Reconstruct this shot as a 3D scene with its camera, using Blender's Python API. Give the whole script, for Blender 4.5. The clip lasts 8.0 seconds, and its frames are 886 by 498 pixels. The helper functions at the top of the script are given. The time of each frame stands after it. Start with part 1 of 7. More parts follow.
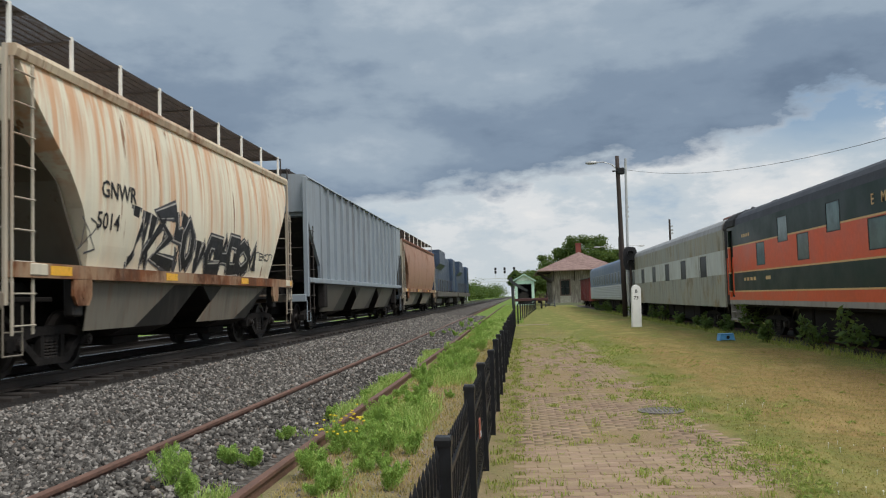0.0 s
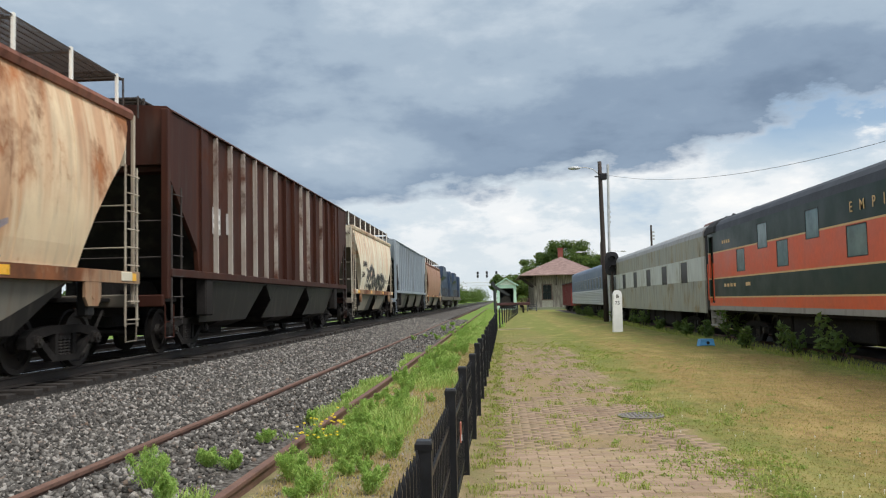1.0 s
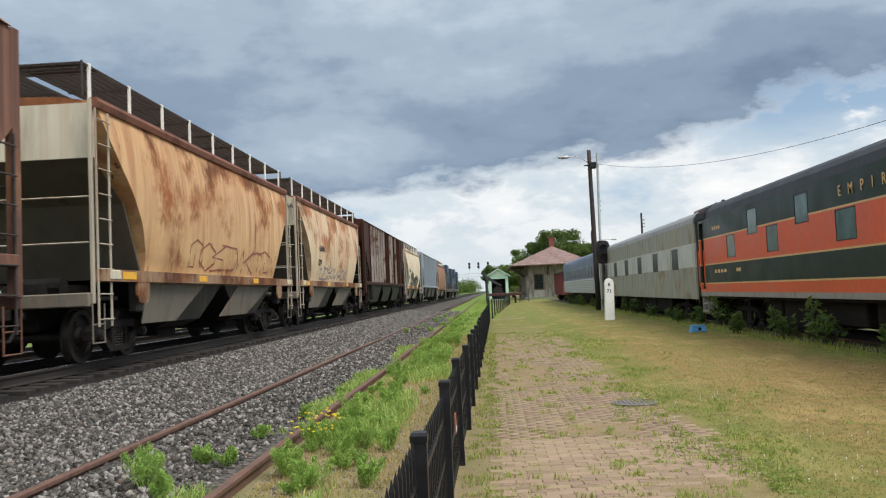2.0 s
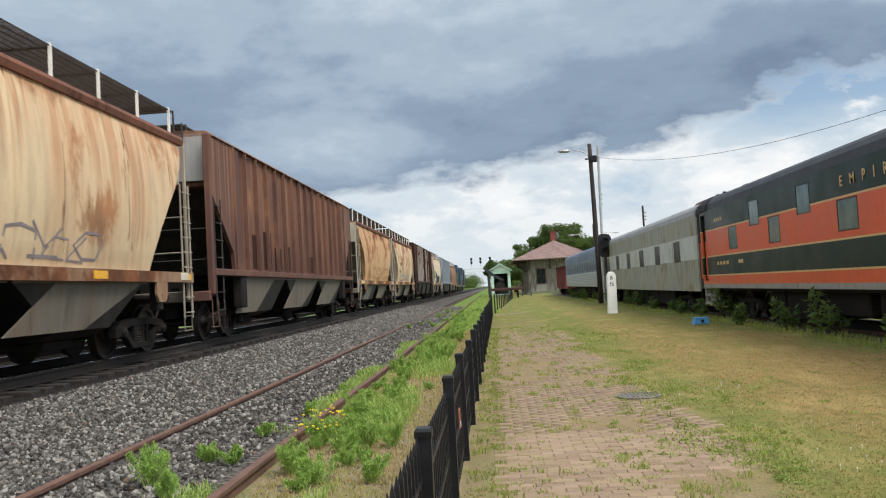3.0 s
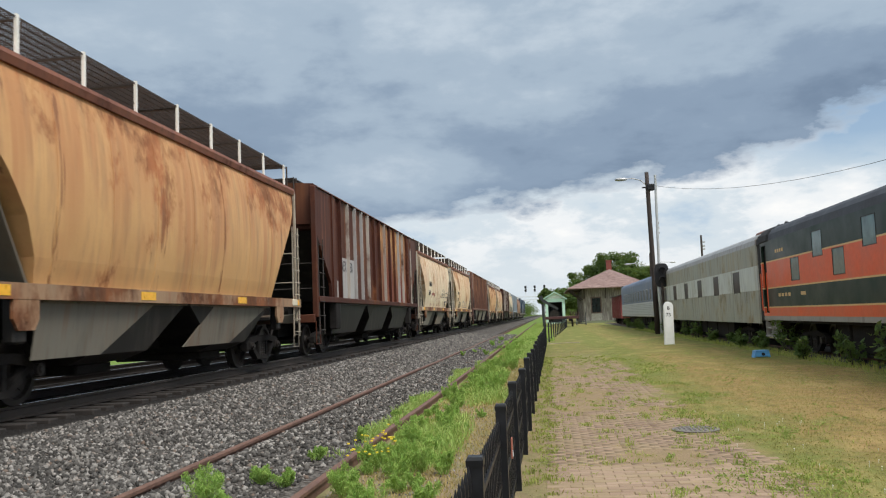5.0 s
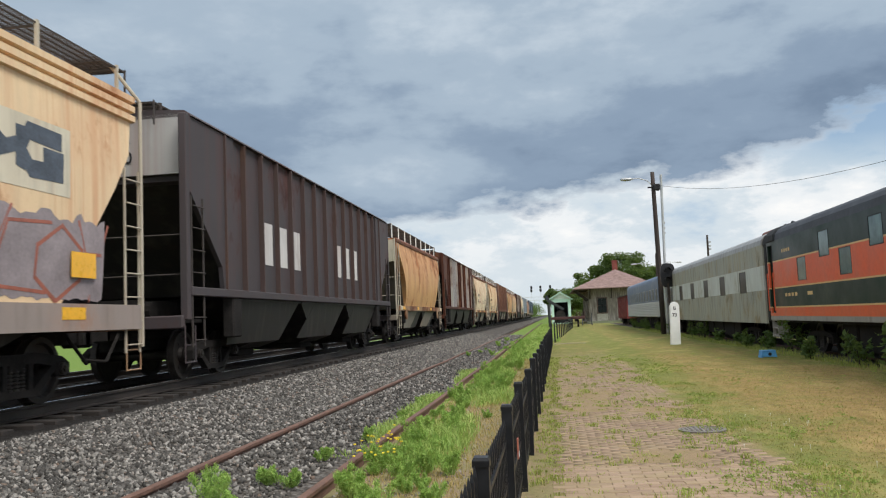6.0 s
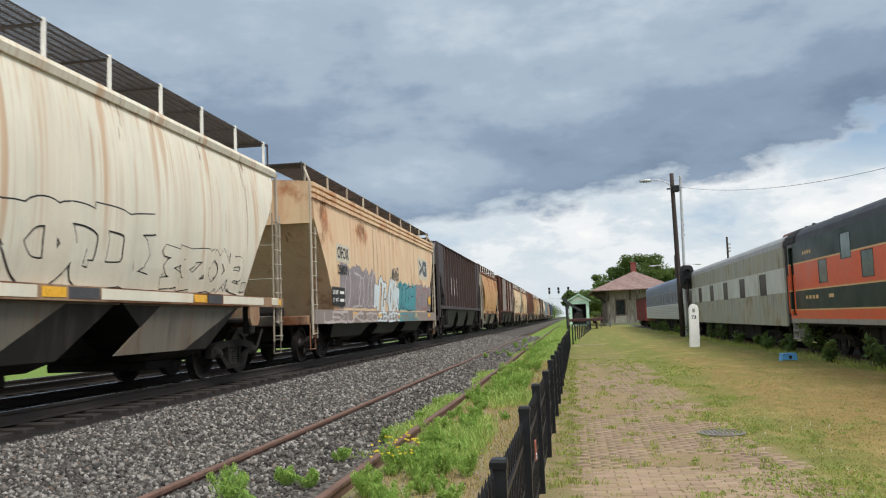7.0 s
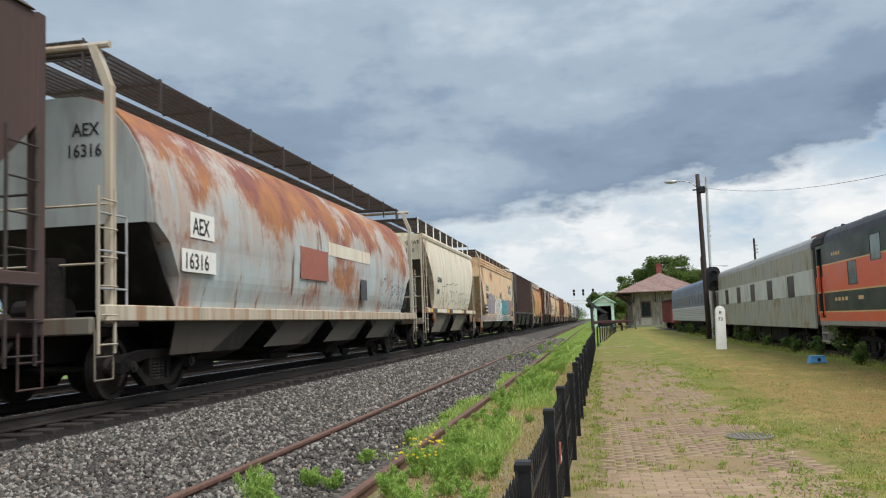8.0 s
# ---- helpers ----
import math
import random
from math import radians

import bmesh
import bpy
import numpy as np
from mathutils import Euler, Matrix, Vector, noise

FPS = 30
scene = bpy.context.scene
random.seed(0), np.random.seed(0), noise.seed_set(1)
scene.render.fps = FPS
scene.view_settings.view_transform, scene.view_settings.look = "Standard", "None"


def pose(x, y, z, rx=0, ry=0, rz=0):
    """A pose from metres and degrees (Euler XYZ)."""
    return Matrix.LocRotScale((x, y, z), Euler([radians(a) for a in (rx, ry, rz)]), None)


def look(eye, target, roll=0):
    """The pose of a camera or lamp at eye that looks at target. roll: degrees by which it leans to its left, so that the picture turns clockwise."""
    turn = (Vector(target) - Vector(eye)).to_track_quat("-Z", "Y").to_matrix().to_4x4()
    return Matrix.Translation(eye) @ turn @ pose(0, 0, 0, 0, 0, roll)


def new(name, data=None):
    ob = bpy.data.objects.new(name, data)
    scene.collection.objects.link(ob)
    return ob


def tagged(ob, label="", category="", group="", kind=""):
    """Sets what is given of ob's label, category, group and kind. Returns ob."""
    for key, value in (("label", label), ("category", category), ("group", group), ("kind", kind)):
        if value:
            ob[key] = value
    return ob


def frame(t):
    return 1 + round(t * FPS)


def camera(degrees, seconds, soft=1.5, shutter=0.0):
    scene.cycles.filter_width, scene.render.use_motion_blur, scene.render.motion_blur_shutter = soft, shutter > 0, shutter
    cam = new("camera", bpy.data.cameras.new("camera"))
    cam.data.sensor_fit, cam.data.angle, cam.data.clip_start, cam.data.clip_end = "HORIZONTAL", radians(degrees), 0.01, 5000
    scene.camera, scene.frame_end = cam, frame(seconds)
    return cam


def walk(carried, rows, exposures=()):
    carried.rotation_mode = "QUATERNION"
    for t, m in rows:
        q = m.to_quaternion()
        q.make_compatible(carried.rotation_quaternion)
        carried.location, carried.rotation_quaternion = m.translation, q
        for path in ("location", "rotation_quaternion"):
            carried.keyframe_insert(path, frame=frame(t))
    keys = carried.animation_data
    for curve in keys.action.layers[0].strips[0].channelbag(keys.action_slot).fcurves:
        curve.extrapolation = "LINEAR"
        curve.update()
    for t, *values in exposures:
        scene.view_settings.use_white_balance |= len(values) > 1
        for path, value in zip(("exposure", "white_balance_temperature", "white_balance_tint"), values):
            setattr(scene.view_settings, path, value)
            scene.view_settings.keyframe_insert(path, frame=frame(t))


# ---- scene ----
cam = camera(55.51, 8.0, soft=1.15, shutter=0.05)
EYE_Z = 1.47
# seconds, yaw, pitch, roll of the hand-held camera, which stands on the brick walk
TURNS = [(0.0, 5.01, 3.34, 1.73), (0.5, 4.20, 3.38, 1.16), (1.0, 3.79, 3.56, 1.30), (1.5, 3.52, 3.31, 1.96),
         (3.0, 3.42, 2.69, 3.25), (3.5, 4.68, 3.22, 3.24), (4.0, 5.91, 4.27, 2.70), (4.5, 6.76, 4.66, 2.28),
         (6.0, 7.45, 4.75, 2.37), (6.5, 8.00, 4.88, 2.24), (7.0, 8.65, 4.88, 2.12), (7.5, 9.34, 4.99, 2.16),
         (8.0, 10.29, 5.07, 2.08)]
walk(cam, [(t, pose(0, 0, EYE_Z, 90 + p, r, y)) for t, y, p, r in TURNS],
     exposures=[(0.0, -0.29), (0.5, -0.06), (1.0, 0.04), (3.0, 0.04), (8.0, 0.0)])

# ---- sky and sun ----
SUN_EL, SUN_AZ = 55.0, 123.0   # degrees; azimuth clockwise from straight ahead


def make_sky():
    w = bpy.data.worlds.new("sky")
    scene.world = w
    w.use_nodes = True
    nt = w.node_tree
    nt.nodes.clear()
    N, L = nt.nodes.new, nt.links.new

    def math_(op, a, b=None, clamp=False):
        n = N("ShaderNodeMath")
        n.operation, n.use_clamp = op, clamp
        for i, v in enumerate((a, b)):
            if v is None:
                continue
            if isinstance(v, (int, float)):
                n.inputs[i].default_value = v
            else:
                L(v, n.inputs[i])
        return n.outputs[0]

    def noise_(vec, scale, detail, rough=0.55, dist=0.0):
        n = N("ShaderNodeTexNoise")
        n.inputs["Scale"].default_value, n.inputs["Detail"].default_value = scale, detail
        n.inputs["Roughness"].default_value, n.inputs["Distortion"].default_value = rough, dist
        L(vec, n.inputs["Vector"])
        return n.outputs["Fac"]

    def ramp_(fac, stops):
        n = N("ShaderNodeValToRGB")
        n.color_ramp.interpolation = "EASE"
        while len(n.color_ramp.elements) < len(stops):
            n.color_ramp.elements.new(0.5)
        for e, (p, c) in zip(n.color_ramp.elements, stops):
            e.position, e.color = p, (*c, 1)
        L(fac, n.inputs[0])
        return n.outputs[0]

    def mix_(fac, a, b):
        n = N("ShaderNodeMix")
        n.data_type = "RGBA"
        for s, v in ((n.inputs[0], fac), (n.inputs[6], a), (n.inputs[7], b)):
            if isinstance(v, (int, float)):
                s.default_value = v
            elif isinstance(v, tuple):
                s.default_value = (*v, 1)
            else:
                L(v, s)
        return n.outputs[2]

    tex = N("ShaderNodeTexCoord").outputs["Generated"]
    sep = N("ShaderNodeSeparateXYZ")
    L(tex, sep.inputs[0])
    x, y, z = sep.outputs
    el = math_("MULTIPLY", math_("ARCSINE", z), 57.2958)
    az = math_("MULTIPLY", math_("ARCTAN2", x, y), 57.2958)
    # cloud layer seen in perspective: points of a plane overhead
    over = math_("ADD", math_("MAXIMUM", z, 0.0), 0.10)
    plane = N("ShaderNodeCombineXYZ")
    L(math_("DIVIDE", x, over), plane.inputs[0])
    L(math_("DIVIDE", y, over), plane.inputs[1])
    big = noise_(plane.outputs[0], 0.55, 6, 0.5, 0.3)
    fine = noise_(plane.outputs[0], 1.7, 8, 0.6, 0.2)
    ang = N("ShaderNodeCombineXYZ")
    L(math_("MULTIPLY", az, 0.055), ang.inputs[0])
    L(math_("MULTIPLY", el, 0.12), ang.inputs[1])
    puff = noise_(ang.outputs[0], 2.2, 8, 0.58, 0.0)
    wisp = noise_(ang.outputs[0], 0.9, 6, 0.5, 0.6)
    # the ragged lower edge of the rain cloud, which climbs to the right
    edge = math_("ADD", math_("MULTIPLY", az, 0.145), 7.75)
    d = math_("SUBTRACT", el, edge)
    d = math_("ADD", d, math_("MULTIPLY", math_("SUBTRACT", puff, 0.5), 9.0))
    d = math_("ADD", d, math_("MULTIPLY", math_("SUBTRACT", wisp, 0.5), 3.5))
    bank = math_("MULTIPLY", math_("ADD", d, 0.7), 0.85, True)
    # thickest just behind its edge, thinner and paler higher up
    thick = math_("SUBTRACT", math_("MULTIPLY", math_("MULTIPLY", d, 0.055), 0.27, False), 0.06)
    thick = math_("ADD", math_("MINIMUM", thick, 0.15), math_("MULTIPLY", az, 0.0016))
    def soft_spot(a0, ra, e0, re, tilt=0.0):
        da = math_("MULTIPLY", math_("SUBTRACT", az, a0), 1 / ra)
        de = math_("MULTIPLY", math_("SUBTRACT", math_("SUBTRACT", el, e0), math_("MULTIPLY", math_("SUBTRACT", az, a0), tilt)), 1 / re)
        u = math_("ADD", math_("MULTIPLY", da, da), math_("MULTIPLY", de, de))
        return math_("SUBTRACT", 1.0, math_("ADD", u, math_("MULTIPLY", math_("SUBTRACT", fine, 0.5), 1.2)), True)

    thick = math_("ADD", thick, math_("MULTIPLY", soft_spot(-11.0, 11.0, 8.8, 3.6), 0.13))
    thick = math_("SUBTRACT", thick, math_("MULTIPLY", soft_spot(7.0, 15.0, 11.8, 2.8, 0.13), 0.06))
    dark = ramp_(math_("ADD", math_("ADD", math_("MULTIPLY", math_("ADD", math_("MULTIPLY", big, 0.55), math_("MULTIPLY", wisp, 0.45)), 0.62), math_("ADD", math_("MULTIPLY", puff, 0.26), math_("MULTIPLY", fine, 0.12))), thick),
                 [(0.34, (0.185, 0.255, 0.360)), (0.47, (0.265, 0.35, 0.465)), (0.58, (0.39, 0.485, 0.59)), (0.70, (0.55, 0.635, 0.72))])
    pale = ramp_(puff, [(0.32, (0.50, 0.62, 0.74)), (0.44, (0.66, 0.74, 0.80)), (0.54, (0.86, 0.89, 0.91)), (0.66, (0.97, 0.97, 0.96))])
    low = ramp_(math_("MULTIPLY", el, 0.1), [(0.0, (0.70, 0.77, 0.81)), (0.55, (0.72, 0.78, 0.82))])
    near = math_("SUBTRACT", 1.0, math_("MULTIPLY", math_("SUBTRACT", el, 1.5), 0.28, True), True)
    pale = mix_(math_("MULTIPLY", near, 0.7), pale, low)
    cloud = mix_(bank, pale, dark)
    # overhead and behind the viewer the cover is thin and bright, lit by the hidden sun
    back = math_("MULTIPLY", math_("ADD", math_("MULTIPLY", y, -0.8), math_("SUBTRACT", z, 0.45)), 1.5, True)
    cloud = mix_(back, cloud, ramp_(fine, [(0.3, (1.0, 1.05, 1.1)), (0.7, (1.7, 1.7, 1.65))]))
    blue = N("ShaderNodeTexSky")
    blue.sky_type, blue.sun_disc = "NISHITA", False
    blue.sun_elevation, blue.sun_rotation = radians(SUN_EL), radians(SUN_AZ)
    lum = N("ShaderNodeVectorMath")
    lum.operation = "SCALE"
    L(blue.outputs[0], lum.inputs[0])
    lum.inputs["Scale"].default_value = 0.125
    # gaps of blue sky under the edge of the rain cloud, to the right
    gap = math_("MULTIPLY", math_("SUBTRACT", az, 11.0), 0.14, True)
    gap = math_("MULTIPLY", gap, math_("MULTIPLY", math_("SUBTRACT", el, 7.0), 0.3, True))
    gap = math_("MULTIPLY", gap, math_("SUBTRACT", 1.0, bank))
    gap = math_("MULTIPLY", gap, math_("MULTIPLY", math_("SUBTRACT", 0.585, puff), 14.0, True))
    col = mix_(math_("MULTIPLY", gap, 0.95), cloud, lum.outputs[0])
    below = math_("MULTIPLY", math_("MULTIPLY", el, -0.5), 1.0, True)
    col = mix_(below, col, (0.10, 0.11, 0.07))
    bg = N("ShaderNodeBackground")
    L(col, bg.inputs[0])
    bg.inputs[1].default_value = 1.0
    L(bg.outputs[0], N("ShaderNodeOutputWorld").inputs[0])


make_sky()
sun = new("sun", bpy.data.lights.new("sun", "SUN"))
sun.data.energy, sun.data.angle, sun.data.color = 3.05, radians(24), (1.0, 0.96, 0.90)
_a, _e = radians(SUN_AZ), radians(SUN_EL)
sun.matrix_world = look((30 * math.sin(_a) * math.cos(_e), 30 * math.cos(_a) * math.cos(_e), 30 * math.sin(_e)), (0, 0, 0))

# ---- materials ----


class Nodes:
    """A material's node tree, with short calls for the nodes used here."""

    def __init__(self, name):
        self.m = bpy.data.materials.new(name)
        self.m.use_nodes = True
        self.t = self.m.node_tree
        self.bsdf = self.t.nodes["Principled BSDF"]
        self.co = self.t.nodes.new("ShaderNodeTexCoord").outputs["Object"]

    def link(self, v, socket):
        if isinstance(v, (int, float)):
            socket.default_value = v
        elif isinstance(v, tuple):
            socket.default_value = (*v, 1) if len(v) == 3 and socket.type == "RGBA" else v
        else:
            self.t.links.new(v, socket)

    def at(self, scale=(1, 1, 1), shift=None):
        n = self.t.nodes.new("ShaderNodeMapping")
        self.link(self.co, n.inputs[0])
        n.inputs["Scale"].default_value = scale
        if shift is not None:
            self.link(shift, n.inputs["Location"])
        return n.outputs[0]

    def noise(self, vec, scale=1.0, detail=4.0, rough=0.55, dist=0.0):
        n = self.t.nodes.new("ShaderNodeTexNoise")
        self.link(vec, n.inputs["Vector"])
        for k, v in (("Scale", scale), ("Detail", detail), ("Roughness", rough), ("Distortion", dist)):
            n.inputs[k].default_value = v
        return n.outputs["Fac"]

    def ramp(self, fac, *stops):
        n = self.t.nodes.new("ShaderNodeValToRGB")
        while len(n.color_ramp.elements) < len(stops):
            n.color_ramp.elements.new(0.5)
        for e, (p, c) in zip(n.color_ramp.elements, stops):
            e.position = p
            e.color = (c, c, c, 1) if isinstance(c, (int, float)) else (*c, 1)
        self.link(fac, n.inputs[0])
        return n.outputs[0]

    def mix(self, fac, a, b, mode="MIX"):
        n = self.t.nodes.new("ShaderNodeMix")
        n.data_type, n.blend_type = "RGBA", mode
        self.link(fac, n.inputs[0])
        self.link(a, n.inputs[6])
        self.link(b, n.inputs[7])
        return n.outputs[2]

    def calc(self, op, a, b=0.0, clamp=False):
        n = self.t.nodes.new("ShaderNodeMath")
        n.operation, n.use_clamp = op, clamp
        self.link(a, n.inputs[0])
        self.link(b, n.inputs[1])
        return n.outputs[0]

    def axis(self, i):
        n = self.t.nodes.new("ShaderNodeSeparateXYZ")
        self.link(self.co, n.inputs[0])
        return n.outputs[i]

    def random(self):
        return self.t.nodes.new("ShaderNodeObjectInfo").outputs["Random"]

    def island(self):
        return self.t.nodes.new("ShaderNodeNewGeometry").outputs["Random Per Island"]

    def bump(self, height, strength=0.3, distance=0.01):
        n = self.t.nodes.new("ShaderNodeBump")
        n.inputs["Strength"].default_value, n.inputs["Distance"].default_value = strength, distance
        self.link(height, n.inputs["Height"])
        self.link(n.outputs[0], self.bsdf.inputs["Normal"])

    def done(self, colour, rough=0.7, metal=0.0, spec=0.5):
        self.link(colour, self.bsdf.inputs["Base Color"])
        self.link(rough, self.bsdf.inputs["Roughness"])
        self.link(metal, self.bsdf.inputs["Metallic"])
        self.bsdf.inputs["Specular IOR Level"].default_value = spec
        return self.m


def plain(name, c, rough=0.6, metal=0.0, vary=0.25, scale=6.0, bump=0.15, spec=0.5):
    """A worn surface of one colour, mottled at two scales."""
    n = Nodes(name)
    a = n.noise(n.at(), scale, 5)
    b = n.noise(n.at(), scale * 7, 3)
    f = n.calc("ADD", n.calc("MULTIPLY", a, 0.65), n.calc("MULTIPLY", b, 0.35))
    lo, hi = tuple(v * (1 - vary) for v in c), tuple(min(1, v * (1 + vary)) for v in c)
    n.bump(b, bump, 0.004)
    return n.done(n.ramp(f, (0.35, lo), (0.65, hi)), n.ramp(a, (0.3, max(0.05, rough - 0.12)), (0.7, min(1, rough + 0.1))), metal, spec)


def weathered(name, paint, rust, streak=0.5, patch=0.3, grime=0.3, seed=0.0, top=0.0, rough=0.55, rust2=None, zref=4.3, spec=0.4, wet=0.0):
    """Painted steel of a wagon: drips of rust that run down from the top chord and end at odd heights, rust patches with ragged lower edges, and grime."""
    n = Nodes(name)
    rust2 = rust2 or tuple(v * 0.42 for v in rust)
    stain = tuple(0.45 * a + 0.55 * b for a, b in zip(rust, paint))
    here = (seed, seed * 1.7, seed)
    depth = n.calc("SUBTRACT", zref + 0.05, n.axis(2))
    reach = n.ramp(n.noise(n.at((0.7, 0.8, 0.0), here), 1.0, 2, 0.5), (0.30, 0.10), (0.68, 1.0))
    finger = n.noise(n.at((2.5, 5.5, 0.0), here), 1.0, 2, 0.6)
    reach = n.calc("ADD", n.calc("MULTIPLY", reach, 2.9), n.calc("MULTIPLY", finger, 1.2))
    fade = n.calc("MULTIPLY", n.calc("SUBTRACT", reach, depth), 0.9, True)
    hair = n.ramp(n.noise(n.at((6.0, 15.0, 0.05), here), 1.0, 3, 0.6), (0.52, 0.0), (0.66, 1.0))
    drip = n.noise(n.at((1.9, 3.6, 0.035), here), 1.0, 3, 0.55)
    wash = n.noise(n.at((0.7, 1.1, 0.10), here), 1.0, 4, 0.55)
    bold = n.noise(n.at((2.6, 2.3, 0.10), (seed + 3.0, 5.1, seed)), 1.0, 4, 0.7)
    run = n.calc("MULTIPLY", n.calc("SUBTRACT", n.noise(n.at((3.0, 6.0, 0.0), here), 1.0, 3, 0.6), 0.5), 0.8)
    comb = n.t.nodes.new("ShaderNodeCombineXYZ")
    for i, v in enumerate((n.calc("MULTIPLY", n.axis(0), 0.55), n.calc("MULTIPLY", n.axis(1), 0.46), n.calc("MULTIPLY", n.calc("ADD", n.axis(2), run), 0.6))):
        n.link(n.calc("ADD", v, seed * 1.3 + 4.0 * i), comb.inputs[i])
    blot = n.noise(comb.outputs[0], 1.0, 8, 0.6, 0.12)
    tone = n.noise(n.at((0.8, 0.9, 0.7), (seed, 8.0, seed)), 1.4, 5, 0.6)
    fleck = n.noise(n.at(), 9.0, 5, 0.65)
    speck = n.noise(n.at(), 38.0, 3, 0.6)
    up = n.calc("MULTIPLY", n.calc("SUBTRACT", n.axis(2), zref - 2.2), top / 2.2, True)
    f0 = n.calc("MULTIPLY", n.ramp(n.calc("ADD", wash, n.calc("MULTIPLY", up, 0.06)), (0.46, 0.0), (0.72, 1.0)), streak * 0.55)
    f1 = n.calc("MULTIPLY", n.calc("MULTIPLY", n.ramp(drip, (0.535 - wet, 0.0), (0.63 - wet, 1.0)), fade), min(1.0, streak * 1.1))
    f3 = n.calc("MULTIPLY", n.calc("MULTIPLY", hair, fade), streak * 0.5)
    f4 = n.calc("MULTIPLY", n.ramp(n.calc("ADD", bold, n.calc("MULTIPLY", speck, 0.03)), (0.645, 0.0), (0.68, 1.0)), min(1.0, streak * 0.9))
    pb = n.calc("ADD", n.calc("ADD", n.calc("MULTIPLY", blot, 0.9), n.calc("MULTIPLY", fleck, 0.1)), n.calc("MULTIPLY", up, 0.13))
    edge = 0.665 - 0.14 * patch
    f2 = n.calc("MULTIPLY", n.ramp(pb, (edge - 0.01, 0.0), (edge + 0.07, 1.0)), min(1.0, patch * 2.2))
    halo = n.calc("MULTIPLY", n.ramp(pb, (edge - 0.10, 0.0), (edge + 0.02, 1.0)), min(1.0, patch * 1.6))
    base = n.mix(n.ramp(n.noise(n.at((0.6, 0.6, 0.3), here), 2.0, 6), (0.35, 0.0), (0.75, 0.8)), paint, tuple(v * 0.82 for v in paint))
    base = n.mix(n.calc("MULTIPLY", n.ramp(speck, (0.58, 0.0), (0.70, 1.0)), 0.18), base, tuple(v * 0.45 for v in paint))
    c = n.mix(f0, base, stain)
    c = n.mix(f1, c, tuple(0.65 * a + 0.35 * b for a, b in zip(rust, paint)))
    c = n.mix(f3, c, tuple(0.8 * a + 0.2 * b for a, b in zip(rust, paint)))
    c = n.mix(halo, c, stain)
    c = n.mix(f4, c, tuple(v * 0.45 for v in rust))
    c = n.mix(f2, c, n.mix(n.ramp(tone, (0.40, 0.0), (0.62, 1.0)), rust, rust2))
    dirt = n.calc("MULTIPLY", n.ramp(n.noise(n.at((2, 3, 0.5), (1.0, seed, 2.0)), 1.5, 6), (0.50, 0.0), (0.78, 1.0)), grime)
    c = n.mix(dirt, c, (0.07, 0.06, 0.05))
    n.bump(fleck, 0.12, 0.004)
    return n.done(c, n.ramp(f2, (0.0, rough), (1.0, 0.85)), 0.0, spec)


CREAM = weathered("cream_wagon_paint", (0.78, 0.73, 0.57), (0.54, 0.20, 0.045), 1.0, 0.14, 0.2, 1.0, 0.5, wet=0.045)
CREAM_C = weathered("cream_wagon_paint_streaked", (0.80, 0.68, 0.48), (0.46, 0.17, 0.05), 1.0, 0.32, 0.25, 27.0, 0.9, wet=0.07)
CREAM_B = weathered("cream_wagon_paint_rusty", (0.77, 0.61, 0.40), (0.42, 0.15, 0.05), 1.0, 0.42, 0.35, 7.3, 1.0, wet=0.06)
TAN = weathered("tan_wagon_paint", (0.79, 0.61, 0.38), (0.45, 0.16, 0.05), 1.0, 0.34, 0.35, 3.1, 1.0, wet=0.06)
ORANGE = weathered("orange_wagon_paint", (0.62, 0.36, 0.15), (0.38, 0.13, 0.05), 0.75, 0.40, 0.35, 11.7, 1.0, wet=0.06)
TAN_R = weathered("orange_tan_wagon_paint", (0.74, 0.48, 0.24), (0.34, 0.12, 0.04), 1.0, 0.56, 0.3, 21.0, 1.0, wet=0.06)
PALE = weathered("pale_grey_wagon_paint", (0.76, 0.72, 0.59), (0.46, 0.22, 0.08), 0.8, 0.06, 0.12, 5.0, 0.3)
BUFF = weathered("buff_wagon_paint", (0.78, 0.58, 0.36), (0.52, 0.22, 0.10), 0.75, 0.42, 0.16, 9.0, 0.5)
BROWN = weathered("boxcar_red_paint", (0.043, 0.015, 0.010), (0.105, 0.033, 0.015), 0.5, 0.3, 0.4, 2.0, 0.2, 0.6, spec=0.15)
BROWN_B = weathered("boxcar_red_paint_faded", (0.135, 0.070, 0.056), (0.36, 0.18, 0.10), 0.9, 0.4, 0.4, 8.0, 0.2, 0.6, spec=0.15)
BROWN_C = weathered("boxcar_red_paint_purple", (0.062, 0.020, 0.014), (0.26, 0.11, 0.05), 0.45, 0.36, 0.35, 12.0, 0.2, 0.6, (0.20, 0.06, 0.03), spec=0.15)
DULL = weathered("dull_purple_brown_paint", (0.085, 0.058, 0.054), (0.12, 0.07, 0.05), 0.5, 0.3, 0.3, 31.0, 0.2, 0.6, spec=0.15)
RUST_PANEL = weathered("rusted_panel_paint", (0.17, 0.048, 0.036), (0.56, 0.33, 0.14), 0.9, 0.46, 0.3, 23.0, 0.6, 0.7, (0.34, 0.13, 0.05), zref=4.8, spec=0.15, wet=0.05)
BLACKISH = weathered("black_wagon_paint", (0.070, 0.062, 0.066), (0.10, 0.045, 0.04), 0.4, 0.35, 0.3, 6.0, 0.2, 0.6, spec=0.15)
GREYCAR = weathered("grey_wagon_paint", (0.27, 0.315, 0.355), (0.22, 0.16, 0.12), 0.3, 0.05, 0.3, 4.0, 0.1)
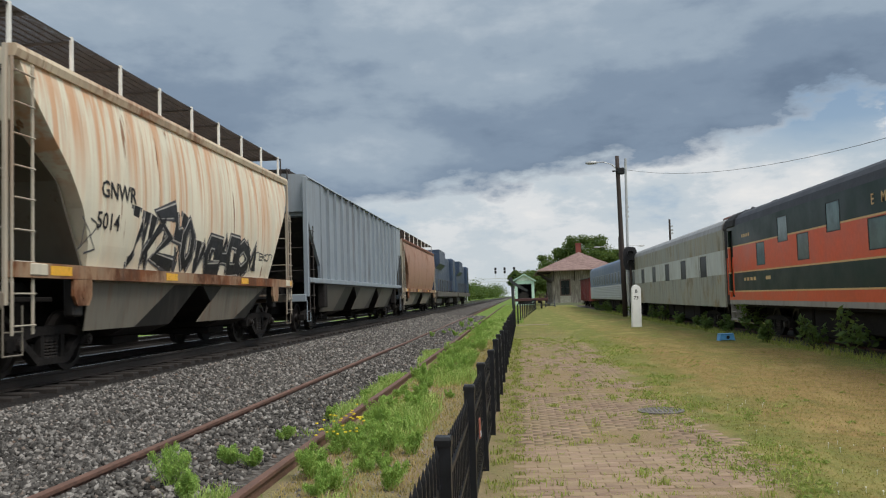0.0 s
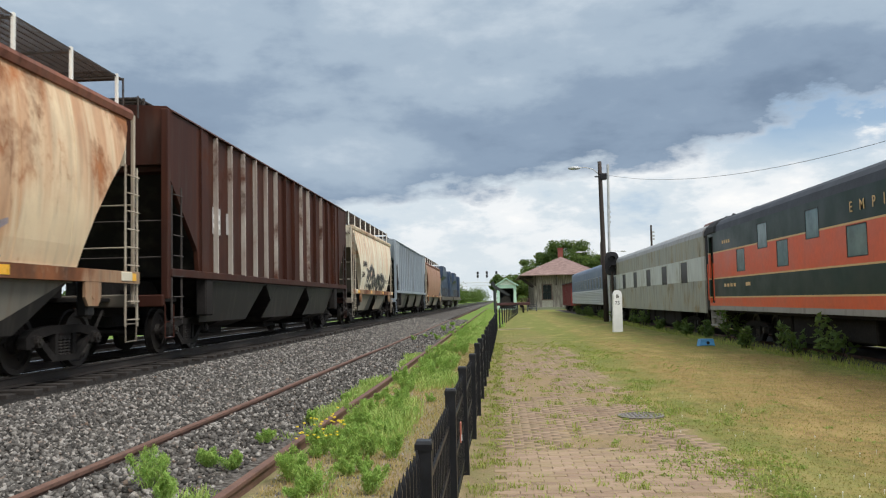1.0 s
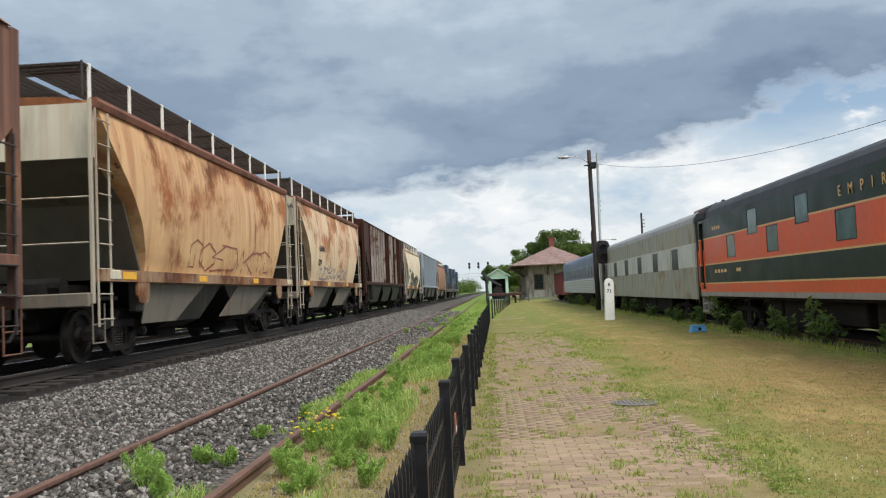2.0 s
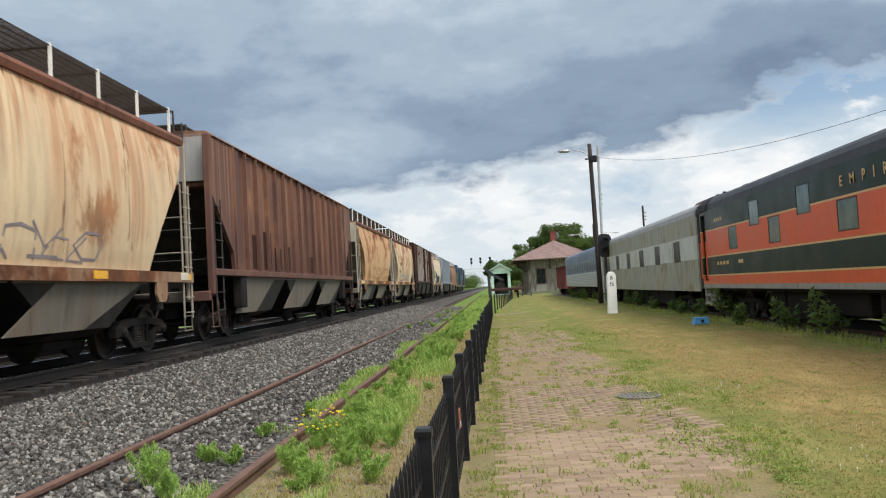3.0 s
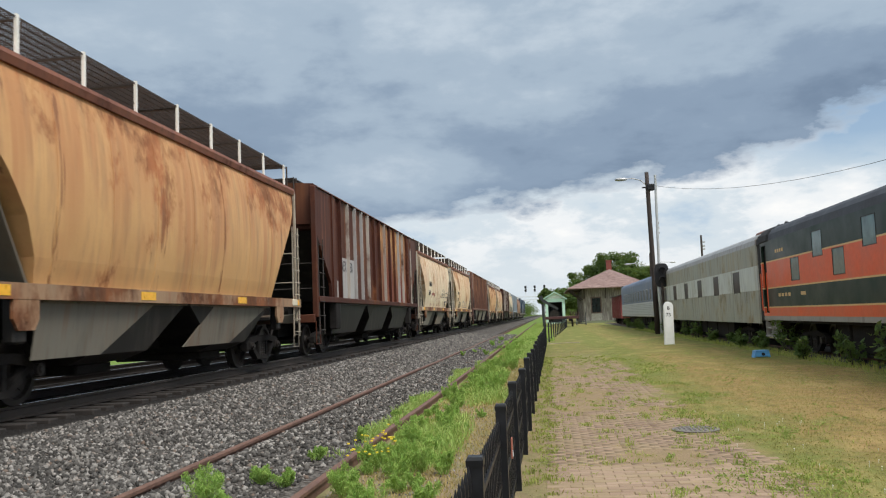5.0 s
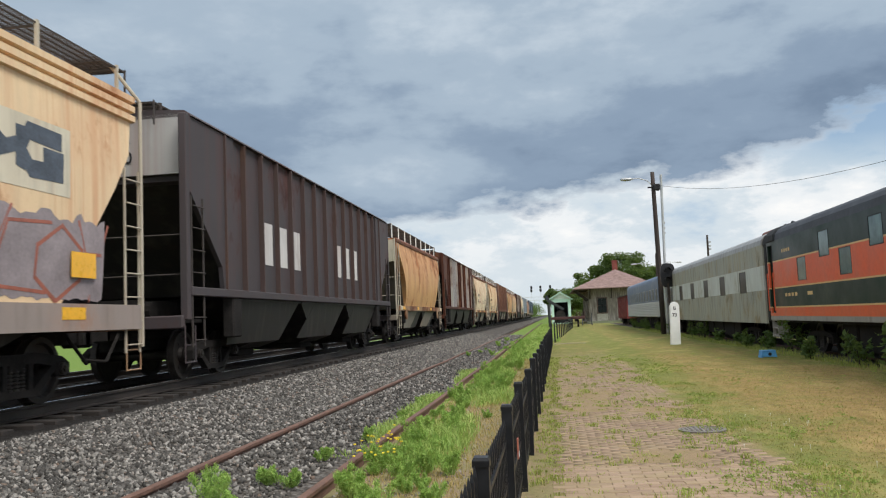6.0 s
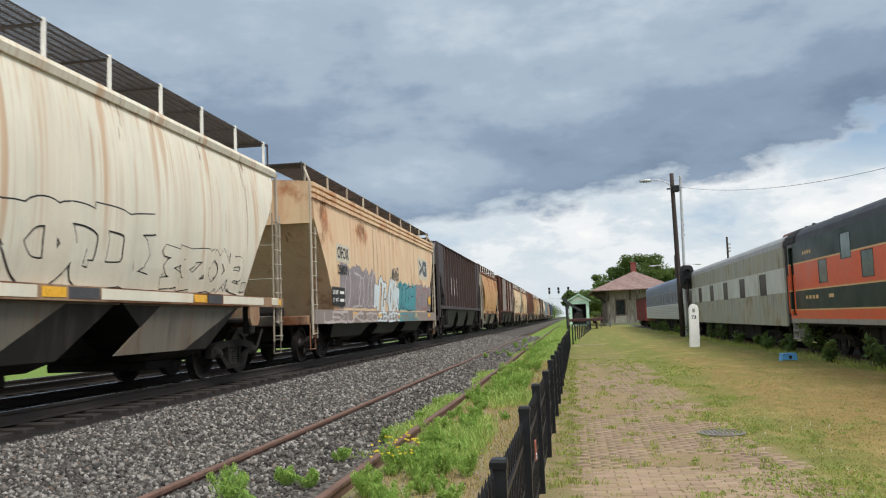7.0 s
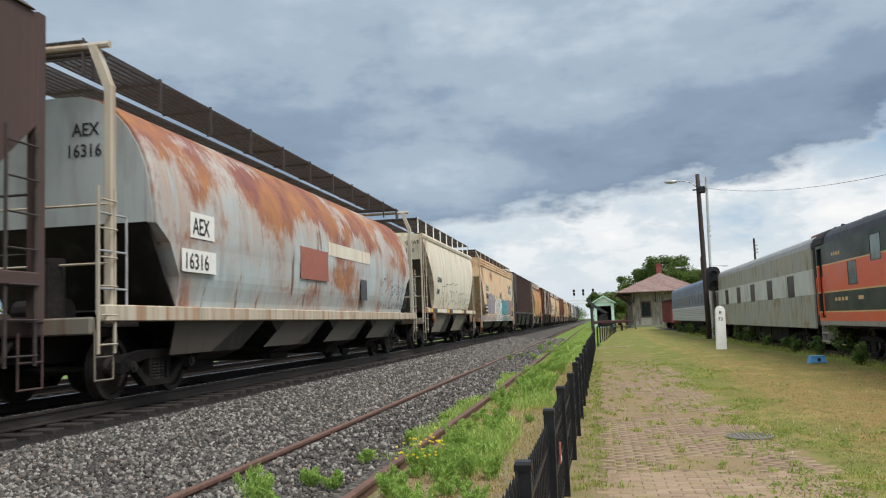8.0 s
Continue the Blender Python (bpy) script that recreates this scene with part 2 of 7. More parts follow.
ORANGE_D = weathered("dull_orange_brown_paint", (0.36, 0.20, 0.13), (0.25, 0.10, 0.05), 0.6, 0.30, 0.4, 17.0, 0.6)
ICE = weathered("pale_blue_wagon_paint", (0.47, 0.53, 0.53), (0.38, 0.17, 0.075), 1.0, 0.80, 0.35, 14.0, 1.9, 0.55, (0.23, 0.09, 0.075), zref=4.7, wet=0.09)
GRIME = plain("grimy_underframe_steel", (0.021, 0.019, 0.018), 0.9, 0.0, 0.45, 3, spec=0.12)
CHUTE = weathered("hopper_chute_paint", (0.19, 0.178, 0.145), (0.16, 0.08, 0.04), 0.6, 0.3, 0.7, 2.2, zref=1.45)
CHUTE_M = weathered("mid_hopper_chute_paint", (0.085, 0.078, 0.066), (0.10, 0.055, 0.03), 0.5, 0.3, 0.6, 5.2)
# near-black: grime together with the shade beneath and between the wagons
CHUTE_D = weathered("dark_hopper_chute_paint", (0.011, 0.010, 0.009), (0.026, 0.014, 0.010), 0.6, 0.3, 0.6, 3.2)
GRATE = plain("rusty_grating_steel", (0.045, 0.036, 0.032), 0.8, 0.0, 0.4, 8)
WHEEL = plain("wheel_steel", (0.036, 0.031, 0.028), 0.55, 0.5, 0.4, 6)
TREAD = plain("polished_tread_steel", (0.45, 0.44, 0.43), 0.28, 0.9, 0.1, 10)
LADDER = weathered("ladder_paint", (0.49, 0.44, 0.35), (0.25, 0.10, 0.04), 0.6, 0.4, 0.4, 3.3)
WHITE_P = plain("white_paint", (0.78, 0.77, 0.72), 0.55, 0.0, 0.08, 5)
BLACK_P = plain("black_paint", (0.018, 0.018, 0.020), 0.5, 0.0, 0.3, 9, spec=0.25)
YELLOW_R = plain("yellow_reflector", (0.80, 0.42, 0.03), 0.35, 0.0, 0.12, 14)
SPRAY_D = plain("dark_spray_paint", (0.06, 0.06, 0.065), 0.6, 0.0, 0.4, 5)
SPRAY_T = plain("teal_spray_paint", (0.07, 0.30, 0.34), 0.55, 0.0, 0.3, 4)
SPRAY_W = plain("white_spray_paint", (0.66, 0.72, 0.74), 0.55, 0.0, 0.1, 5)
SPRAY_G = plain("grey_spray_paint", (0.42, 0.40, 0.36), 0.6, 0.0, 0.25, 5)
SPRAY_V = plain("violet_grey_spray_paint", (0.27, 0.23, 0.24), 0.6, 0.0, 0.25, 3)
SPRAY_P = plain("pale_pinkish_spray_paint", (0.50, 0.44, 0.42), 0.6, 0.0, 0.2, 5)
BLACK_T = plain("dark_teal_spray_paint", (0.02, 0.08, 0.10), 0.6, 0.0, 0.3, 5)
EMBLEM = plain("worn_dark_blue_paint", (0.07, 0.085, 0.11), 0.6, 0.0, 0.4, 4)
SPRAY_R = plain("faded_red_spray_paint", (0.33, 0.11, 0.075), 0.6, 0.0, 0.25, 5)
RAIL_RUST = plain("rusty_rail_steel", (0.145, 0.080, 0.060), 0.75, 0.1, 0.35, 12, 0.3)
RAIL_MAIN = plain("main_rail_side_steel", (0.05, 0.042, 0.038), 0.6, 0.4, 0.3, 8)
TIE = plain("oiled_tie_timber", (0.026, 0.021, 0.018), 0.85, 0.0, 0.4, 5, 0.5)
TIE_OLD = plain("weathered_tie_timber", (0.15, 0.125, 0.105), 0.9, 0.0, 0.35, 5, 0.6)
FENCE = plain("black_fence_enamel", (0.011, 0.012, 0.015), 0.42, 0.0, 0.3, 15, spec=0.3)

# ---- building helpers ----


def mesh_from(name, bm):
    me = bpy.data.meshes.new(name)
    bm.to_mesh(me)
    bm.free()
    return me


def part(name, bm, material, parent, label="", smooth=False):
    """Links a bmesh, or a finished mesh, as one object under a thing or a part."""
    me = bm if isinstance(bm, bpy.types.Mesh) else mesh_from(name, bm)
    if not me.materials:
        me.materials.append(material)
    if smooth:
        me.polygons.foreach_set("use_smooth", [True] * len(me.polygons))
    ob = new(name, me)
    ob.parent = parent
    if label:
        tagged(ob, label)
    return ob


def box(bm, x0, x1, y0, y1, z0, z1, bev=0.0):
    vs = [bm.verts.new(p) for p in ((x0, y0, z0), (x1, y0, z0), (x1, y1, z0), (x0, y1, z0), (x0, y0, z1), (x1, y0, z1), (x1, y1, z1), (x0, y1, z1))]
    fs = [bm.faces.new([vs[i] for i in f]) for f in ((3, 2, 1, 0), (4, 5, 6, 7), (0, 1, 5, 4), (1, 2, 6, 5), (2, 3, 7, 6), (3, 0, 4, 7))]
    if bev:
        bmesh.ops.bevel(bm, geom=list({e for f in fs for e in f.edges}), offset=bev, segments=1, affect="EDGES")
    return bm


def tube(bm, a, b, r, n=8, r2=None, caps=True):
    a, b = Vector(a), Vector(b)
    q = (b - a).to_track_quat("Z", "Y")
    rings = []
    for p, rr in ((a, r), (b, r if r2 is None else r2)):
        rings.append([bm.verts.new(p + q @ Vector((rr * math.cos(k * math.tau / n), rr * math.sin(k * math.tau / n), 0))) for k in range(n)])
    for k in range(n):
        bm.faces.new((rings[0][k], rings[0][(k + 1) % n], rings[1][(k + 1) % n], rings[1][k]))
    if caps:
        bm.faces.new(rings[0][::-1])
        bm.faces.new(rings[1])
    return bm


def loft(bm, rings, close=True, caps=True):
    """Skins a row of closed outlines, each with the same number of points."""
    vs = [[bm.verts.new(p) for p in r] for r in rings]
    n = len(vs[0])
    for a, b in zip(vs, vs[1:]):
        for k in range(n if close else n - 1):
            bm.faces.new((a[k], a[(k + 1) % n], b[(k + 1) % n], b[k]))
    if caps:
        bm.faces.new(vs[0][::-1])
        bm.faces.new(vs[-1])
    bmesh.ops.recalc_face_normals(bm, faces=bm.faces)
    return bm


def extrude_y(bm, outline, y0, y1):
    """A bar along y from an outline of (x, z)."""
    return loft(bm, [[(x, y0, z) for x, z in outline], [(x, y1, z) for x, z in outline]])


def extrude_x(bm, outline, x0, x1):
    """A plate across x from an outline of (y, z)."""
    return loft(bm, [[(x0, y, z) for y, z in outline], [(x1, y, z) for y, z in outline]])


def B():
    return bmesh.new()


def thing(name, m, label, category, group="", kind=""):
    e = new(name)
    e.matrix_basis = m
    return tagged(e, label, category, group, kind)


def lettering(text, height, m, material, parent, name="lettering", label="", spacing=1.0, stretch=1.0):
    cu = bpy.data.curves.new(name, "FONT")
    cu.body, cu.size, cu.extrude, cu.space_character = text, height * 1.38, 0.002, spacing
    cu.offset = height * 0.012
    cu.resolution_u = 2
    tmp = new("lettering_curve", cu)
    dg = bpy.context.evaluated_depsgraph_get()
    me = bpy.data.meshes.new_from_object(tmp.evaluated_get(dg))
    bpy.data.objects.remove(tmp)
    me.materials.clear()
    ob = part(name, me, material, parent, label or "painted lettering")
    ob.matrix_basis = m @ Matrix.Diagonal((stretch, 1, 1, 1))
    return ob


EAST = Matrix(((0, 0, 1, 0), (1, 0, 0, 0), (0, 1, 0, 0), (0, 0, 0, 1)))     # writing on a side that faces +x
WEST = Matrix(((0, 0, -1, 0), (-1, 0, 0, 0), (0, 1, 0, 0), (0, 0, 0, 1)))   # on a side that faces -x
SOUTH = Matrix(((1, 0, 0, 0), (0, 0, -1, 0), (0, 1, 0, 0), (0, 0, 0, 1)))   # on an end that faces -y


def facing(m, x, y, z):
    return Matrix.Translation((x, y, z)) @ m


# ---- ground, ballast and tracks ----
MAIN_X, RAIL_Z, SIDING_X, SIDING_Z = -7.83, 0.54, -2.78, 0.126


def ground_height(x, y):
    """Level lawn round the walk, gently uneven beyond."""
    if -3.5 < x < 9.0 and y < 90:
        return 0.003
    return 0.03 * noise.noise((x * 0.25, y * 0.25, 0.0)) if -12 < x < 14 and y < 80 else 0.0


def lawn_colour(n):
    """Turf by its place: dry straw in the middle of the lawn, green along the walk, under the carriages and by the fence."""
    x, y = n.axis(0), n.axis(1)
    big = n.noise(n.at((0.6, 0.35, 0)), 0.8, 4, 0.55)
    mid = n.noise(n.at((1, 0.7, 0)), 2.6, 5, 0.6)
    fine_ = n.noise(n.at(), 26.0, 5, 0.7)
    xx = n.calc("ADD", x, n.calc("MULTIPLY", n.calc("SUBTRACT", big, 0.5), 1.6))
    across = n.ramp(n.calc("MULTIPLY", n.calc("ADD", xx, 10.0), 0.05), (0.42, 0.85), (0.49, 0.62), (0.515, 0.30), (0.57, 0.32), (0.595, 0.66), (0.625, 0.62), (0.66, 0.16), (0.79, 0.14), (0.83, 0.62), (0.88, 0.8))
    away = n.ramp(n.calc("MULTIPLY", y, 0.02), (0.12, 0.26), (0.19, 0.04), (0.30, 0.04), (0.44, 0.24), (0.62, 0.40), (1.0, 0.5))
    g = n.calc("ADD", n.calc("ADD", across, away), n.calc("ADD", n.calc("MULTIPLY", n.calc("SUBTRACT", mid, 0.5), 1.3), n.calc("ADD", n.calc("MULTIPLY", n.calc("SUBTRACT", big, 0.5), 1.5), n.calc("MULTIPLY", n.calc("SUBTRACT", n.noise(n.at(), 9.0, 4, 0.6), 0.5), 0.8))))
    green = n.mix(fine_, (0.080, 0.100, 0.025), (0.245, 0.262, 0.078))
    straw = n.mix(fine_, (0.15, 0.098, 0.037), (0.39, 0.275, 0.122))
    c = n.mix(n.ramp(g, (0.16, 0.0), (0.80, 1.0)), straw, green)
    tuft = n.noise(n.at((1, 0.8, 0)), 5.5, 5, 0.65)
    c = n.mix(n.ramp(tuft, (0.36, 0.55), (0.52, 0.0)), c, (0.10, 0.088, 0.032))
    c = n.mix(n.ramp(n.noise(n.at((0.8, 0.35, 0)), 1.7, 5, 0.6), (0.52, 0.0), (0.70, 0.6)), c, (0.40, 0.30, 0.135))
    lush = n.mix(fine_, (0.085, 0.15, 0.028), (0.18, 0.27, 0.065))
    c = n.mix(n.ramp(n.calc("MULTIPLY", n.calc("ADD", x, 5.0), 0.1), (0.40, 0.9), (0.455, 0.0)), c, lush)
    return c, fine_, mid


def make_ground():
    n = Nodes("lawn_and_soil")
    x, y = n.axis(0), n.axis(1)
    lawn, fine_, mid = lawn_colour(n)
    grit = n.noise(n.at(), 75.0, 3, 0.7)
    soil = n.mix(fine_, (0.20, 0.145, 0.095), (0.38, 0.285, 0.19))
    soil = n.mix(n.ramp(grit, (0.45, 0.0), (0.7, 0.8)), soil, (0.13, 0.10, 0.07))
    # bare soil beside the siding and in the joints of the brick walk
    xx = n.calc("ADD", x, n.calc("MULTIPLY", n.calc("SUBTRACT", n.noise(n.at(), 0.7, 4), 0.5), 1.2))
    strip = n.ramp(n.calc("MULTIPLY", n.calc("ADD", xx, 4.5), 0.1), (0.0, 0.0), (0.22, 0.9), (0.38, 1.0), (0.43, 0.65), (0.46, 0.9), (0.61, 0.9), (0.66, 0.0))
    strip = n.calc("MULTIPLY", strip, n.ramp(mid, (0.38, 1.0), (0.66, 0.55)))
    strip = n.calc("MULTIPLY", strip, n.ramp(n.calc("MULTIPLY", y, 0.01), (0.18, 1.0), (0.38, 0.05)))
    n.bump(fine_, 0.5, 0.02)
    m = n.done(n.mix(strip, lawn, soil), 0.95, 0.0, 0.1)
    xs = sorted({-2500, -900, -300, -120, -60, -35, -24, 24, 35, 60, 120, 300, 900, 2500} | {i * 0.5 - 18 for i in range(73)})
    ys = sorted({-600, -150, -50, -20, -8, 45, 60, 75, 90, 110, 140, 180, 250, 400, 800, 1800, 4200} | {i * 0.75 - 3 for i in range(60)})
    bm = B()
    g = [[bm.verts.new((a, b, ground_height(a, b))) for a in xs] for b in ys]
    for r0, r1 in zip(g, g[1:]):
        for k in range(len(xs) - 1):
            bm.faces.new((r0[k], r0[k + 1], r1[k + 1], r1[k]))
    ob = part("ground", bm, m, None, smooth=True)
    tagged(ob, "mown lawn with dry straw patches and bare soil", "ground", kind="structure")


make_ground()
STONE = None


def make_ballast():
    global STONE
    n = Nodes("crushed_stone")
    a = n.noise(n.at(), 16.0, 5, 0.7)
    vor = n.t.nodes.new("ShaderNodeTexVoronoi")
    vor.inputs["Scale"].default_value = 19.0
    n.link(n.at(), vor.inputs["Vector"])
    big = n.noise(n.at(), 0.9, 4)
    c = n.mix(vor.outputs["Color"], (0.045, 0.043, 0.042), (0.21, 0.20, 0.19))
    c = n.mix(n.ramp(vor.outputs["Distance"], (0.35, 0.0), (0.75, 1.0)), c, (0.028, 0.026, 0.024))
    c = n.mix(n.calc("MULTIPLY", big, 0.45), c, (0.12, 0.095, 0.075))
    off = n.calc("ADD", n.calc("ABSOLUTE", n.calc("ADD", n.axis(0), 7.83)), n.calc("MULTIPLY", n.noise(n.at(), 2.5, 4), 0.5))
    c = n.mix(n.ramp(n.calc("MULTIPLY", off, 0.2), (0.34, 0.95), (0.47, 0.0)), c, (0.016, 0.014, 0.013))
    n.bump(vor.outputs["Distance"], 1.0, -0.04)
    bed_m = n.done(c, 0.9, 0.0, 0.2)
    n = Nodes("loose_ballast_stone")
    r = n.island()
    c = n.ramp(r, (0.0, (0.024, 0.023, 0.021)), (0.35, (0.070, 0.065, 0.060)), (0.70, (0.145, 0.136, 0.125)), (0.92, (0.36, 0.34, 0.315)), (1.0, (0.14, 0.095, 0.070)))
    c = n.mix(n.calc("MULTIPLY", n.noise(n.at(), 40, 4), 0.3), c, (0.09, 0.085, 0.08))
    STONE = n.done(c, 0.88, 0.0, 0.25)
    prof = [(-13.5, -0.3), (-12.2, 0.08), (-10.2, 0.28), (-9.2, 0.30), (-6.4, 0.30), (-5.7, 0.27), (-4.4, 0.10), (-3.7, 0.065), (-3.0, 0.055), (-2.2, 0.03), (-1.7, -0.3)]
    bm = B()
    ys = [-60 + 4 * i for i in range(40)] + [110, 150, 220, 350, 700, 1500]
    loft(bm, [[(x - (min(1.5, max(0.0, 0.05 * (y - 30))) if x > -3.6 else 0.0), y, z) for x, z in prof] for y in ys], close=False, caps=False)
    tagged(part("ballast_bed", bm, bed_m, None, smooth=True), "grey crushed stone ballast under the tracks", "ballast", kind="structure")
    # loose stones on the shoulder
    rng = np.random.default_rng(3)
    def bed_z(x):
        p = sorted(prof)
        return np.interp(x, [a for a, _ in p], [b for _, b in p])
    N1 = 84000
    y = 4.6 + 58 * rng.random(N1) ** 2.1
    x = -6.15 + 3.85 * rng.random(N1) ** 1.12
    keep = (np.abs(x + 3.53) > 0.07) & (np.abs(x + 2.03) > 0.07) & ~((x > -3.3) & (rng.random(N1) < 0.55))
    x, y = x[keep], y[keep]
    k = len(x)
    size = (0.016 + 0.022 * rng.random(k)) * (1 + 0.012 * y)
    base = np.array([(1, 0, 0), (-1, 0, 0), (0, 1, 0), (0, -1, 0), (0, 0, 1), (0, 0, -1)], float)
    v = base[None] * (0.55 + 0.75 * rng.random((k, 6, 1))) + 0.3 * (rng.random((k, 6, 3)) - 0.5)
    ang = rng.random(k) * math.tau
    ca, sa = np.cos(ang), np.sin(ang)
    tilt = rng.random(k) * 1.2
    ct, st = np.cos(tilt), np.sin(tilt)
    vx, vy, vz = v[..., 0], v[..., 1], v[..., 2] * 0.8
    vy, vz = vy * ct[:, None] - vz * st[:, None], vy * st[:, None] + vz * ct[:, None]
    vx, vy = vx * ca[:, None] - vy * sa[:, None], vx * sa[:, None] + vy * ca[:, None]
    v = np.stack([vx, vy, vz], -1) * size[:, None, None]
    v += np.stack([x, y, bed_z(x) + size * 0.25], -1)[:, None, :]
    f = np.array([(0, 2, 4), (2, 1, 4), (1, 3, 4), (3, 0, 4), (2, 0, 5), (1, 2, 5), (3, 1, 5), (0, 3, 5)])
    raw_mesh("loose_ballast", v.reshape(-1, 3), (f[None] + 6 * np.arange(k)[:, None, None]).reshape(-1, 3), STONE, "grey crushed stones lying on the ballast shoulder", "ballast")


def raw_mesh(name, verts, faces, material, label, category, parent=None, kind="stuff"):
    """One joined object from arrays of corners and triangles or quads."""
    me = bpy.data.meshes.new(name)
    verts, faces = np.asarray(verts, np.float32), np.asarray(faces, np.int32)
    w = faces.shape[1]
    me.vertices.add(len(verts))
    me.vertices.foreach_set("co", verts.ravel())
    me.loops.add(faces.size)
    me.loops.foreach_set("vertex_index", faces.ravel())
    me.polygons.add(len(faces))
    me.polygons.foreach_set("loop_start", np.arange(len(faces), dtype=np.int32) * w)
    me.polygons.foreach_set("loop_total", np.full(len(faces), w, np.int32))
    me.update(calc_edges=True)
    me.validate()
    me.materials.append(material)
    ob = new(name, me)
    ob.parent = parent
    return tagged(ob, label, category, kind=kind)


make_ballast()
RAIL_SECTION = [(-0.07, 0), (0.07, 0), (0.07, 0.012), (0.011, 0.03), (0.011, 0.125), (0.036, 0.135), (0.036, 0.165), (0.028, 0.172), (-0.028, 0.172), (-0.036, 0.165), (-0.036, 0.135), (-0.011, 0.125), (-0.011, 0.03), (-0.07, 0.012)]


def rail_bar(x, top, y0, y1, wander=0.0):
    bm = B()
    ys = [y0 + (y1 - y0) * (i / 60) ** 1.6 for i in range(61)] if wander else [y0, y1]
    rings = []
    for y in ys:
        dx = wander * noise.noise((y * 0.13, x, 3.0))
        dz = wander * 0.6 * noise.noise((y * 0.17, x, 9.0))
        rings.append([(x + dx + a, y, top - 0.172 + dz + b) for a, b in RAIL_SECTION])
    return loft(bm, rings)


def make_track(name, cx, top, rail_mat, tie_mat, y0, y1, ties, label, wander=0.0, shiny=False):
    t = thing(name, Matrix.Identity(4), label, "railway track", kind="structure")
    for s in (-0.752, 0.752):
        r = part("rail", rail_bar(cx + s, top, y0, y1, wander), rail_mat, t, "long steel rail")
        if shiny:
            bm = B()
            box(bm, cx + s - 0.027, cx + s + 0.027, y0, y1, top - 0.001, top + 0.003)
            part("railhead", bm, TREAD, r, "bright worn running surface")
    bm = B()
    box(bm, -1.3, 1.3, -0.115, 0.115, -0.16, 0.0, 0.012)
    me = mesh_from("tie", bm)
    me.materials.append(tie_mat)
    rng = random.Random(5)
    for k in range(ties[0]):
        ob = new("tie", me)
        ob.parent = t
        ob.location = (cx + rng.uniform(-0.06, 0.06), ties[1] + ties[2] * k + rng.uniform(-0.03, 0.03), top - 0.176 + rng.uniform(-0.012, 0.002))
        ob.rotation_euler = (0, 0, rng.uniform(-0.02, 0.02))
    return t


make_track("main_track", MAIN_X, RAIL_Z, RAIL_MAIN, TIE, -60, 1500, (230, -4.0, 0.5), "main line track on dark oiled ties", shiny=True)
make_track("far_track", MAIN_X - 4.6, RAIL_Z - 0.1, RAIL_MAIN, TIE, -60, 1500, (90, 2.0, 0.55), "second track beyond the moving train", shiny=True)
make_track("siding_track", SIDING_X, SIDING_Z, RAIL_RUST, TIE_OLD, -10, 150, (110, 0.0, 0.56), "rusty disused siding half buried in gravel", wander=0.045)

# ---- freight train ----
SPEED = 26.5   # metres a second, away from the viewer
CARS = []      # (object, y at the start)


def disc_profile(bm, cx, pts, n=24):
    """A turned body about the x axis: pts are (x, radius)."""
    loft(bm, [[(cx + x, r * math.cos(k * math.tau / n), r * math.sin(k * math.tau / n)) for k in range(n)] for x, r in pts])


def wheelset_mesh():
    bm = B()
    for s in (-1, 1):
        pts = [(-0.07, 0.12), (-0.06, 0.36), (-0.068, 0.38), (-0.068, 0.482), (-0.04, 0.485), (-0.035, 0.46), (0.07, 0.455), (0.07, 0.38), (0.02, 0.355), (0.015, 0.16), (0.09, 0.14), (0.09, 0.09)]
        disc_profile(bm, 0.752 * s, [(x * s, r) for x, r in pts])
        # lightening marks pressed into the plate
        for k in range(3):
            a = k * math.tau / 3
            box(bm, (0.78 if s > 0 else -0.80), (0.80 if s > 0 else -0.78), 0.25 * math.cos(a) - 0.03, 0.25 * math.cos(a) + 0.03, 0.25 * math.sin(a) - 0.03, 0.25 * math.sin(a) + 0.03)
    tube(bm, (-1.0, 0, 0), (1.0, 0, 0), 0.085, 12)
    me = mesh_from("wheelset", bm)
    me.materials.append(WHEEL)
    return me


def sideframe_mesh():
    """Cast side frame with two windows and a spring opening."""
    bm = B()
    for x0, x1 in ((-0.07, 0.07),):
        extrude_x(bm, [(-1.12, -0.10), (-1.12, 0.06), (-0.95, 0.16), (-0.45, 0.22), (0.45, 0.22), (0.95, 0.16), (1.12, 0.06), (1.12, -0.10), (0.98, -0.12), (0.86, 0.02), (0.40, 0.09), (-0.40, 0.09), (-0.86, 0.02), (-0.98, -0.12)], x0, x1)
        for s in (-1, 1):
            extrude_x(bm, [(s * 0.86, 0.03), (s * 0.72, 0.05), (s * 0.30, -0.24), (s * 0.40, -0.32)], x0 + 0.005, x1 - 0.005)
            extrude_x(bm, [(s * 0.22, 0.12), (s * 0.31, 0.12), (s * 0.31, -0.28), (s * 0.22, -0.28)], x0 + 0.01, x1 - 0.01)
            box(bm, x0 - 0.02, x1 + 0.03, s * 0.89 - 0.11, s * 0.89 + 0.11, -0.11, 0.10, 0.03)
        extrude_x(bm, [(-0.42, -0.33), (0.42, -0.33), (0.36, -0.24), (-0.36, -0.24)], x0, x1)
    me = mesh_from("side_frame", bm)
    me.materials.append(GRIME)
    return me


def spring_mesh():
    bm = B()
    loft(bm, [[(r * math.cos(k * math.tau / 10), r * math.sin(k * math.tau / 10), -0.24 + 0.0155 * i) for k in range(10)] for i, r in enumerate([0.058, 0.058, 0.042] * 6 + [0.058])])
    me = mesh_from("spring", bm)
    me.materials.append(WHEEL)
    return me


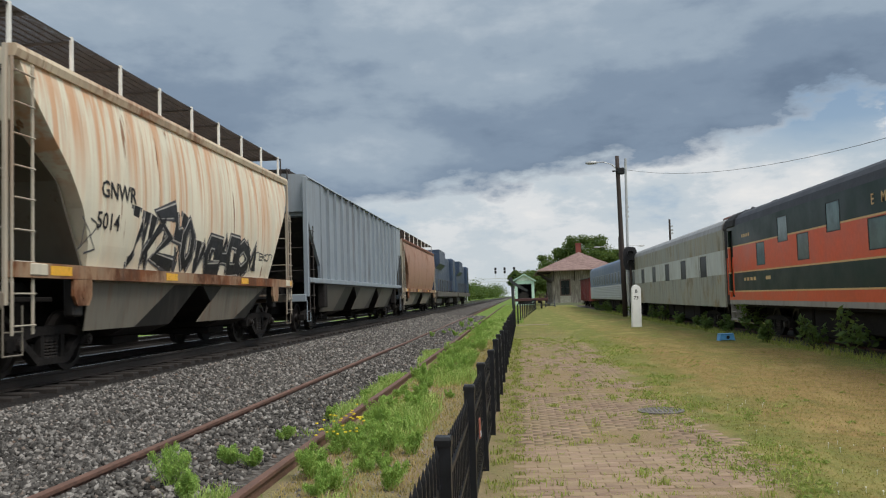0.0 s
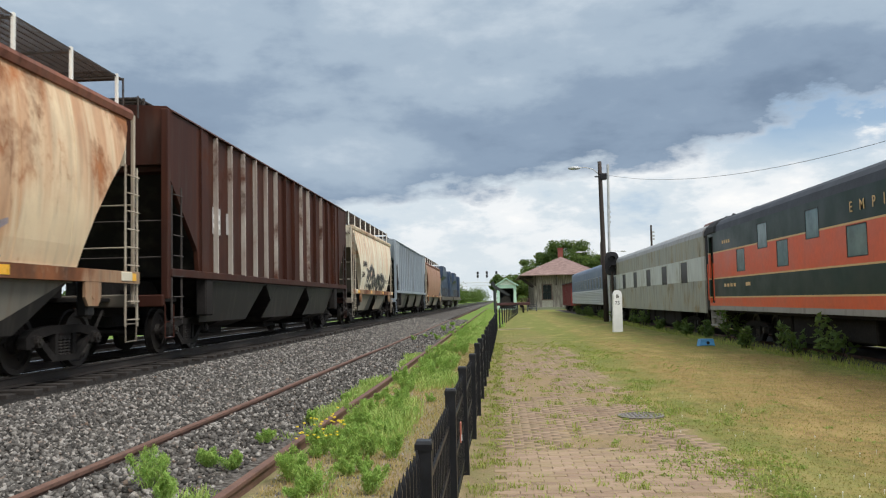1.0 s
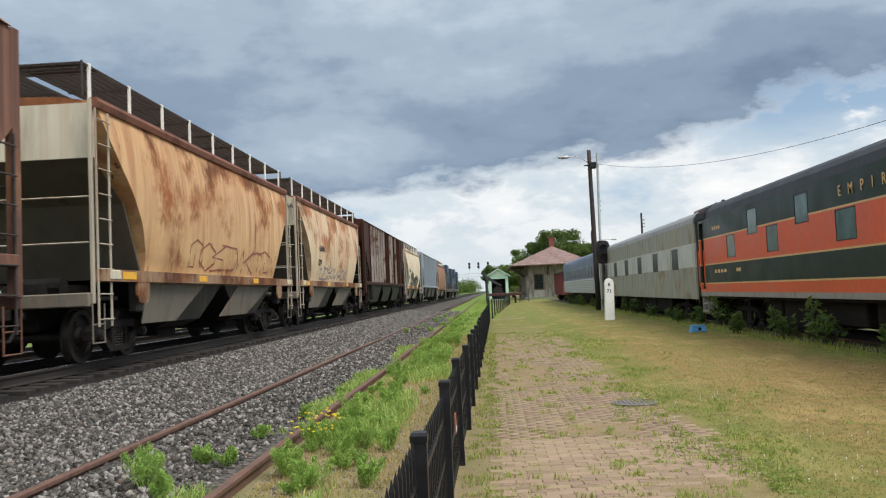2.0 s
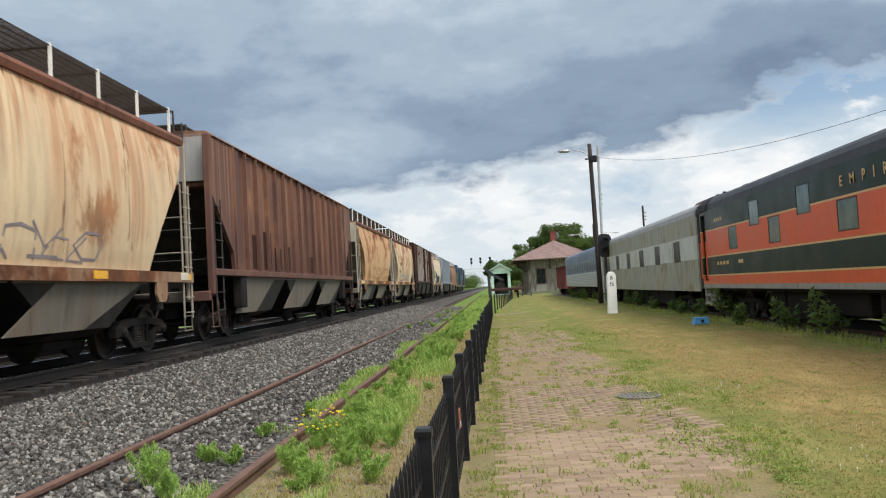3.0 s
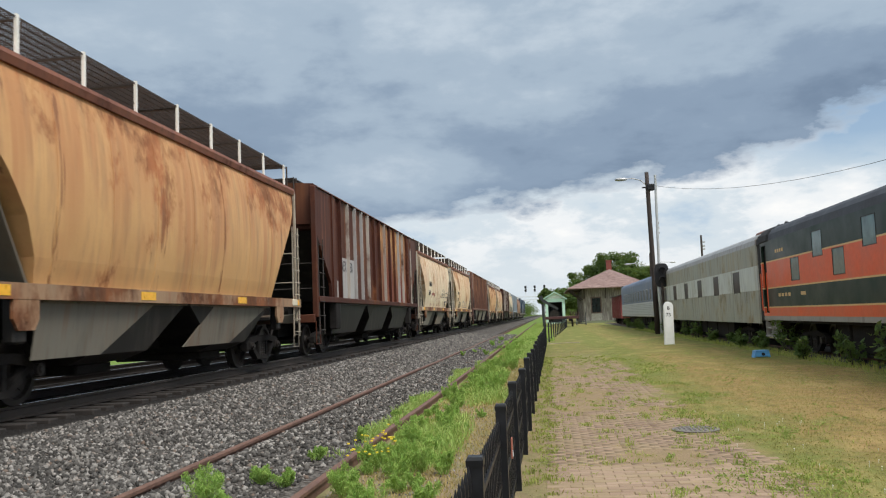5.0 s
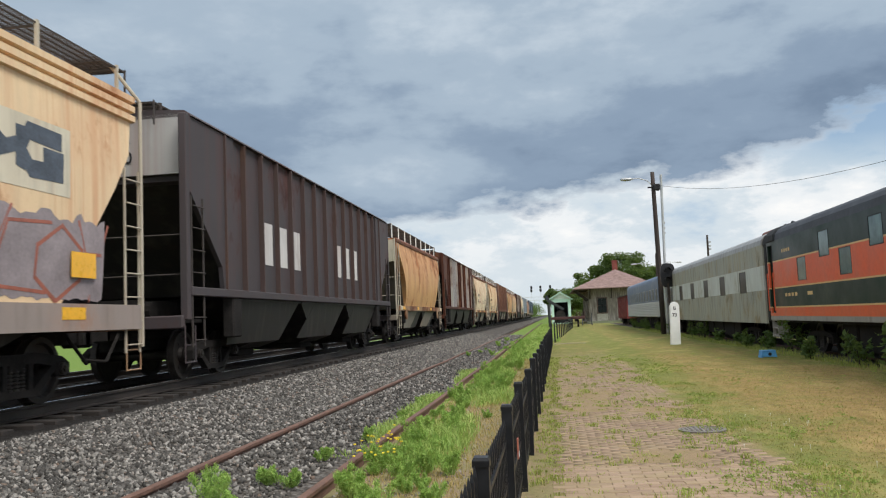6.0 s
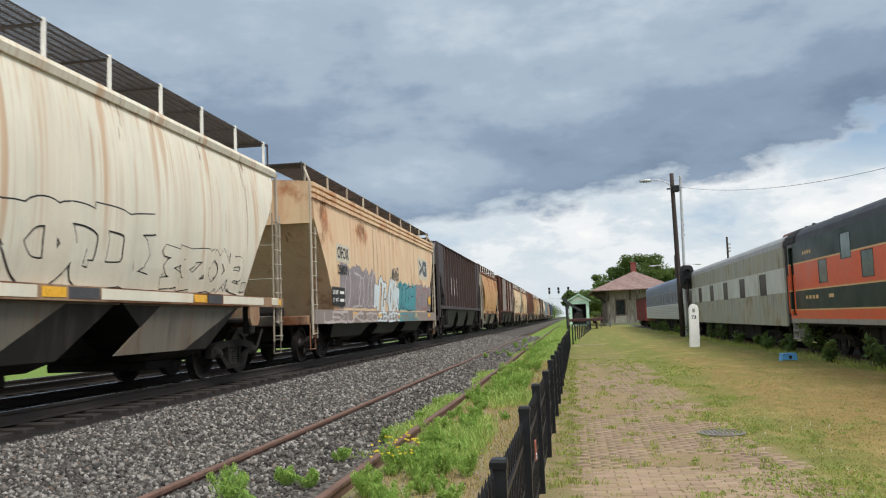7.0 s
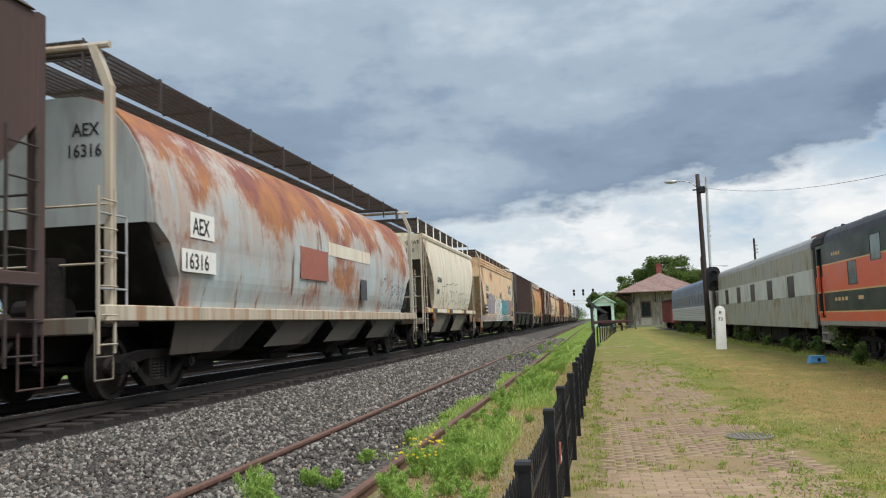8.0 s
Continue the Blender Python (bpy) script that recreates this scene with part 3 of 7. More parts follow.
def bearing_mesh():
    bm = B()
    tube(bm, (-0.06, 0, 0), (0.06, 0, 0), 0.085, 12)
    tube(bm, (0.06, 0, 0), (0.085, 0, 0), 0.05, 6)
    me = mesh_from("bearing_cap", bm)
    me.materials.append(WHEEL)
    return me


def bolster_mesh():
    bm = B()
    box(bm, -1.08, 1.08, -0.2, 0.2, -0.05, 0.13, 0.03)
    for s in (-1, 1):
        box(bm, -1.0, 1.0, s * 0.36 - 0.03, s * 0.36 + 0.03, -0.14, -0.04, 0.01)
    me = mesh_from("bolster", bm)
    me.materials.append(GRIME)
    return me


MESH = dict(wheel=wheelset_mesh(), frame=sideframe_mesh(), spring=spring_mesh(), cap=bearing_mesh(), bolster=bolster_mesh())
WHEELSETS = []


def truck(car, y, rolling=True):
    """A two-axle truck, in the wagon's own space with z = 0 at the rail top."""
    t = part("truck", MESH["bolster"], GRIME, car, "cast steel truck, black with grime")
    t.location = (0, y, 0.50)
    for s in (-1, 1):
        o = part("side_frame", MESH["frame"], GRIME, t)
        o.location = (s * 1.03, 0, -0.02)
        for dy in (-0.13, 0.0, 0.13):
            o = part("spring", MESH["spring"], WHEEL, t)
            o.location = (s * 1.03, dy, -0.02)
        w = part("wheelset", MESH["wheel"], WHEEL, t, "steel wheels on their axle")
        w.location = (0, s * 0.89, -0.045)
        if rolling:
            WHEELSETS.append(w)
        for q in (-1, 1):
            c = part("bearing_cap", MESH["cap"], TREAD, t)
            c.location = (q * 1.12, s * 0.89, -0.03)
    return t


def ladder(car, x, y0, y1, z0, z1, rungs, mat, name="ladder"):
    bm = B()
    for y in (y0, y1):
        box(bm, x - 0.012, x + 0.012, y - 0.02, y + 0.02, z0, z1)
    for k in range(rungs):
        z = z0 + 0.12 + (z1 - z0 - 0.3) * k / (rungs - 1)
        tube(bm, (x + 0.035, y0, z), (x + 0.035, y1, z), 0.013, 6)
    return part(name, bm, mat, car, "steel side ladder")


def end_ladder(car, x0, x1, y, z0, z1, rungs, mat):
    bm = B()
    for x in (x0, x1):
        box(bm, x - 0.03, x + 0.03, y - 0.02, y + 0.02, z0, z1)
    for k in range(rungs):
        z = z0 + 0.12 + (z1 - z0 - 0.3) * k / (rungs - 1)
        tube(bm, (x0, y, z), (x1, y, z), 0.013, 6)
    return part("end_ladder", bm, mat, car, "steel end ladder")


def chutes(car, mat, bays, half, top_z, top_w):
    """Discharge chutes: inverted pyramids blackened by grime and painted shade, each with an upright side sheet below
    the sill.
    """
    step = 2 * half / bays
    for k in range(bays):
        y0, y1 = -half + step * k, -half + step * (k + 1)
        c = 0.5 * (y0 + y1)
        foot = max(0.42, 0.20 * step)
        bm = B()
        loft(bm, [[(-top_w, y0 + 0.02, top_z), (top_w, y0 + 0.02, top_z), (top_w, y1 - 0.02, top_z), (-top_w, y1 - 0.02, top_z)],
                  [(-top_w + 0.12, c - foot, 0.60), (top_w - 0.12, c - foot, 0.60), (top_w - 0.12, c + foot, 0.60), (-top_w + 0.12, c + foot, 0.60)],
                  [(-0.95, c - foot * 0.9, 0.46), (0.95, c - foot * 0.9, 0.46), (0.95, c + foot * 0.9, 0.46), (-0.95, c + foot * 0.9, 0.46)]])
        o = part("chute", bm, CHUTE_D, car, "sloping discharge chute, black with brake dust and painted shade")
        for q in (-1, 1):
            bm = B()
            a, b = q * (top_w + 0.004), q * (top_w - 0.116)
            t0, t1 = (y0 + 0.03, y0 + 0.74 * step) if k == 0 else (y0 + 0.30 * step, y1 - 0.03)
            b0, b1 = (y0 + 0.03, y0 + 0.38 * step) if k == 0 else (y0 + 0.03, y0 + 0.50 * step)
            loft(bm, [[(a, t0, top_z), (a, t1, top_z), (a - q * 0.02, t1, top_z), (a - q * 0.02, t0, top_z)],
                      [(b, b0, 0.60), (b, b1, 0.60), (b - q * 0.02, b1, 0.60), (b - q * 0.02, b0, 0.60)]])
            part("side_sheet", bm, mat, o, "painted chute side sheet")
            bm = B()
            box(bm, min(a, a + q * 0.03), max(a, a + q * 0.03), y0 + 0.06, y1 - 0.06, top_z - 0.07, top_z - 0.03)
            part("side_flange", bm, mat, o)
        bm = B()
        box(bm, -0.9, 0.9, c - 0.5, c + 0.5, 0.30, 0.46, 0.02)
        part("outlet_gate", bm, GRIME, o, "grimy sliding gate")


def walkway(car, half, z, x, post_mat, posts, drop=0.42, wide=0.95):
    """A grating running board on brackets along the roof edge."""
    for s in (1, -1):
        bm = B()
        x0, x1 = sorted((s * x, s * (x - wide)))
        nb = int(2 * half / 0.065)
        for k in range(nb + 1):
            y = -half + 2 * half * k / nb
            box(bm, x0, x1, y - 0.010, y + 0.010, z - 0.014, z)
        for k in range(9):
            xx = x0 + (x1 - x0) * k / 8
            box(bm, xx - 0.004, xx + 0.004, -half, half, z - 0.026, z + 0.002)
        w = part("running_board", bm, GRATE, car, "rusty steel grating walkway")
        for k in range(posts):
            y = -half + 0.25 + (2 * half - 0.5) * k / (posts - 1)
            bm = B()
            box(bm, s * x - 0.02, s * x + 0.02, y - 0.028, y + 0.028, z - drop, z + 0.03)
            part("bracket", bm, post_mat, w)
            bm = B()
            box(bm, min(s * (x - 0.03), s * (x - wide)), max(s * (x - 0.03), s * (x - wide)), y - 0.02, y + 0.02, z - 0.06, z - 0.03)
            part("bracket_arm", bm, GRATE, w)
    for s in (-1, 1):
        bm = B()
        for k in range(7):
            yy = s * (half - 0.05 - 0.1 * k)
            box(bm, -x, x, yy - 0.014, yy + 0.014, z - 0.03, z + 0.004)
        tube(bm, (x, s * half, z - drop), (x, s * half, z + 0.02), 0.02, 6)
        tagged(part("end_platform", bm, GRATE, car, "grating crosswalk over the roof end"), kind="stuff")


def coupler(car, y, s):
    bm = B()
    box(bm, -0.11, 0.11, min(y, y + s * 0.75), max(y, y + s * 0.75), 0.76, 0.98, 0.03)
    box(bm, -0.2, 0.2, min(y + s * 0.6, y + s * 0.92), max(y + s * 0.6, y + s * 0.92), 0.70, 1.02, 0.05)
    tube(bm, (0.3, y, 0.9), (0.34, y + s * 0.5, 0.45), 0.03, 6)
    tube(bm, (0.34, y + s * 0.5, 0.45), (0.1, y + s * 0.8, 0.5), 0.03, 6)
    part("coupler", bm, GRIME, car, "knuckle coupler with air hose")


def end_gear(car, half, mat, x=1.42, platform=1.12):
    """Platform, corner posts, grab irons, brake gear at both ends."""
    for s in (-1, 1):
        bm = B()
        y0, y1 = sorted((s * half, s * (half - 1.9)))
        box(bm, -1.0, 1.0, y0 + 0.05, y1, platform - 0.07, platform, 0.01)
        for q in (-1, 1):
            box(bm, q * 0.22 - 0.1, q * 0.22 + 0.1, y0, y1, 0.78, platform - 0.07, 0.02)
        part("end_platform_deck", bm, GRIME, car, "grimy end deck over the truck")
        bm = B()
        box(bm, -x, x, s * half - 0.07, s * half + 0.07, platform - 0.17, platform + 0.06, 0.02)
        part("end_sill", bm, mat, car, "weathered end sill")
        for q in (-1, 1):
            bm = B()
            tube(bm, (q * (x + 0.02), s * half, 0.35), (q * (x + 0.02), s * half, 1.0), 0.014, 6)
            tube(bm, (q * (x + 0.02), s * (half - 0.42), 0.35), (q * (x + 0.02), s * (half - 0.42), 1.0), 0.014, 6)
            tube(bm, (q * (x + 0.02), s * half, 0.36), (q * (x + 0.02), s * (half - 0.42), 0.36), 0.014, 6)
            tube(bm, (q * (x + 0.02), s * half, 0.66), (q * (x + 0.02), s * (half - 0.42), 0.66), 0.014, 6)
            part("stirrup_step", bm, mat, car, "bent steel stirrup step")
        coupler(car, s * half, s)
    bm = B()
    tube(bm, (-0.3, -(half - 0.9), 1.3), (0.5, -(half - 0.9), 1.3), 0.17, 12)
    part("brake_cylinder", bm, GRIME, car)


def rings_body(bm, levels, rib_at=()):
    """levels: (z, half width, half length); rounded-off rectangles stacked and skinned, with many stations along the side."""
    st = 24
    rings = []
    for z, w, l in levels:
        r = []
        for k in range(st + 1):
            r.append((w, -l + 2 * l * k / st, z))
        for k in range(st + 1):
            r.append((-w, l - 2 * l * k / st, z))
        rings.append(r)
    loft(bm, rings)


# stroke skeletons in a unit box for sprayed tags: abstract letter-like forms that spell nothing
STROKES = ["0,0 0.1,1 0.8,0.9 0.75,0.55 0.1,0.5 0.9,0", "0.9,0.95 0.2,1 0.05,0.5 0.25,0.05 0.9,0.1 0.9,0.45 0.5,0.45", "0,0.1 0.15,1 0.5,0.3 0.85,1 1,0",
           "0.9,1 0.1,0.9 0.2,0.55 0.85,0.5 0.8,0.05 0,0.1", "0.1,1 0.15,0.1 0.5,0 0.9,0.15 0.95,1", "0.5,1 0.1,0.7 0.1,0.3 0.5,0 0.9,0.3 0.9,0.7 0.5,1",
           "0,0 0.45,1 0.95,0 0.7,0.4 0.2,0.4", "0.1,0 0.1,1 0.15,0.45 0.9,1 0.35,0.5 1,0", "0,0.95 1,1 0.1,0.05 1,0.08"]


def scribble(car, x, y0, y1, z0, z1, mat, strokes, width=0.05, fill=None, lean=0.08, name="graffiti", seed=1, bulge=None, body=None, core=None, line=None, sharp=True):
    """Sprayed tags without words: ribbons a few millimetres proud of the side; body: a paler filling inside each outline; core: a dark heart in that filling."""
    rng = random.Random(seed)

    def side(z):
        return (bulge(z) if bulge else x) + 0.006

    def ribbon(bm, pts, w, dx=0.0):
        vs = []
        for i, (y, z) in enumerate(pts):
            a = pts[max(0, i - 1)]
            b = pts[min(len(pts) - 1, i + 1)]
            t = Vector((b[0] - a[0], b[1] - a[1]))
            t = t.normalized() if t.length > 1e-6 else Vector((1, 0))
            ny, nz = -t.y * w / 2, t.x * w / 2
            vs.append((bm.verts.new((side(z + nz) + dx, y + ny, z + nz)), bm.verts.new((side(z - nz) + dx, y - ny, z - nz))))
        for (a, b), (c, d) in zip(vs, vs[1:]):
            bm.faces.new((a, b, d, c))

    if fill:
        f = B()
        n = max(6, int((y1 - y0) / 0.10))
        bot, top = [], []
        for k in range(n + 1):
            y = y0 + (y1 - y0) * k / n
            bot.append((y, z0 + 0.05 * rng.random() * (z1 - z0)))
            top.append((y, z1 - (z1 - z0) * (0.28 * abs(noise.noise((y * 1.3, seed, 0.0))) + 0.07 * rng.random())))
        rows = 5
        grid = [[f.verts.new((side(b[1] + (t[1] - b[1]) * j / rows) - 0.003, b[0], b[1] + (t[1] - b[1]) * j / rows)) for b, t in zip(bot, top)] for j in range(rows + 1)]
        for a, b in zip(grid, grid[1:]):
            for k in range(n):
                f.faces.new((a[k], a[k + 1], b[k + 1], b[k]))
        part(name, f, fill, car, "sprayed colour field")
    w = (y1 - y0) / strokes
    for k in range(strokes):
        sk = [tuple(float(v) for v in p.split(",")) for p in STROKES[rng.randrange(len(STROKES))].split()]
        hgt = (z1 - z0) * rng.uniform(0.78, 1.0)
        flip_u, flip_v, turn, span = rng.random() < 0.5, rng.random() < 0.6, rng.random() < 0.35, rng.uniform(1.0, 1.7)
        sk = [((1 - u if flip_u else u), (1 - v if flip_v else v)) for u, v in sk]
        sk = [(v, u) for u, v in sk] if turn else sk
        pts = []
        for i in range(len(sk) - 1):
            p0, p1, p2, p3 = sk[max(0, i - 1)], sk[i], sk[i + 1], sk[min(len(sk) - 1, i + 2)]
            for j in range(1 if sharp else 5):
                t = j / 5
                q = [0.5 * (2 * b + (c - a) * t + (2 * a - 5 * b + 4 * c - d) * t * t + (3 * b - a - 3 * c + d) * t ** 3) for a, b, c, d in zip(p0, p1, p2, p3)]
                pts.append(q)
        pts.append(list(sk[-1]))
        pts = [(min(y1, max(y0, y0 + w * k + w * (0.5 + span * (u - 0.5)))) + lean * v * hgt, z0 + hgt * min(1.05, max(-0.03, v))) for u, v in pts]
        ww = width * rng.uniform(0.8, 1.25)
        if body:
            bm = B()
            ribbon(bm, pts, ww * 2.2 + 2 * (line or 0.6 * ww), 0.001 * (k % 2))
            part(name, bm, mat, car, "dark sprayed outline")
            bm = B()
            ribbon(bm, pts, ww * 2.2, 0.004 + 0.001 * (k % 2))
            part(name, bm, body, car, "pale sprayed letter form")
            if core:
                bm = B()
                ribbon(bm, pts, ww * 1.75, 0.008 + 0.001 * (k % 2))
                part(name, bm, core, car, "black sprayed letter form")
        else:
            bm = B()
            ribbon(bm, pts, ww)
            part(name, bm, mat, car, "sprayed line")


def plates(car, x, items, mat, name="stencil_panel", label="painted data panel"):
    for y0, y1, z0, z1 in items:
        bm = B()
        box(bm, x, x + 0.004, y0, y1, z0, z1)
        part(name, bm, mat, car, label)


def fine(levels, per=4):
    """Rounds a stack of (z, half width, half length) levels by adding levels between them."""
    out = []
    for i in range(len(levels) - 1):
        p = [levels[min(len(levels) - 1, max(0, i + d))] for d in (-1, 0, 1, 2)]
        for j in range(per):
            t = j / per
            w = 0.5 * (2 * p[1][1] + (p[2][1] - p[0][1]) * t + (2 * p[0][1] - 5 * p[1][1] + 4 * p[2][1] - p[3][1]) * t * t + (3 * p[1][1] - p[0][1] - 3 * p[2][1] + p[3][1]) * t ** 3)
            out.append((p[1][0] + (p[2][0] - p[1][0]) * t, w, p[1][2] + (p[2][2] - p[1][2]) * t))
    return out + [levels[-1]]


def curve_at(levels):
    zs = [l[0] for l in levels]
    ws = [l[1] for l in levels]
    return lambda z: float(np.interp(z, zs, ws))


def finish_car(car, y_front, length):
    CARS.append((car, y_front - length / 2))
    for q in (-1, 1):
        truck(car, q * (length / 2 - 1.75 if length < 17 else length / 2 - 2.35))


def bowed_hopper(y_front, paint, label, text=(), length=13.4, chute_mat=None, chord=None, end_text=()):
    """A covered hopper with bowed sides and sloping ends (local z = 0 at the rail top)."""
    car = thing("covered_hopper", pose(MAIN_X, y_front - length / 2, RAIL_Z), label, "freight wagon", "wagons of the train")
    h = length / 2
    lv = [(1.50, 1.42, h - 2.1), (1.9, 1.50, h - 2.0), (2.4, 1.565, h - 1.75), (2.9, 1.585, h - 1.35), (3.3, 1.57, h - 0.95), (3.7, 1.53, h - 0.62), (4.05, 1.47, h - 0.42), (4.36, 1.40, h - 0.36)]
    lv = fine(lv)
    bm = B()
    rings_body(bm, lv)
    part("body", bm, paint, car, smooth=False)
    bow = curve_at(lv)
    # end sheets, roof and top chords
    bm = B()
    loft(bm, [[(-1.40, y, 4.36), (-0.8, y, 4.46), (0, y, 4.50), (0.8, y, 4.46), (1.40, y, 4.36), (1.40, y, 4.30), (-1.40, y, 4.30)] for y in (-h + 0.3, h - 0.3)])
    r = part("roof", bm, paint, car, "arched roof")
    for k in range(4):
        bm = B()
        y = -h + 1.9 + (length - 3.8) * k / 3
        box(bm, -0.4, 0.4, y - 0.9, y + 0.9, 4.49, 4.58, 0.02)
        part("hatch_cover", bm, GRATE, r, "long roof hatch")
    for q in (-1, 1):
        bm = B()
        extrude_y(bm, [(q * 1.36, 4.24), (q * 1.47, 4.24), (q * 1.50, 4.34), (q * 1.47, 4.41), (q * 1.36, 4.41)], -h + 0.22, h - 0.22)
        part("top_chord", bm, chord or RUSTY, car, "weathered top chord")
        bm = B()
        extrude_y(bm, [(q * 1.38, 1.36), (q * 1.55, 1.36), (q * 1.55, 1.56), (q * 1.38, 1.57)], -h + 0.1, h - 0.1)
        part("side_sill", bm, SILL, car, "rusted steel side sill")
        for s in (-1, 1):
            bm = B()
            box(bm, q * 1.42 - 0.03, q * 1.42 + 0.03, s * (h - 0.08) - 0.035, s * (h - 0.08) + 0.035, 1.0, 4.36, 0.01)
            part("corner_post", bm, LADDER, car, "corner post")
            ladder(car, q * 1.50, s * (h - 0.10), s * (h - 0.56), 0.62, 4.2 if s < 0 else 3.4, 9, LADDER)
            bm = B()
            box(bm, q * 1.40 - 0.09, q * 1.40 + 0.09, s * (h - 1.75) - 0.13, s * (h - 1.75) + 0.13, 0.82, 1.38, 0.03)
            part("bolster_end", bm, CHUTE_D, car, "bolster end and jacking pad")
            bm = B()
            y = s * (h - 1.78)
            extrude_x(bm, [(y - 0.26, 1.38), (y + 0.26, 1.38), (y + 0.26, 1.12), (y + 0.16, 0.98), (y - 0.16, 0.98), (y - 0.26, 1.12)], q * 1.50, q * 1.545)
            tube(bm, (q * 1.54, y, 1.13), (q * 1.552, y, 1.13), 0.05, 10)
            part("jacking_bracket", bm, SILL, car, "rusted cream jacking bracket")
            bm = B()
            y = s * (h - 0.62)
            box(bm, min(q * 1.50, q * 1.565), max(q * 1.50, q * 1.565), y - 0.2, y + 0.2, 1.39, 1.55, 0.012)
            part("corner_box", bm, END_CREAM, car, "white painted corner casting")
    for s in (-1, 1):
        # dark overlay on the end slope: grime plus shade put into its colour
        bm = B()
        loft(bm, [[(-1.34, s * (h - 0.33), 3.42), (1.34, s * (h - 0.33), 3.42), (1.34, s * (h - 0.36), 3.40), (-1.34, s * (h - 0.36), 3.40)],
                  [(-1.40, s * (h - 1.30), 2.75), (1.40, s * (h - 1.30), 2.75), (1.40, s * (h - 1.36), 2.72), (-1.40, s * (h - 1.36), 2.72)],
                  [(-1.38, s * (h - 2.06), 1.45), (1.38, s * (h - 2.06), 1.45), (1.38, s * (h - 2.12), 1.45), (-1.38, s * (h - 2.12), 1.45)]])
        part("slope_sheet", bm, SLOPE, car, "grimy sloping end sheet, darkened for the end's shade")
        bm = B()
        y = s * (h - 0.28)
        box(bm, -1.38, 1.38, min(y, y - s * 0.04), max(y, y - s * 0.04), 3.42, 4.34)
        part("end_plate", bm, END_CREAM, car, "pale upper end sheet")
        end_ladder(car, -1.2, -0.75, s * (h - 0.05), 0.9, 4.3, 9, LADDER)
        for zz in (2.0, 2.75):
            bm = B()
            tube(bm, (-1.4, s * (h - 0.1), zz), (1.4, s * (h - 0.1), zz), 0.016, 6)
            part("end_rail", bm, LADDER, car)
    # pressed weld seams down the sides
    for k in range(7):
        bm = B()
        y = -h + 2.4 + (length - 4.8) * k / 6
        pts = [(1.58 + 2.62 * j / 10) for j in range(11)]
        loft(bm, [[(bow(z) - 0.01, y - 0.018, z), (bow(z) + 0.006, y - 0.018, z), (bow(z) + 0.006, y + 0.018, z), (bow(z) - 0.01, y + 0.018, z)] for z in pts])
        part("weld_seam", bm, paint, car)
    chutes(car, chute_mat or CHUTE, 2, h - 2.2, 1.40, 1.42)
    bm = B()
    box(bm, -0.30, 0.30, -h + 0.4, h - 0.4, 0.58, 1.36)
    part("centre_sill", bm, GRIME, car, "deep centre sill")
    walkway(car, h - 0.15, 5.0, 1.27, WHITE_P, 9, 0.57, 1.16)
    end_gear(car, h, CHUTE)
    plates(car, 1.552, [(-h + 0.9, -h + 1.45, 1.40, 1.53), (-h * 0.3, -h * 0.3 + 0.5, 1.40, 1.53), (h * 0.32, h * 0.32 + 0.5, 1.40, 1.53), (h - 0.7, h - 0.25, 1.40, 1.53)], YELLOW_R, "reflector", "yellow reflector plate")
    for k, s in enumerate(end_text):
        lettering(s, 0.15, facing(SOUTH, 0.78, -h + 0.24, 4.00 - 0.30 * k), BLACK_P, car, label="black end mark " + s, stretch=0.85)
    for s, y, z, hgt in text:
        tilt = math.atan2(bow(z + hgt) - bow(z), hgt)
        lettering(s, hgt, facing(EAST, bow(z) + 0.012, y, z) @ Matrix.Rotation(tilt, 4, "X"), BLACK_P, car, label="black reporting mark " + s)
    finish_car(car, y_front, length)
    return car, bow


END_CREAM = weathered("cream_end_sheet_paint", (0.66, 0.61, 0.48), (0.38, 0.16, 0.06), 0.5, 0.1, 0.4, 15.0)
# grime, and the shade of the wagon ends painted in
SLOPE = weathered("grimy_shaded_slope_paint", (0.12, 0.11, 0.088), (0.13, 0.07, 0.04), 0.6, 0.3, 0.5, 13.0)
RUSTY = weathered("rusted_chord_paint", (0.23, 0.085, 0.045), (0.10, 0.032, 0.020), 0.8, 0.7, 0.3, 2.9)
CHORD_C = weathered("cream_chord_paint", (0.66, 0.56, 0.40), (0.30, 0.11, 0.045), 0.8, 0.62, 0.35, 19.0)
SILL = weathered("rusted_sill_paint", (0.37, 0.26, 0.16), (0.22, 0.08, 0.03), 1.0, 0.85, 0.6, 6.1, 0.5, 0.6, zref=1.62, wet=0.05)


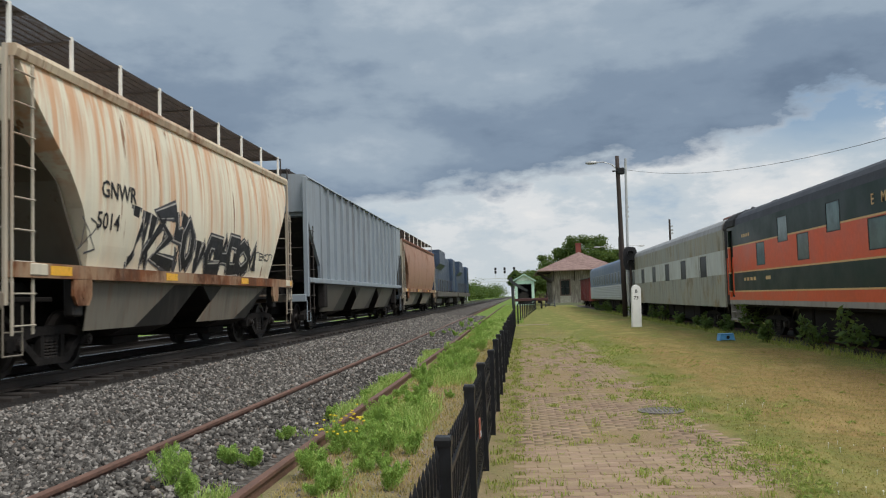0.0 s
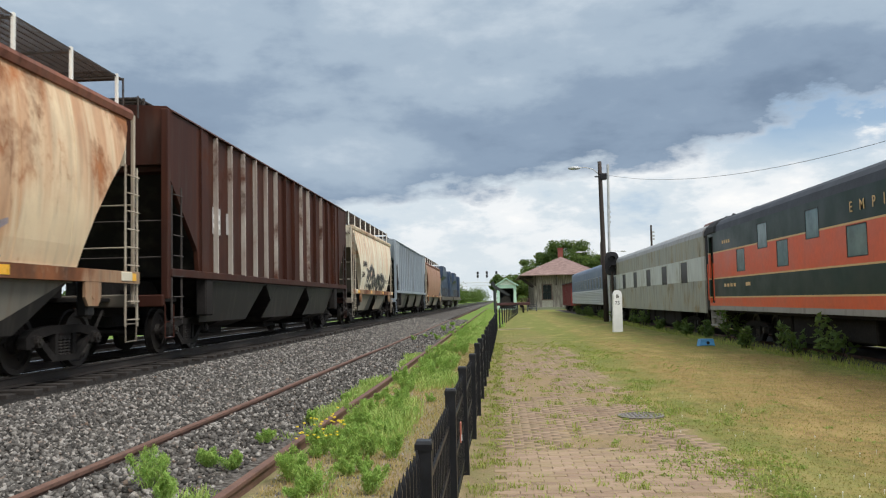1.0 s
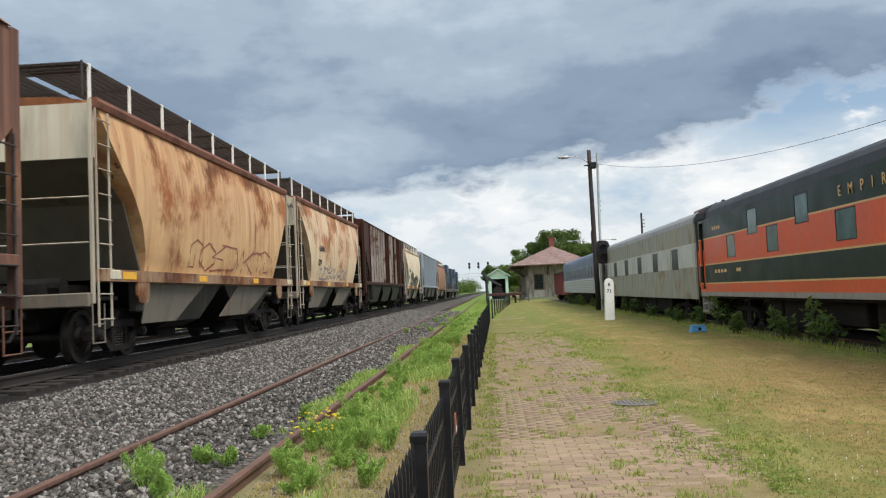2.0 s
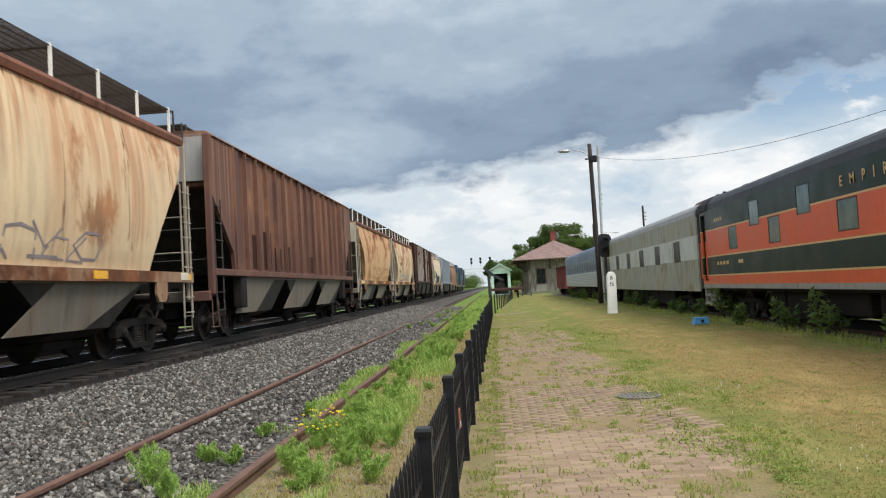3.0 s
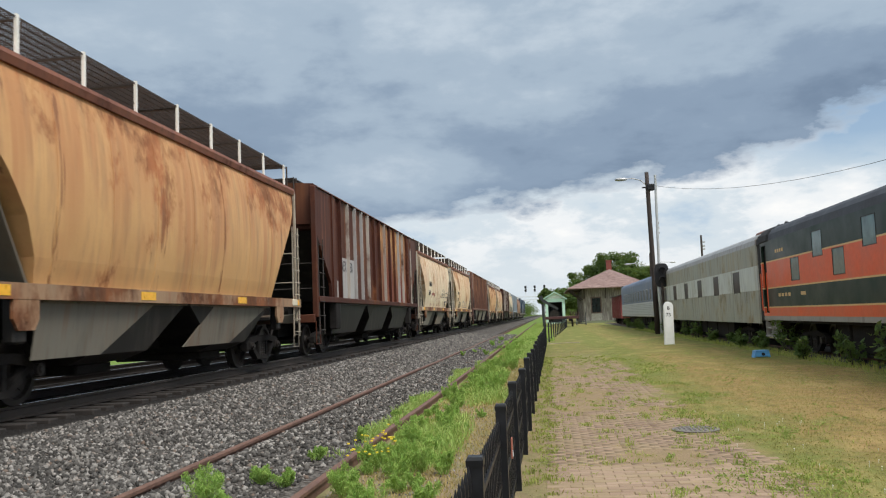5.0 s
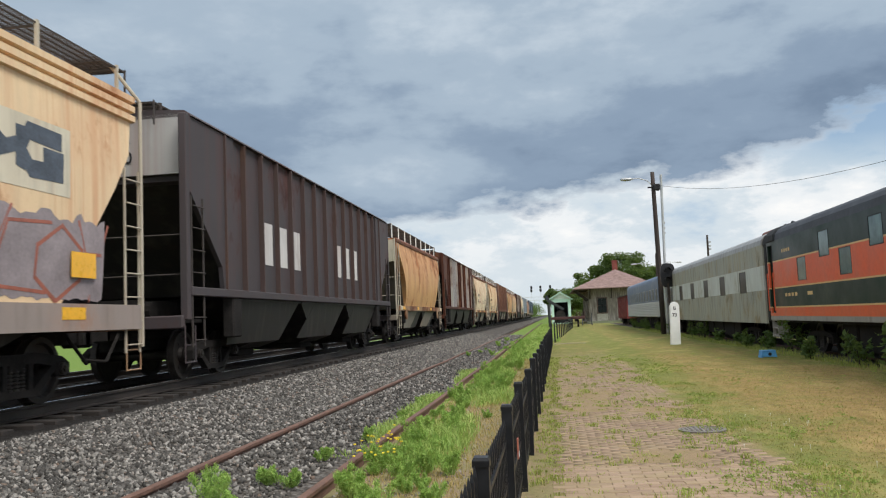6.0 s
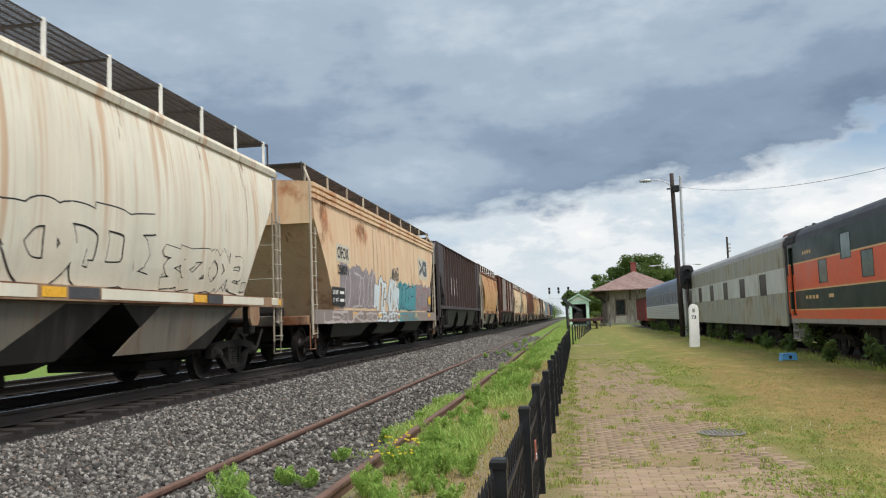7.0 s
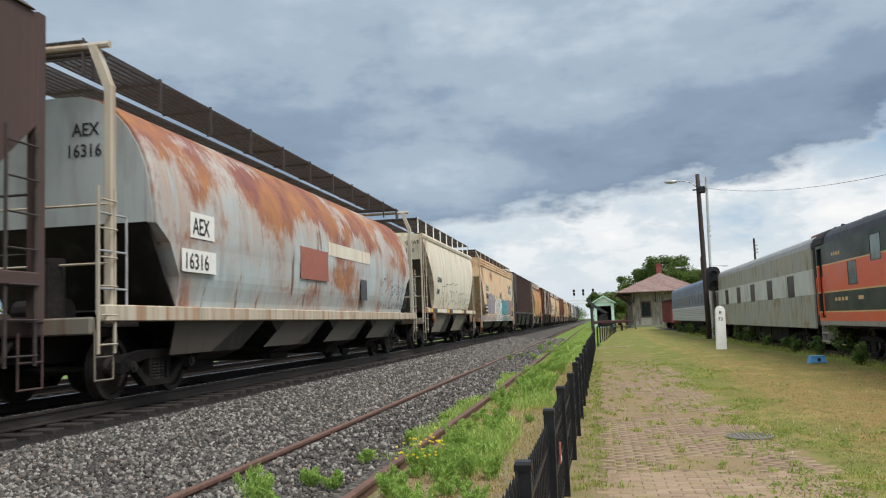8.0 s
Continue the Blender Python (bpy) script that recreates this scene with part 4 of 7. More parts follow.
def ribbed_hopper(y_front, paint, label, length=18.1, ribs=15, rib_tip=None, top=4.86, end_text=(), chute_mat=None):
    """A covered hopper with flat sides stiffened by vertical ribs."""
    car = thing("ribbed_hopper", pose(MAIN_X, y_front - length / 2, RAIL_Z), label, "freight wagon", "wagons of the train")
    h = length / 2
    lv = [(1.60, 1.50, h - 2.2), (2.1, 1.50, h - 1.9), (3.55, 1.50, h - 0.6), (3.6, 1.50, h - 0.35), (top - 0.12, 1.50, h - 0.35)]
    bm = B()
    rings_body(bm, lv)
    part("body", bm, paint, car)
    bm = B()
    loft(bm, [[(-1.60, y, top - 0.12), (-1.45, y, top), (0, y, top + 0.10), (1.45, y, top), (1.60, y, top - 0.12)] for y in (-h + 0.25, h - 0.25)])
    part("roof", bm, paint, car, "low peaked roof")
    for q in (-1, 1):
        bm = B()
        box(bm, min(q * 1.45, q * 1.60), max(q * 1.45, q * 1.60), -h + 0.15, h - 0.15, 1.52, 1.68, 0.015)
        part("side_sill", bm, paint, car, "flanged side sill")
        for k in range(ribs):
            y = -(h - 1.8) + 2 * (h - 1.8) * k / (ribs - 1)
            bm = B()
            extrude_x(bm, [(y - 0.026, 1.66), (y + 0.026, 1.66), (y + 0.026, top - 0.14), (y - 0.026, top - 0.14)], q * 1.49, q * 1.605)
            part("rib", bm, (rib_tip or {}).get(k, paint), car)
        for s in (-1, 1):
            bm = B()
            extrude_x(bm, [(s * (h - 0.12), 3.45), (s * (h - 0.12), top - 0.13), (s * (h - 2.3), top - 0.13), (s * (h - 2.3), 1.6), (s * (h - 1.72), 1.6), (s * (h - 1.62), 2.1)], q * 1.47, q * 1.56)
            part("gusset", bm, paint, car, "flat end side sheet")
            bm = B()
            box(bm, q * 1.50 - 0.07, q * 1.50 + 0.07, s * (h - 0.1) - 0.08, s * (h - 0.1) + 0.08, 1.1, top - 0.1, 0.015)
            part("corner_post", bm, paint, car)
            ladder(car, q * 1.57, s * (h - 0.2), s * (h - 0.7), 0.62, 3.3, 7, GRATE)
            bm = B()
            box(bm, q * 1.45 - 0.12, q * 1.45 + 0.12, s * (h - 2.35) - 0.22, s * (h - 2.35) + 0.22, 0.74, 1.54, 0.03)
            part("bolster_end", bm, GRIME, car)
    for s in (-1, 1):
        bm = B()
        y = s * (h - 0.30)
        box(bm, -1.45, 1.45, min(y, y + s * 0.05), max(y, y + s * 0.05), 3.72, top - 0.05)
        part("end_plate", bm, PATCHGREY if end_text else paint, car, "upper end sheet")
        # near-black sheet over the end slope paints in the shade of the open end
        bm = B()
        loft(bm, [[(-1.45, s * (h - 0.34), 3.70), (1.45, s * (h - 0.34), 3.70), (1.45, s * (h - 0.40), 3.66), (-1.45, s * (h - 0.40), 3.66)],
                  [(-1.45, s * (h - 0.57), 3.54), (1.45, s * (h - 0.57), 3.54), (1.45, s * (h - 0.63), 3.50), (-1.45, s * (h - 0.63), 3.50)],
                  [(-1.45, s * (h - 1.87), 2.10), (1.45, s * (h - 1.87), 2.10), (1.45, s * (h - 1.93), 2.07), (-1.45, s * (h - 1.93), 2.07)],
                  [(-1.45, s * (h - 2.17), 1.60), (1.45, s * (h - 2.17), 1.60), (1.45, s * (h - 2.22), 1.58), (-1.45, s * (h - 2.22), 1.58)]])
        part("slope_sheet", bm, CHUTE_D, car, "sloping end sheet, black for the shaded end")
        end_ladder(car, -1.25, -0.8, s * (h - 0.05), 0.9, top - 0.2, 9, GRATE)
        for zz in (1.9, 2.6):
            bm = B()
            tube(bm, (-1.5, s * (h - 0.1), zz), (1.5, s * (h - 0.1), zz), 0.016, 6)
            part("end_rail", bm, GRATE, car)
    for k, s in enumerate(end_text):
        lettering(s, 0.24, facing(SOUTH, -0.2, -h + 0.24, 4.32 - 0.38 * k), BLACK_P, car, label="black reporting mark " + s)
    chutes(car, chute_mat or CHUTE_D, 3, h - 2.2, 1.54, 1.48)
    bm = B()
    box(bm, -0.30, 0.30, -h + 0.4, h - 0.4, 0.58, 1.5)
    part("centre_sill", bm, GRIME, car, "deep centre sill")
    walkway(car, h - 0.1, top + 0.16, 0.95, GRATE, 11)
    end_gear(car, h, paint, 1.5)
    finish_car(car, y_front, length)
    return car


def buff_hopper(y_front):
    """Long buff hopper with a fluted top band, hand-railed walkway and sprayed lower half."""
    length = 18.9
    car = thing("covered_hopper", pose(MAIN_X, y_front - length / 2, RAIL_Z), "long buff covered hopper with graffiti along its lower half", "freight wagon", "wagons of the train")
    h = length / 2
    lv = [(1.18, 1.52, h - 2.2), (1.7, 1.56, h - 1.9), (2.3, 1.585, h - 1.45), (3.0, 1.585, h - 0.85), (3.6, 1.57, h - 0.4), (4.1, 1.55, h - 0.32), (4.56, 1.52, h - 0.32)]
    lv = fine(lv)
    bm = B()
    rings_body(bm, lv)
    part("body", bm, BUFF, car)
    bow = curve_at(lv)
    bm = B()
    loft(bm, [[(-1.50, y, 4.56), (0, y, 4.68), (1.50, y, 4.56), (1.5, y, 4.5), (-1.5, y, 4.5)] for y in (-h + 0.3, h - 0.3)])
    part("roof", bm, BUFF, car)
    for q in (-1, 1):
        for z in (4.18, 4.33, 4.48):
            bm = B()
            extrude_y(bm, [(q * 1.52, z - 0.06), (q * 1.605, z - 0.045), (q * 1.605, z + 0.045), (q * 1.52, z + 0.06)], -h + 0.25, h - 0.25)
            part("top_flute", bm, BUFF, car, "pressed horizontal flute")
        bm = B()
        extrude_y(bm, [(q * 1.5, 0.97), (q * 1.62, 0.97), (q * 1.62, 1.33), (q * 1.5, 1.33)], -h + 0.15, h - 0.15)
        part("side_sill", bm, weathered("sprayed_sill_paint", (0.30, 0.25, 0.225), (0.40, 0.2, 0.12), 0.5, 0.3, 0.3, 9.4), car, "deep side sill, sprayed grey and pink")
        for s in (-1, 1):
            bm = B()
            tube(bm, (q * 1.58, s * (h - 0.05), 0.7), (q * 1.58, s * (h - 0.05), 4.5), 0.03, 8)
            tube(bm, (q * 1.58, s * (h - 0.05), 4.5), (q * 1.30, s * (h - 0.4), 5.0), 0.03, 8)
            part("corner_post", bm, LADDER, car, "bent tube corner post")
            ladder(car, q * 1.55, s * (h - 0.08), s * (h - 0.5), 0.62, 3.4, 8, LADDER)
    for s in (-1, 1):
        bm = B()
        y = s * (h - 0.30)
        box(bm, -1.48, 1.48, min(y, y - s * 0.04), max(y, y - s * 0.04), 3.5, 4.54)
        part("end_plate", bm, BUFF, car)
        end_ladder(car, -1.3, -0.85, s * (h - 0.05), 0.9, 4.5, 9, LADDER)
    chutes(car, CHUTE_D, 3, h - 2.3, 1.1, 1.46)
    bm = B()
    box(bm, -0.30, 0.30, -h + 0.4, h - 0.4, 0.58, 1.1)
    part("centre_sill", bm, GRIME, car)
    walkway(car, h - 0.1, 5.0, 1.36, LADDER, 10)
    end_gear(car, h, SILL, 1.5)
    plates(car, 1.622, [(y, y + 0.55, 1.12, 1.28) for y in (-5.75, -2.5, 0.75, 4.0, 7.2)], YELLOW_R, "reflector", "yellow reflector plate")
    y0 = -7.15
    plates(car, 1.590, [(y0 - 0.03, y0 + 1.3, 2.66, 3.16)], END_CREAM, "mark_panel", "pale stencil panel")
    lettering("OFOX", 0.33, facing(EAST, 1.602, y0 + 0.03, 2.76), BLACK_P, car, label="black reporting mark OFOX", stretch=0.9)
    lettering("258031", 0.26, facing(EAST, 1.606, y0 + 0.03, 2.33), BLACK_P, car, label="black number 258031", stretch=1.08)
    plates(car, 1.592, [(y0 - 0.55, y0 + 0.75, 1.45, 1.95)], BLACK_P, "data_panel", "black load data panel with white bars")
    plates(car, 1.598, [(y0 + 0.2, y0 + 0.62, 1.77, 1.85), (y0 + 0.2, y0 + 0.62, 1.56, 1.64)], WHITE_P, "data_bar", "white stencilled line")
    lettering("LD LMT", 0.12, facing(EAST, 1.600, y0 - 0.48, 1.75), WHITE_P, car, label="white stencil LD LMT", stretch=0.95)
    lettering("LT  WT", 0.12, facing(EAST, 1.600, y0 - 0.48, 1.54), WHITE_P, car, label="white stencil LT WT", stretch=0.95)
    plates(car, 1.588, [(5.35, 7.45, 2.72, 3.62)], END_CREAM, "emblem_field", "pale field behind the worn emblem")
    scribble(car, 1.59, 5.5, 7.3, 2.95, 3.52, EMBLEM, 2, 0.19, lean=0.0, name="emblem", seed=9)
    plates(car, 1.600, [(7.45, 8.05, 1.68, 2.02)], YELLOW_R, "reflector", "yellow reflector plate")
    sc = dict(bulge=bow)
    scribble(car, 1.6, y0 + 0.3, -2.6, 1.36, 2.72, SPRAY_P, 8, 0.055, SPRAY_V, seed=3, **sc)
    scribble(car, 1.6, -2.7, 1.0, 1.36, 2.45, SPRAY_D, 7, 0.115, None, seed=4, body=SPRAY_W, line=0.04, **sc)
    scribble(car, 1.6, 0.95, 4.6, 1.36, 2.5, BLACK_T, 5, 0.06, SPRAY_T, seed=5, **sc)
    for a, b, m, sd in ((-8.6, -2.6, SPRAY_P, 13), (-2.7, 1.0, SPRAY_W, 14), (0.95, 4.6, SPRAY_T, 15)):
        scribble(car, 1.622, a, b, 0.99, 1.31, m, 8, 0.07, seed=sd)
    scribble(car, 1.6, 4.6, 8.3, 1.36, 2.55, SPRAY_R, 5, 0.05, SPRAY_V, seed=6, **sc)
    scribble(car, 1.6, 0.0, 1.1, 2.45, 2.95, SPRAY_D, 5, 0.07, seed=8, **sc)
    finish_car(car, y_front, length)


# the body's pale blue, darkened to paint in the shade on the end
ICE_END = weathered("shaded_blue_end_paint", (0.35, 0.39, 0.39), (0.26, 0.17, 0.12), 0.35, 0.12, 0.4, 14.5, 0.2)
GALV_L = plain("bare_steel_tube", (0.40, 0.41, 0.42), 0.5, 0.4, 0.2, 4)
SILL_C = weathered("dirty_cream_sill_paint", (0.56, 0.51, 0.40), (0.34, 0.14, 0.05), 0.9, 0.4, 0.5, 16.0, zref=1.36, wet=0.04)


def tube_hopper(y_front):
    """Pale blue hopper with a rounded, tank-like body, rust spreading from the top."""
    length = 19.6
    car = thing("covered_hopper", pose(MAIN_X, y_front - length / 2, RAIL_Z), "pale blue rounded covered hopper with rust from the roof", "freight wagon", "wagons of the train")
    h = length / 2
    lv = [(1.32, 1.45, h - 2.2), (1.8, 1.56, h - 2.1), (2.3, 1.60, h - 1.75), (2.55, 1.615, h - 1.32), (2.9, 1.60, h - 1.3), (3.3, 1.54, h - 1.3), (3.7, 1.40, h - 1.3), (4.0, 1.22, h - 1.3), (4.25, 1.0, h - 1.3), (4.42, 0.75, h - 1.3), (4.5, 0.5, h - 1.3)]
    lv = fine(lv)
    bm = B()
    rings_body(bm, lv)
    part("body", bm, ICE, car)
    bow = curve_at(lv)
    for q in (-1, 1):
        bm = B()
        box(bm, min(q * 1.42, q * 1.56), max(q * 1.42, q * 1.56), -h + 0.15, h - 0.15, 1.12, 1.34, 0.015)
        part("side_sill", bm, SILL_C, car, "cream side sill with rust drips")
        for s in (-1, 1):
            bm = B()
            box(bm, q * 1.45 - 0.06, q * 1.45 + 0.06, s * (h - 0.4) - 0.06, s * (h - 0.4) + 0.06, 1.1, 4.35, 0.015)
            loft(bm, [[(q * 1.39, s * (h - 0.4) - 0.06, 4.3), (q * 1.51, s * (h - 0.4) - 0.06, 4.3), (q * 1.51, s * (h - 0.4) + 0.06, 4.3), (q * 1.39, s * (h - 0.4) + 0.06, 4.3)],
                      [(q * 1.15, s * (h - 0.4) - 0.06, 4.92), (q * 1.27, s * (h - 0.4) - 0.06, 4.92), (q * 1.27, s * (h - 0.4) + 0.06, 4.92), (q * 1.15, s * (h - 0.4) + 0.06, 4.92)]])
            part("corner_post", bm, LADDER, car, "bent corner post")
            ladder(car, q * 1.52, s * (h - 0.02), s * (h - 0.4), 0.7, 2.9, 6, LADDER)
    for s in (-1, 1):
        bm = B()
        tube(bm, (-1.45, s * (h - 0.4), 4.92), (1.45, s * (h - 0.4), 4.92), 0.05, 8)
        for zz in (1.9, 2.7):
            tube(bm, (-1.45, s * (h - 0.35), zz), (1.45, s * (h - 0.35), zz), 0.018, 6)
        part("end_frame", bm, LADDER, car, "portal frame over the end deck")
        end_ladder(car, -1.2, -0.75, s * (h - 0.4), 0.9, 4.7, 9, LADDER)
        bm = B()
        rim = [(w - 0.05, z) for z, w, _ in lv if z > 2.5]
        extrude_y(bm, rim + [(-x, z) for x, z in rim[::-1]], s * (h - 1.31), s * (h - 1.27))
        part("end_sheet", bm, ICE_END, car, "pale blue flat end sheet, greyed for its shade")
        # lower end slope covered in near-black, its shade painted on
        bm = B()
        loft(bm, [[(-1.5, s * (h - 1.26), 2.56), (1.5, s * (h - 1.26), 2.56), (1.5, s * (h - 1.31), 2.56), (-1.5, s * (h - 1.31), 2.56)],
                  [(-1.44, s * (h - 2.16), 1.34), (1.44, s * (h - 2.16), 1.34), (1.44, s * (h - 2.2), 1.34), (-1.44, s * (h - 2.2), 1.34)]])
        part("slope_sheet", bm, CHUTE_D, car, "sloping end sheet, black for the shaded end")
        bm = B()
        for q in (-1, 1):
            for yy in (h - 0.02, h - 0.72):
                tube(bm, (q * 1.5, s * yy, 1.2), (q * 1.5, s * yy, 2.55), 0.02, 6)
            for zz in (1.55, 2.05, 2.55):
                tube(bm, (q * 1.5, s * (h - 0.02), zz), (q * 1.5, s * (h - 0.72), zz), 0.016, 6)
        part("deck_railing", bm, GALV_L, car, "bare steel railing round the end deck")
        bm = B()
        y = s * (h - 0.4)
        tube(bm, (0.55, y, 1.1), (0.55, y, 2.0), 0.2, 12)
        part("brake_stand", bm, GRIME, car, "brake reservoir on the end deck")
    chutes(car, CHUTE_M, 4, h - 2.25, 1.2, 1.42)
    bm = B()
    box(bm, -0.30, 0.30, -h + 0.4, h - 0.4, 0.58, 1.1)
    part("centre_sill", bm, GRIME, car)
    walkway(car, h - 0.4, 5.02, 1.05, GRATE, 11, 0.5)
    end_gear(car, h, CHUTE, 1.46)
    y0 = -7.45
    plates(car, 1.622, [(y0, y0 + 0.85, 2.43, 2.84), (y0 - 0.28, y0 + 0.9, 1.88, 2.24)], WHITE_P, "mark_panel", "white panel behind the reporting mark")
    lettering("AEX", 0.28, facing(EAST, 1.630, y0 + 0.08, 2.49), BLACK_P, car, label="black reporting mark AEX", stretch=0.8)
    lettering("16316", 0.26, facing(EAST, 1.630, y0 - 0.22, 1.93), BLACK_P, car, label="black number 16316", stretch=0.95)
    plates(car, 1.620, [(-2.4, -0.5, 2.02, 2.72)], SPRAY_R, "repair_patch", "dull red repainted patch")
    plates(car, 1.620, [(2.3, 2.9, 1.65, 2.2)], SPRAY_D, "repair_patch", "dark repainted patch")
    plates(car, 1.620, [(-0.45, 3.3, 2.66, 2.98)], PALE, "repair_patch", "whitish repainted patch")
    scribble(car, 1.6, 4.4, 5.8, 1.45, 2.5, SPRAY_R, 6, 0.035, seed=71, bulge=bow)
    scribble(car, 1.6, 5.8, 8.2, 1.45, 2.25, SPRAY_D, 11, 0.04, seed=72, bulge=bow)
    lettering("AEX", 0.2, facing(SOUTH, 0.3, -h + 1.26, 3.9), BLACK_P, car, label="black end mark AEX", stretch=0.85)
    lettering("16316", 0.2, facing(SOUTH, 0.2, -h + 1.26, 3.58), BLACK_P, car, label="black end number 16316", stretch=0.85)
    finish_car(car, y_front, length)


def locomotive(y_front, label):
    """A six-axle road diesel: frame, long hood, radiator, cab and short nose."""
    length = 22.3
    car = thing("diesel_locomotive", pose(MAIN_X, y_front - length / 2, RAIL_Z), label, "locomotive", "wagons of the train")
    h = length / 2
    bm = B()
    box(bm, -1.5, 1.5, -h, h, 1.05, 1.5, 0.03)
    part("frame", bm, LOCO_D, car, "deep frame and walkway")
    bm = B()
    box(bm, -1.2, 1.2, -h + 1.0, h - 6.0, 1.5, 4.75, 0.12)
    part("long_hood", bm, LOCO_B, car, "dark blue engine hood")
    bm = B()
    extrude_y(bm, [(-1.2, 3.4), (-1.58, 3.8), (-1.58, 4.95), (1.58, 4.95), (1.58, 3.8), (1.2, 3.4)], -h + 1.2, -h + 6.6)
    part("radiator", bm, LOCO_B, car, "flared radiator housing")
    bm = B()
    box(bm, -1.53, 1.53, h - 6.3, h - 3.2, 1.5, 4.85, 0.1)
    cab = part("cab", bm, LOCO_B, car, "driver's cab")
    for q in (-1, 1):
        for k in range(2):
            bm = B()
            box(bm, min(q * 1.52, q * 1.54), max(q * 1.52, q * 1.54), h - 5.8 + 1.2 * k, h - 4.9 + 1.2 * k, 3.3, 4.1)
            part("window", bm, GLASS, cab, "dark cab window")
        bm = B()
        for k in range(9):
            tube(bm, (q * 1.47, -h + 0.8 + 1.8 * k, 1.5), (q * 1.47, -h + 0.8 + 1.8 * k, 2.5), 0.02, 6)
        tube(bm, (q * 1.47, -h + 0.8, 2.5), (q * 1.47, h - 6.4, 2.5), 0.02, 6)
        part("handrail", bm, LOCO_D, car, "walkway handrail")
    bm = B()
    box(bm, -0.9, 0.9, h - 3.4, h - 1.0, 1.5, 3.3, 0.15)
    part("nose", bm, LOCO_B, car, "short nose")
    bm = B()
    tube(bm, (-0.0, -2.6, 0.75), (0.0, 2.2, 0.75), 0.62, 16)
    part("fuel_tank", bm, LOCO_D, car)
    for q in (-1, 1):
        bm = B()
        box(bm, -1.15, 1.15, q * 6.9 - 2.1, q * 6.9 + 2.1, 0.45, 0.95, 0.08)
        t = part("truck", bm, LOCO_D, car, "three-axle truck")
        for k in (-1, 0, 1):
            w = part("wheelset", MESH["wheel"], WHEEL, t)
            w.location = (0, q * 6.9 + 1.75 * k, 0.5)
            WHEELSETS.append(w)
        coupler(car, q * h, q)
    CARS.append((car, y_front - h))


LOCO_B = plain("dark_blue_enamel", (0.026, 0.046, 0.085), 0.45, 0, 0.3, 2)
LOCO_D = plain("grimy_grey_enamel", (0.085, 0.075, 0.062), 0.6, 0, 0.4, 3)


def make_glass(name, c, rough=0.08, spec=0.35):
    n = Nodes(name)
    a = n.noise(n.at(), 3.0, 4)
    return n.done(n.ramp(a, (0.3, tuple(v * 0.6 for v in c)), (0.7, c)), rough, 0.0, spec)


GLASS = make_glass("dark_window_glass", (0.022, 0.030, 0.030), 0.30, 0.12)
GLASS_G = make_glass("greenish_window_glass", (0.12, 0.215, 0.22), 0.16)


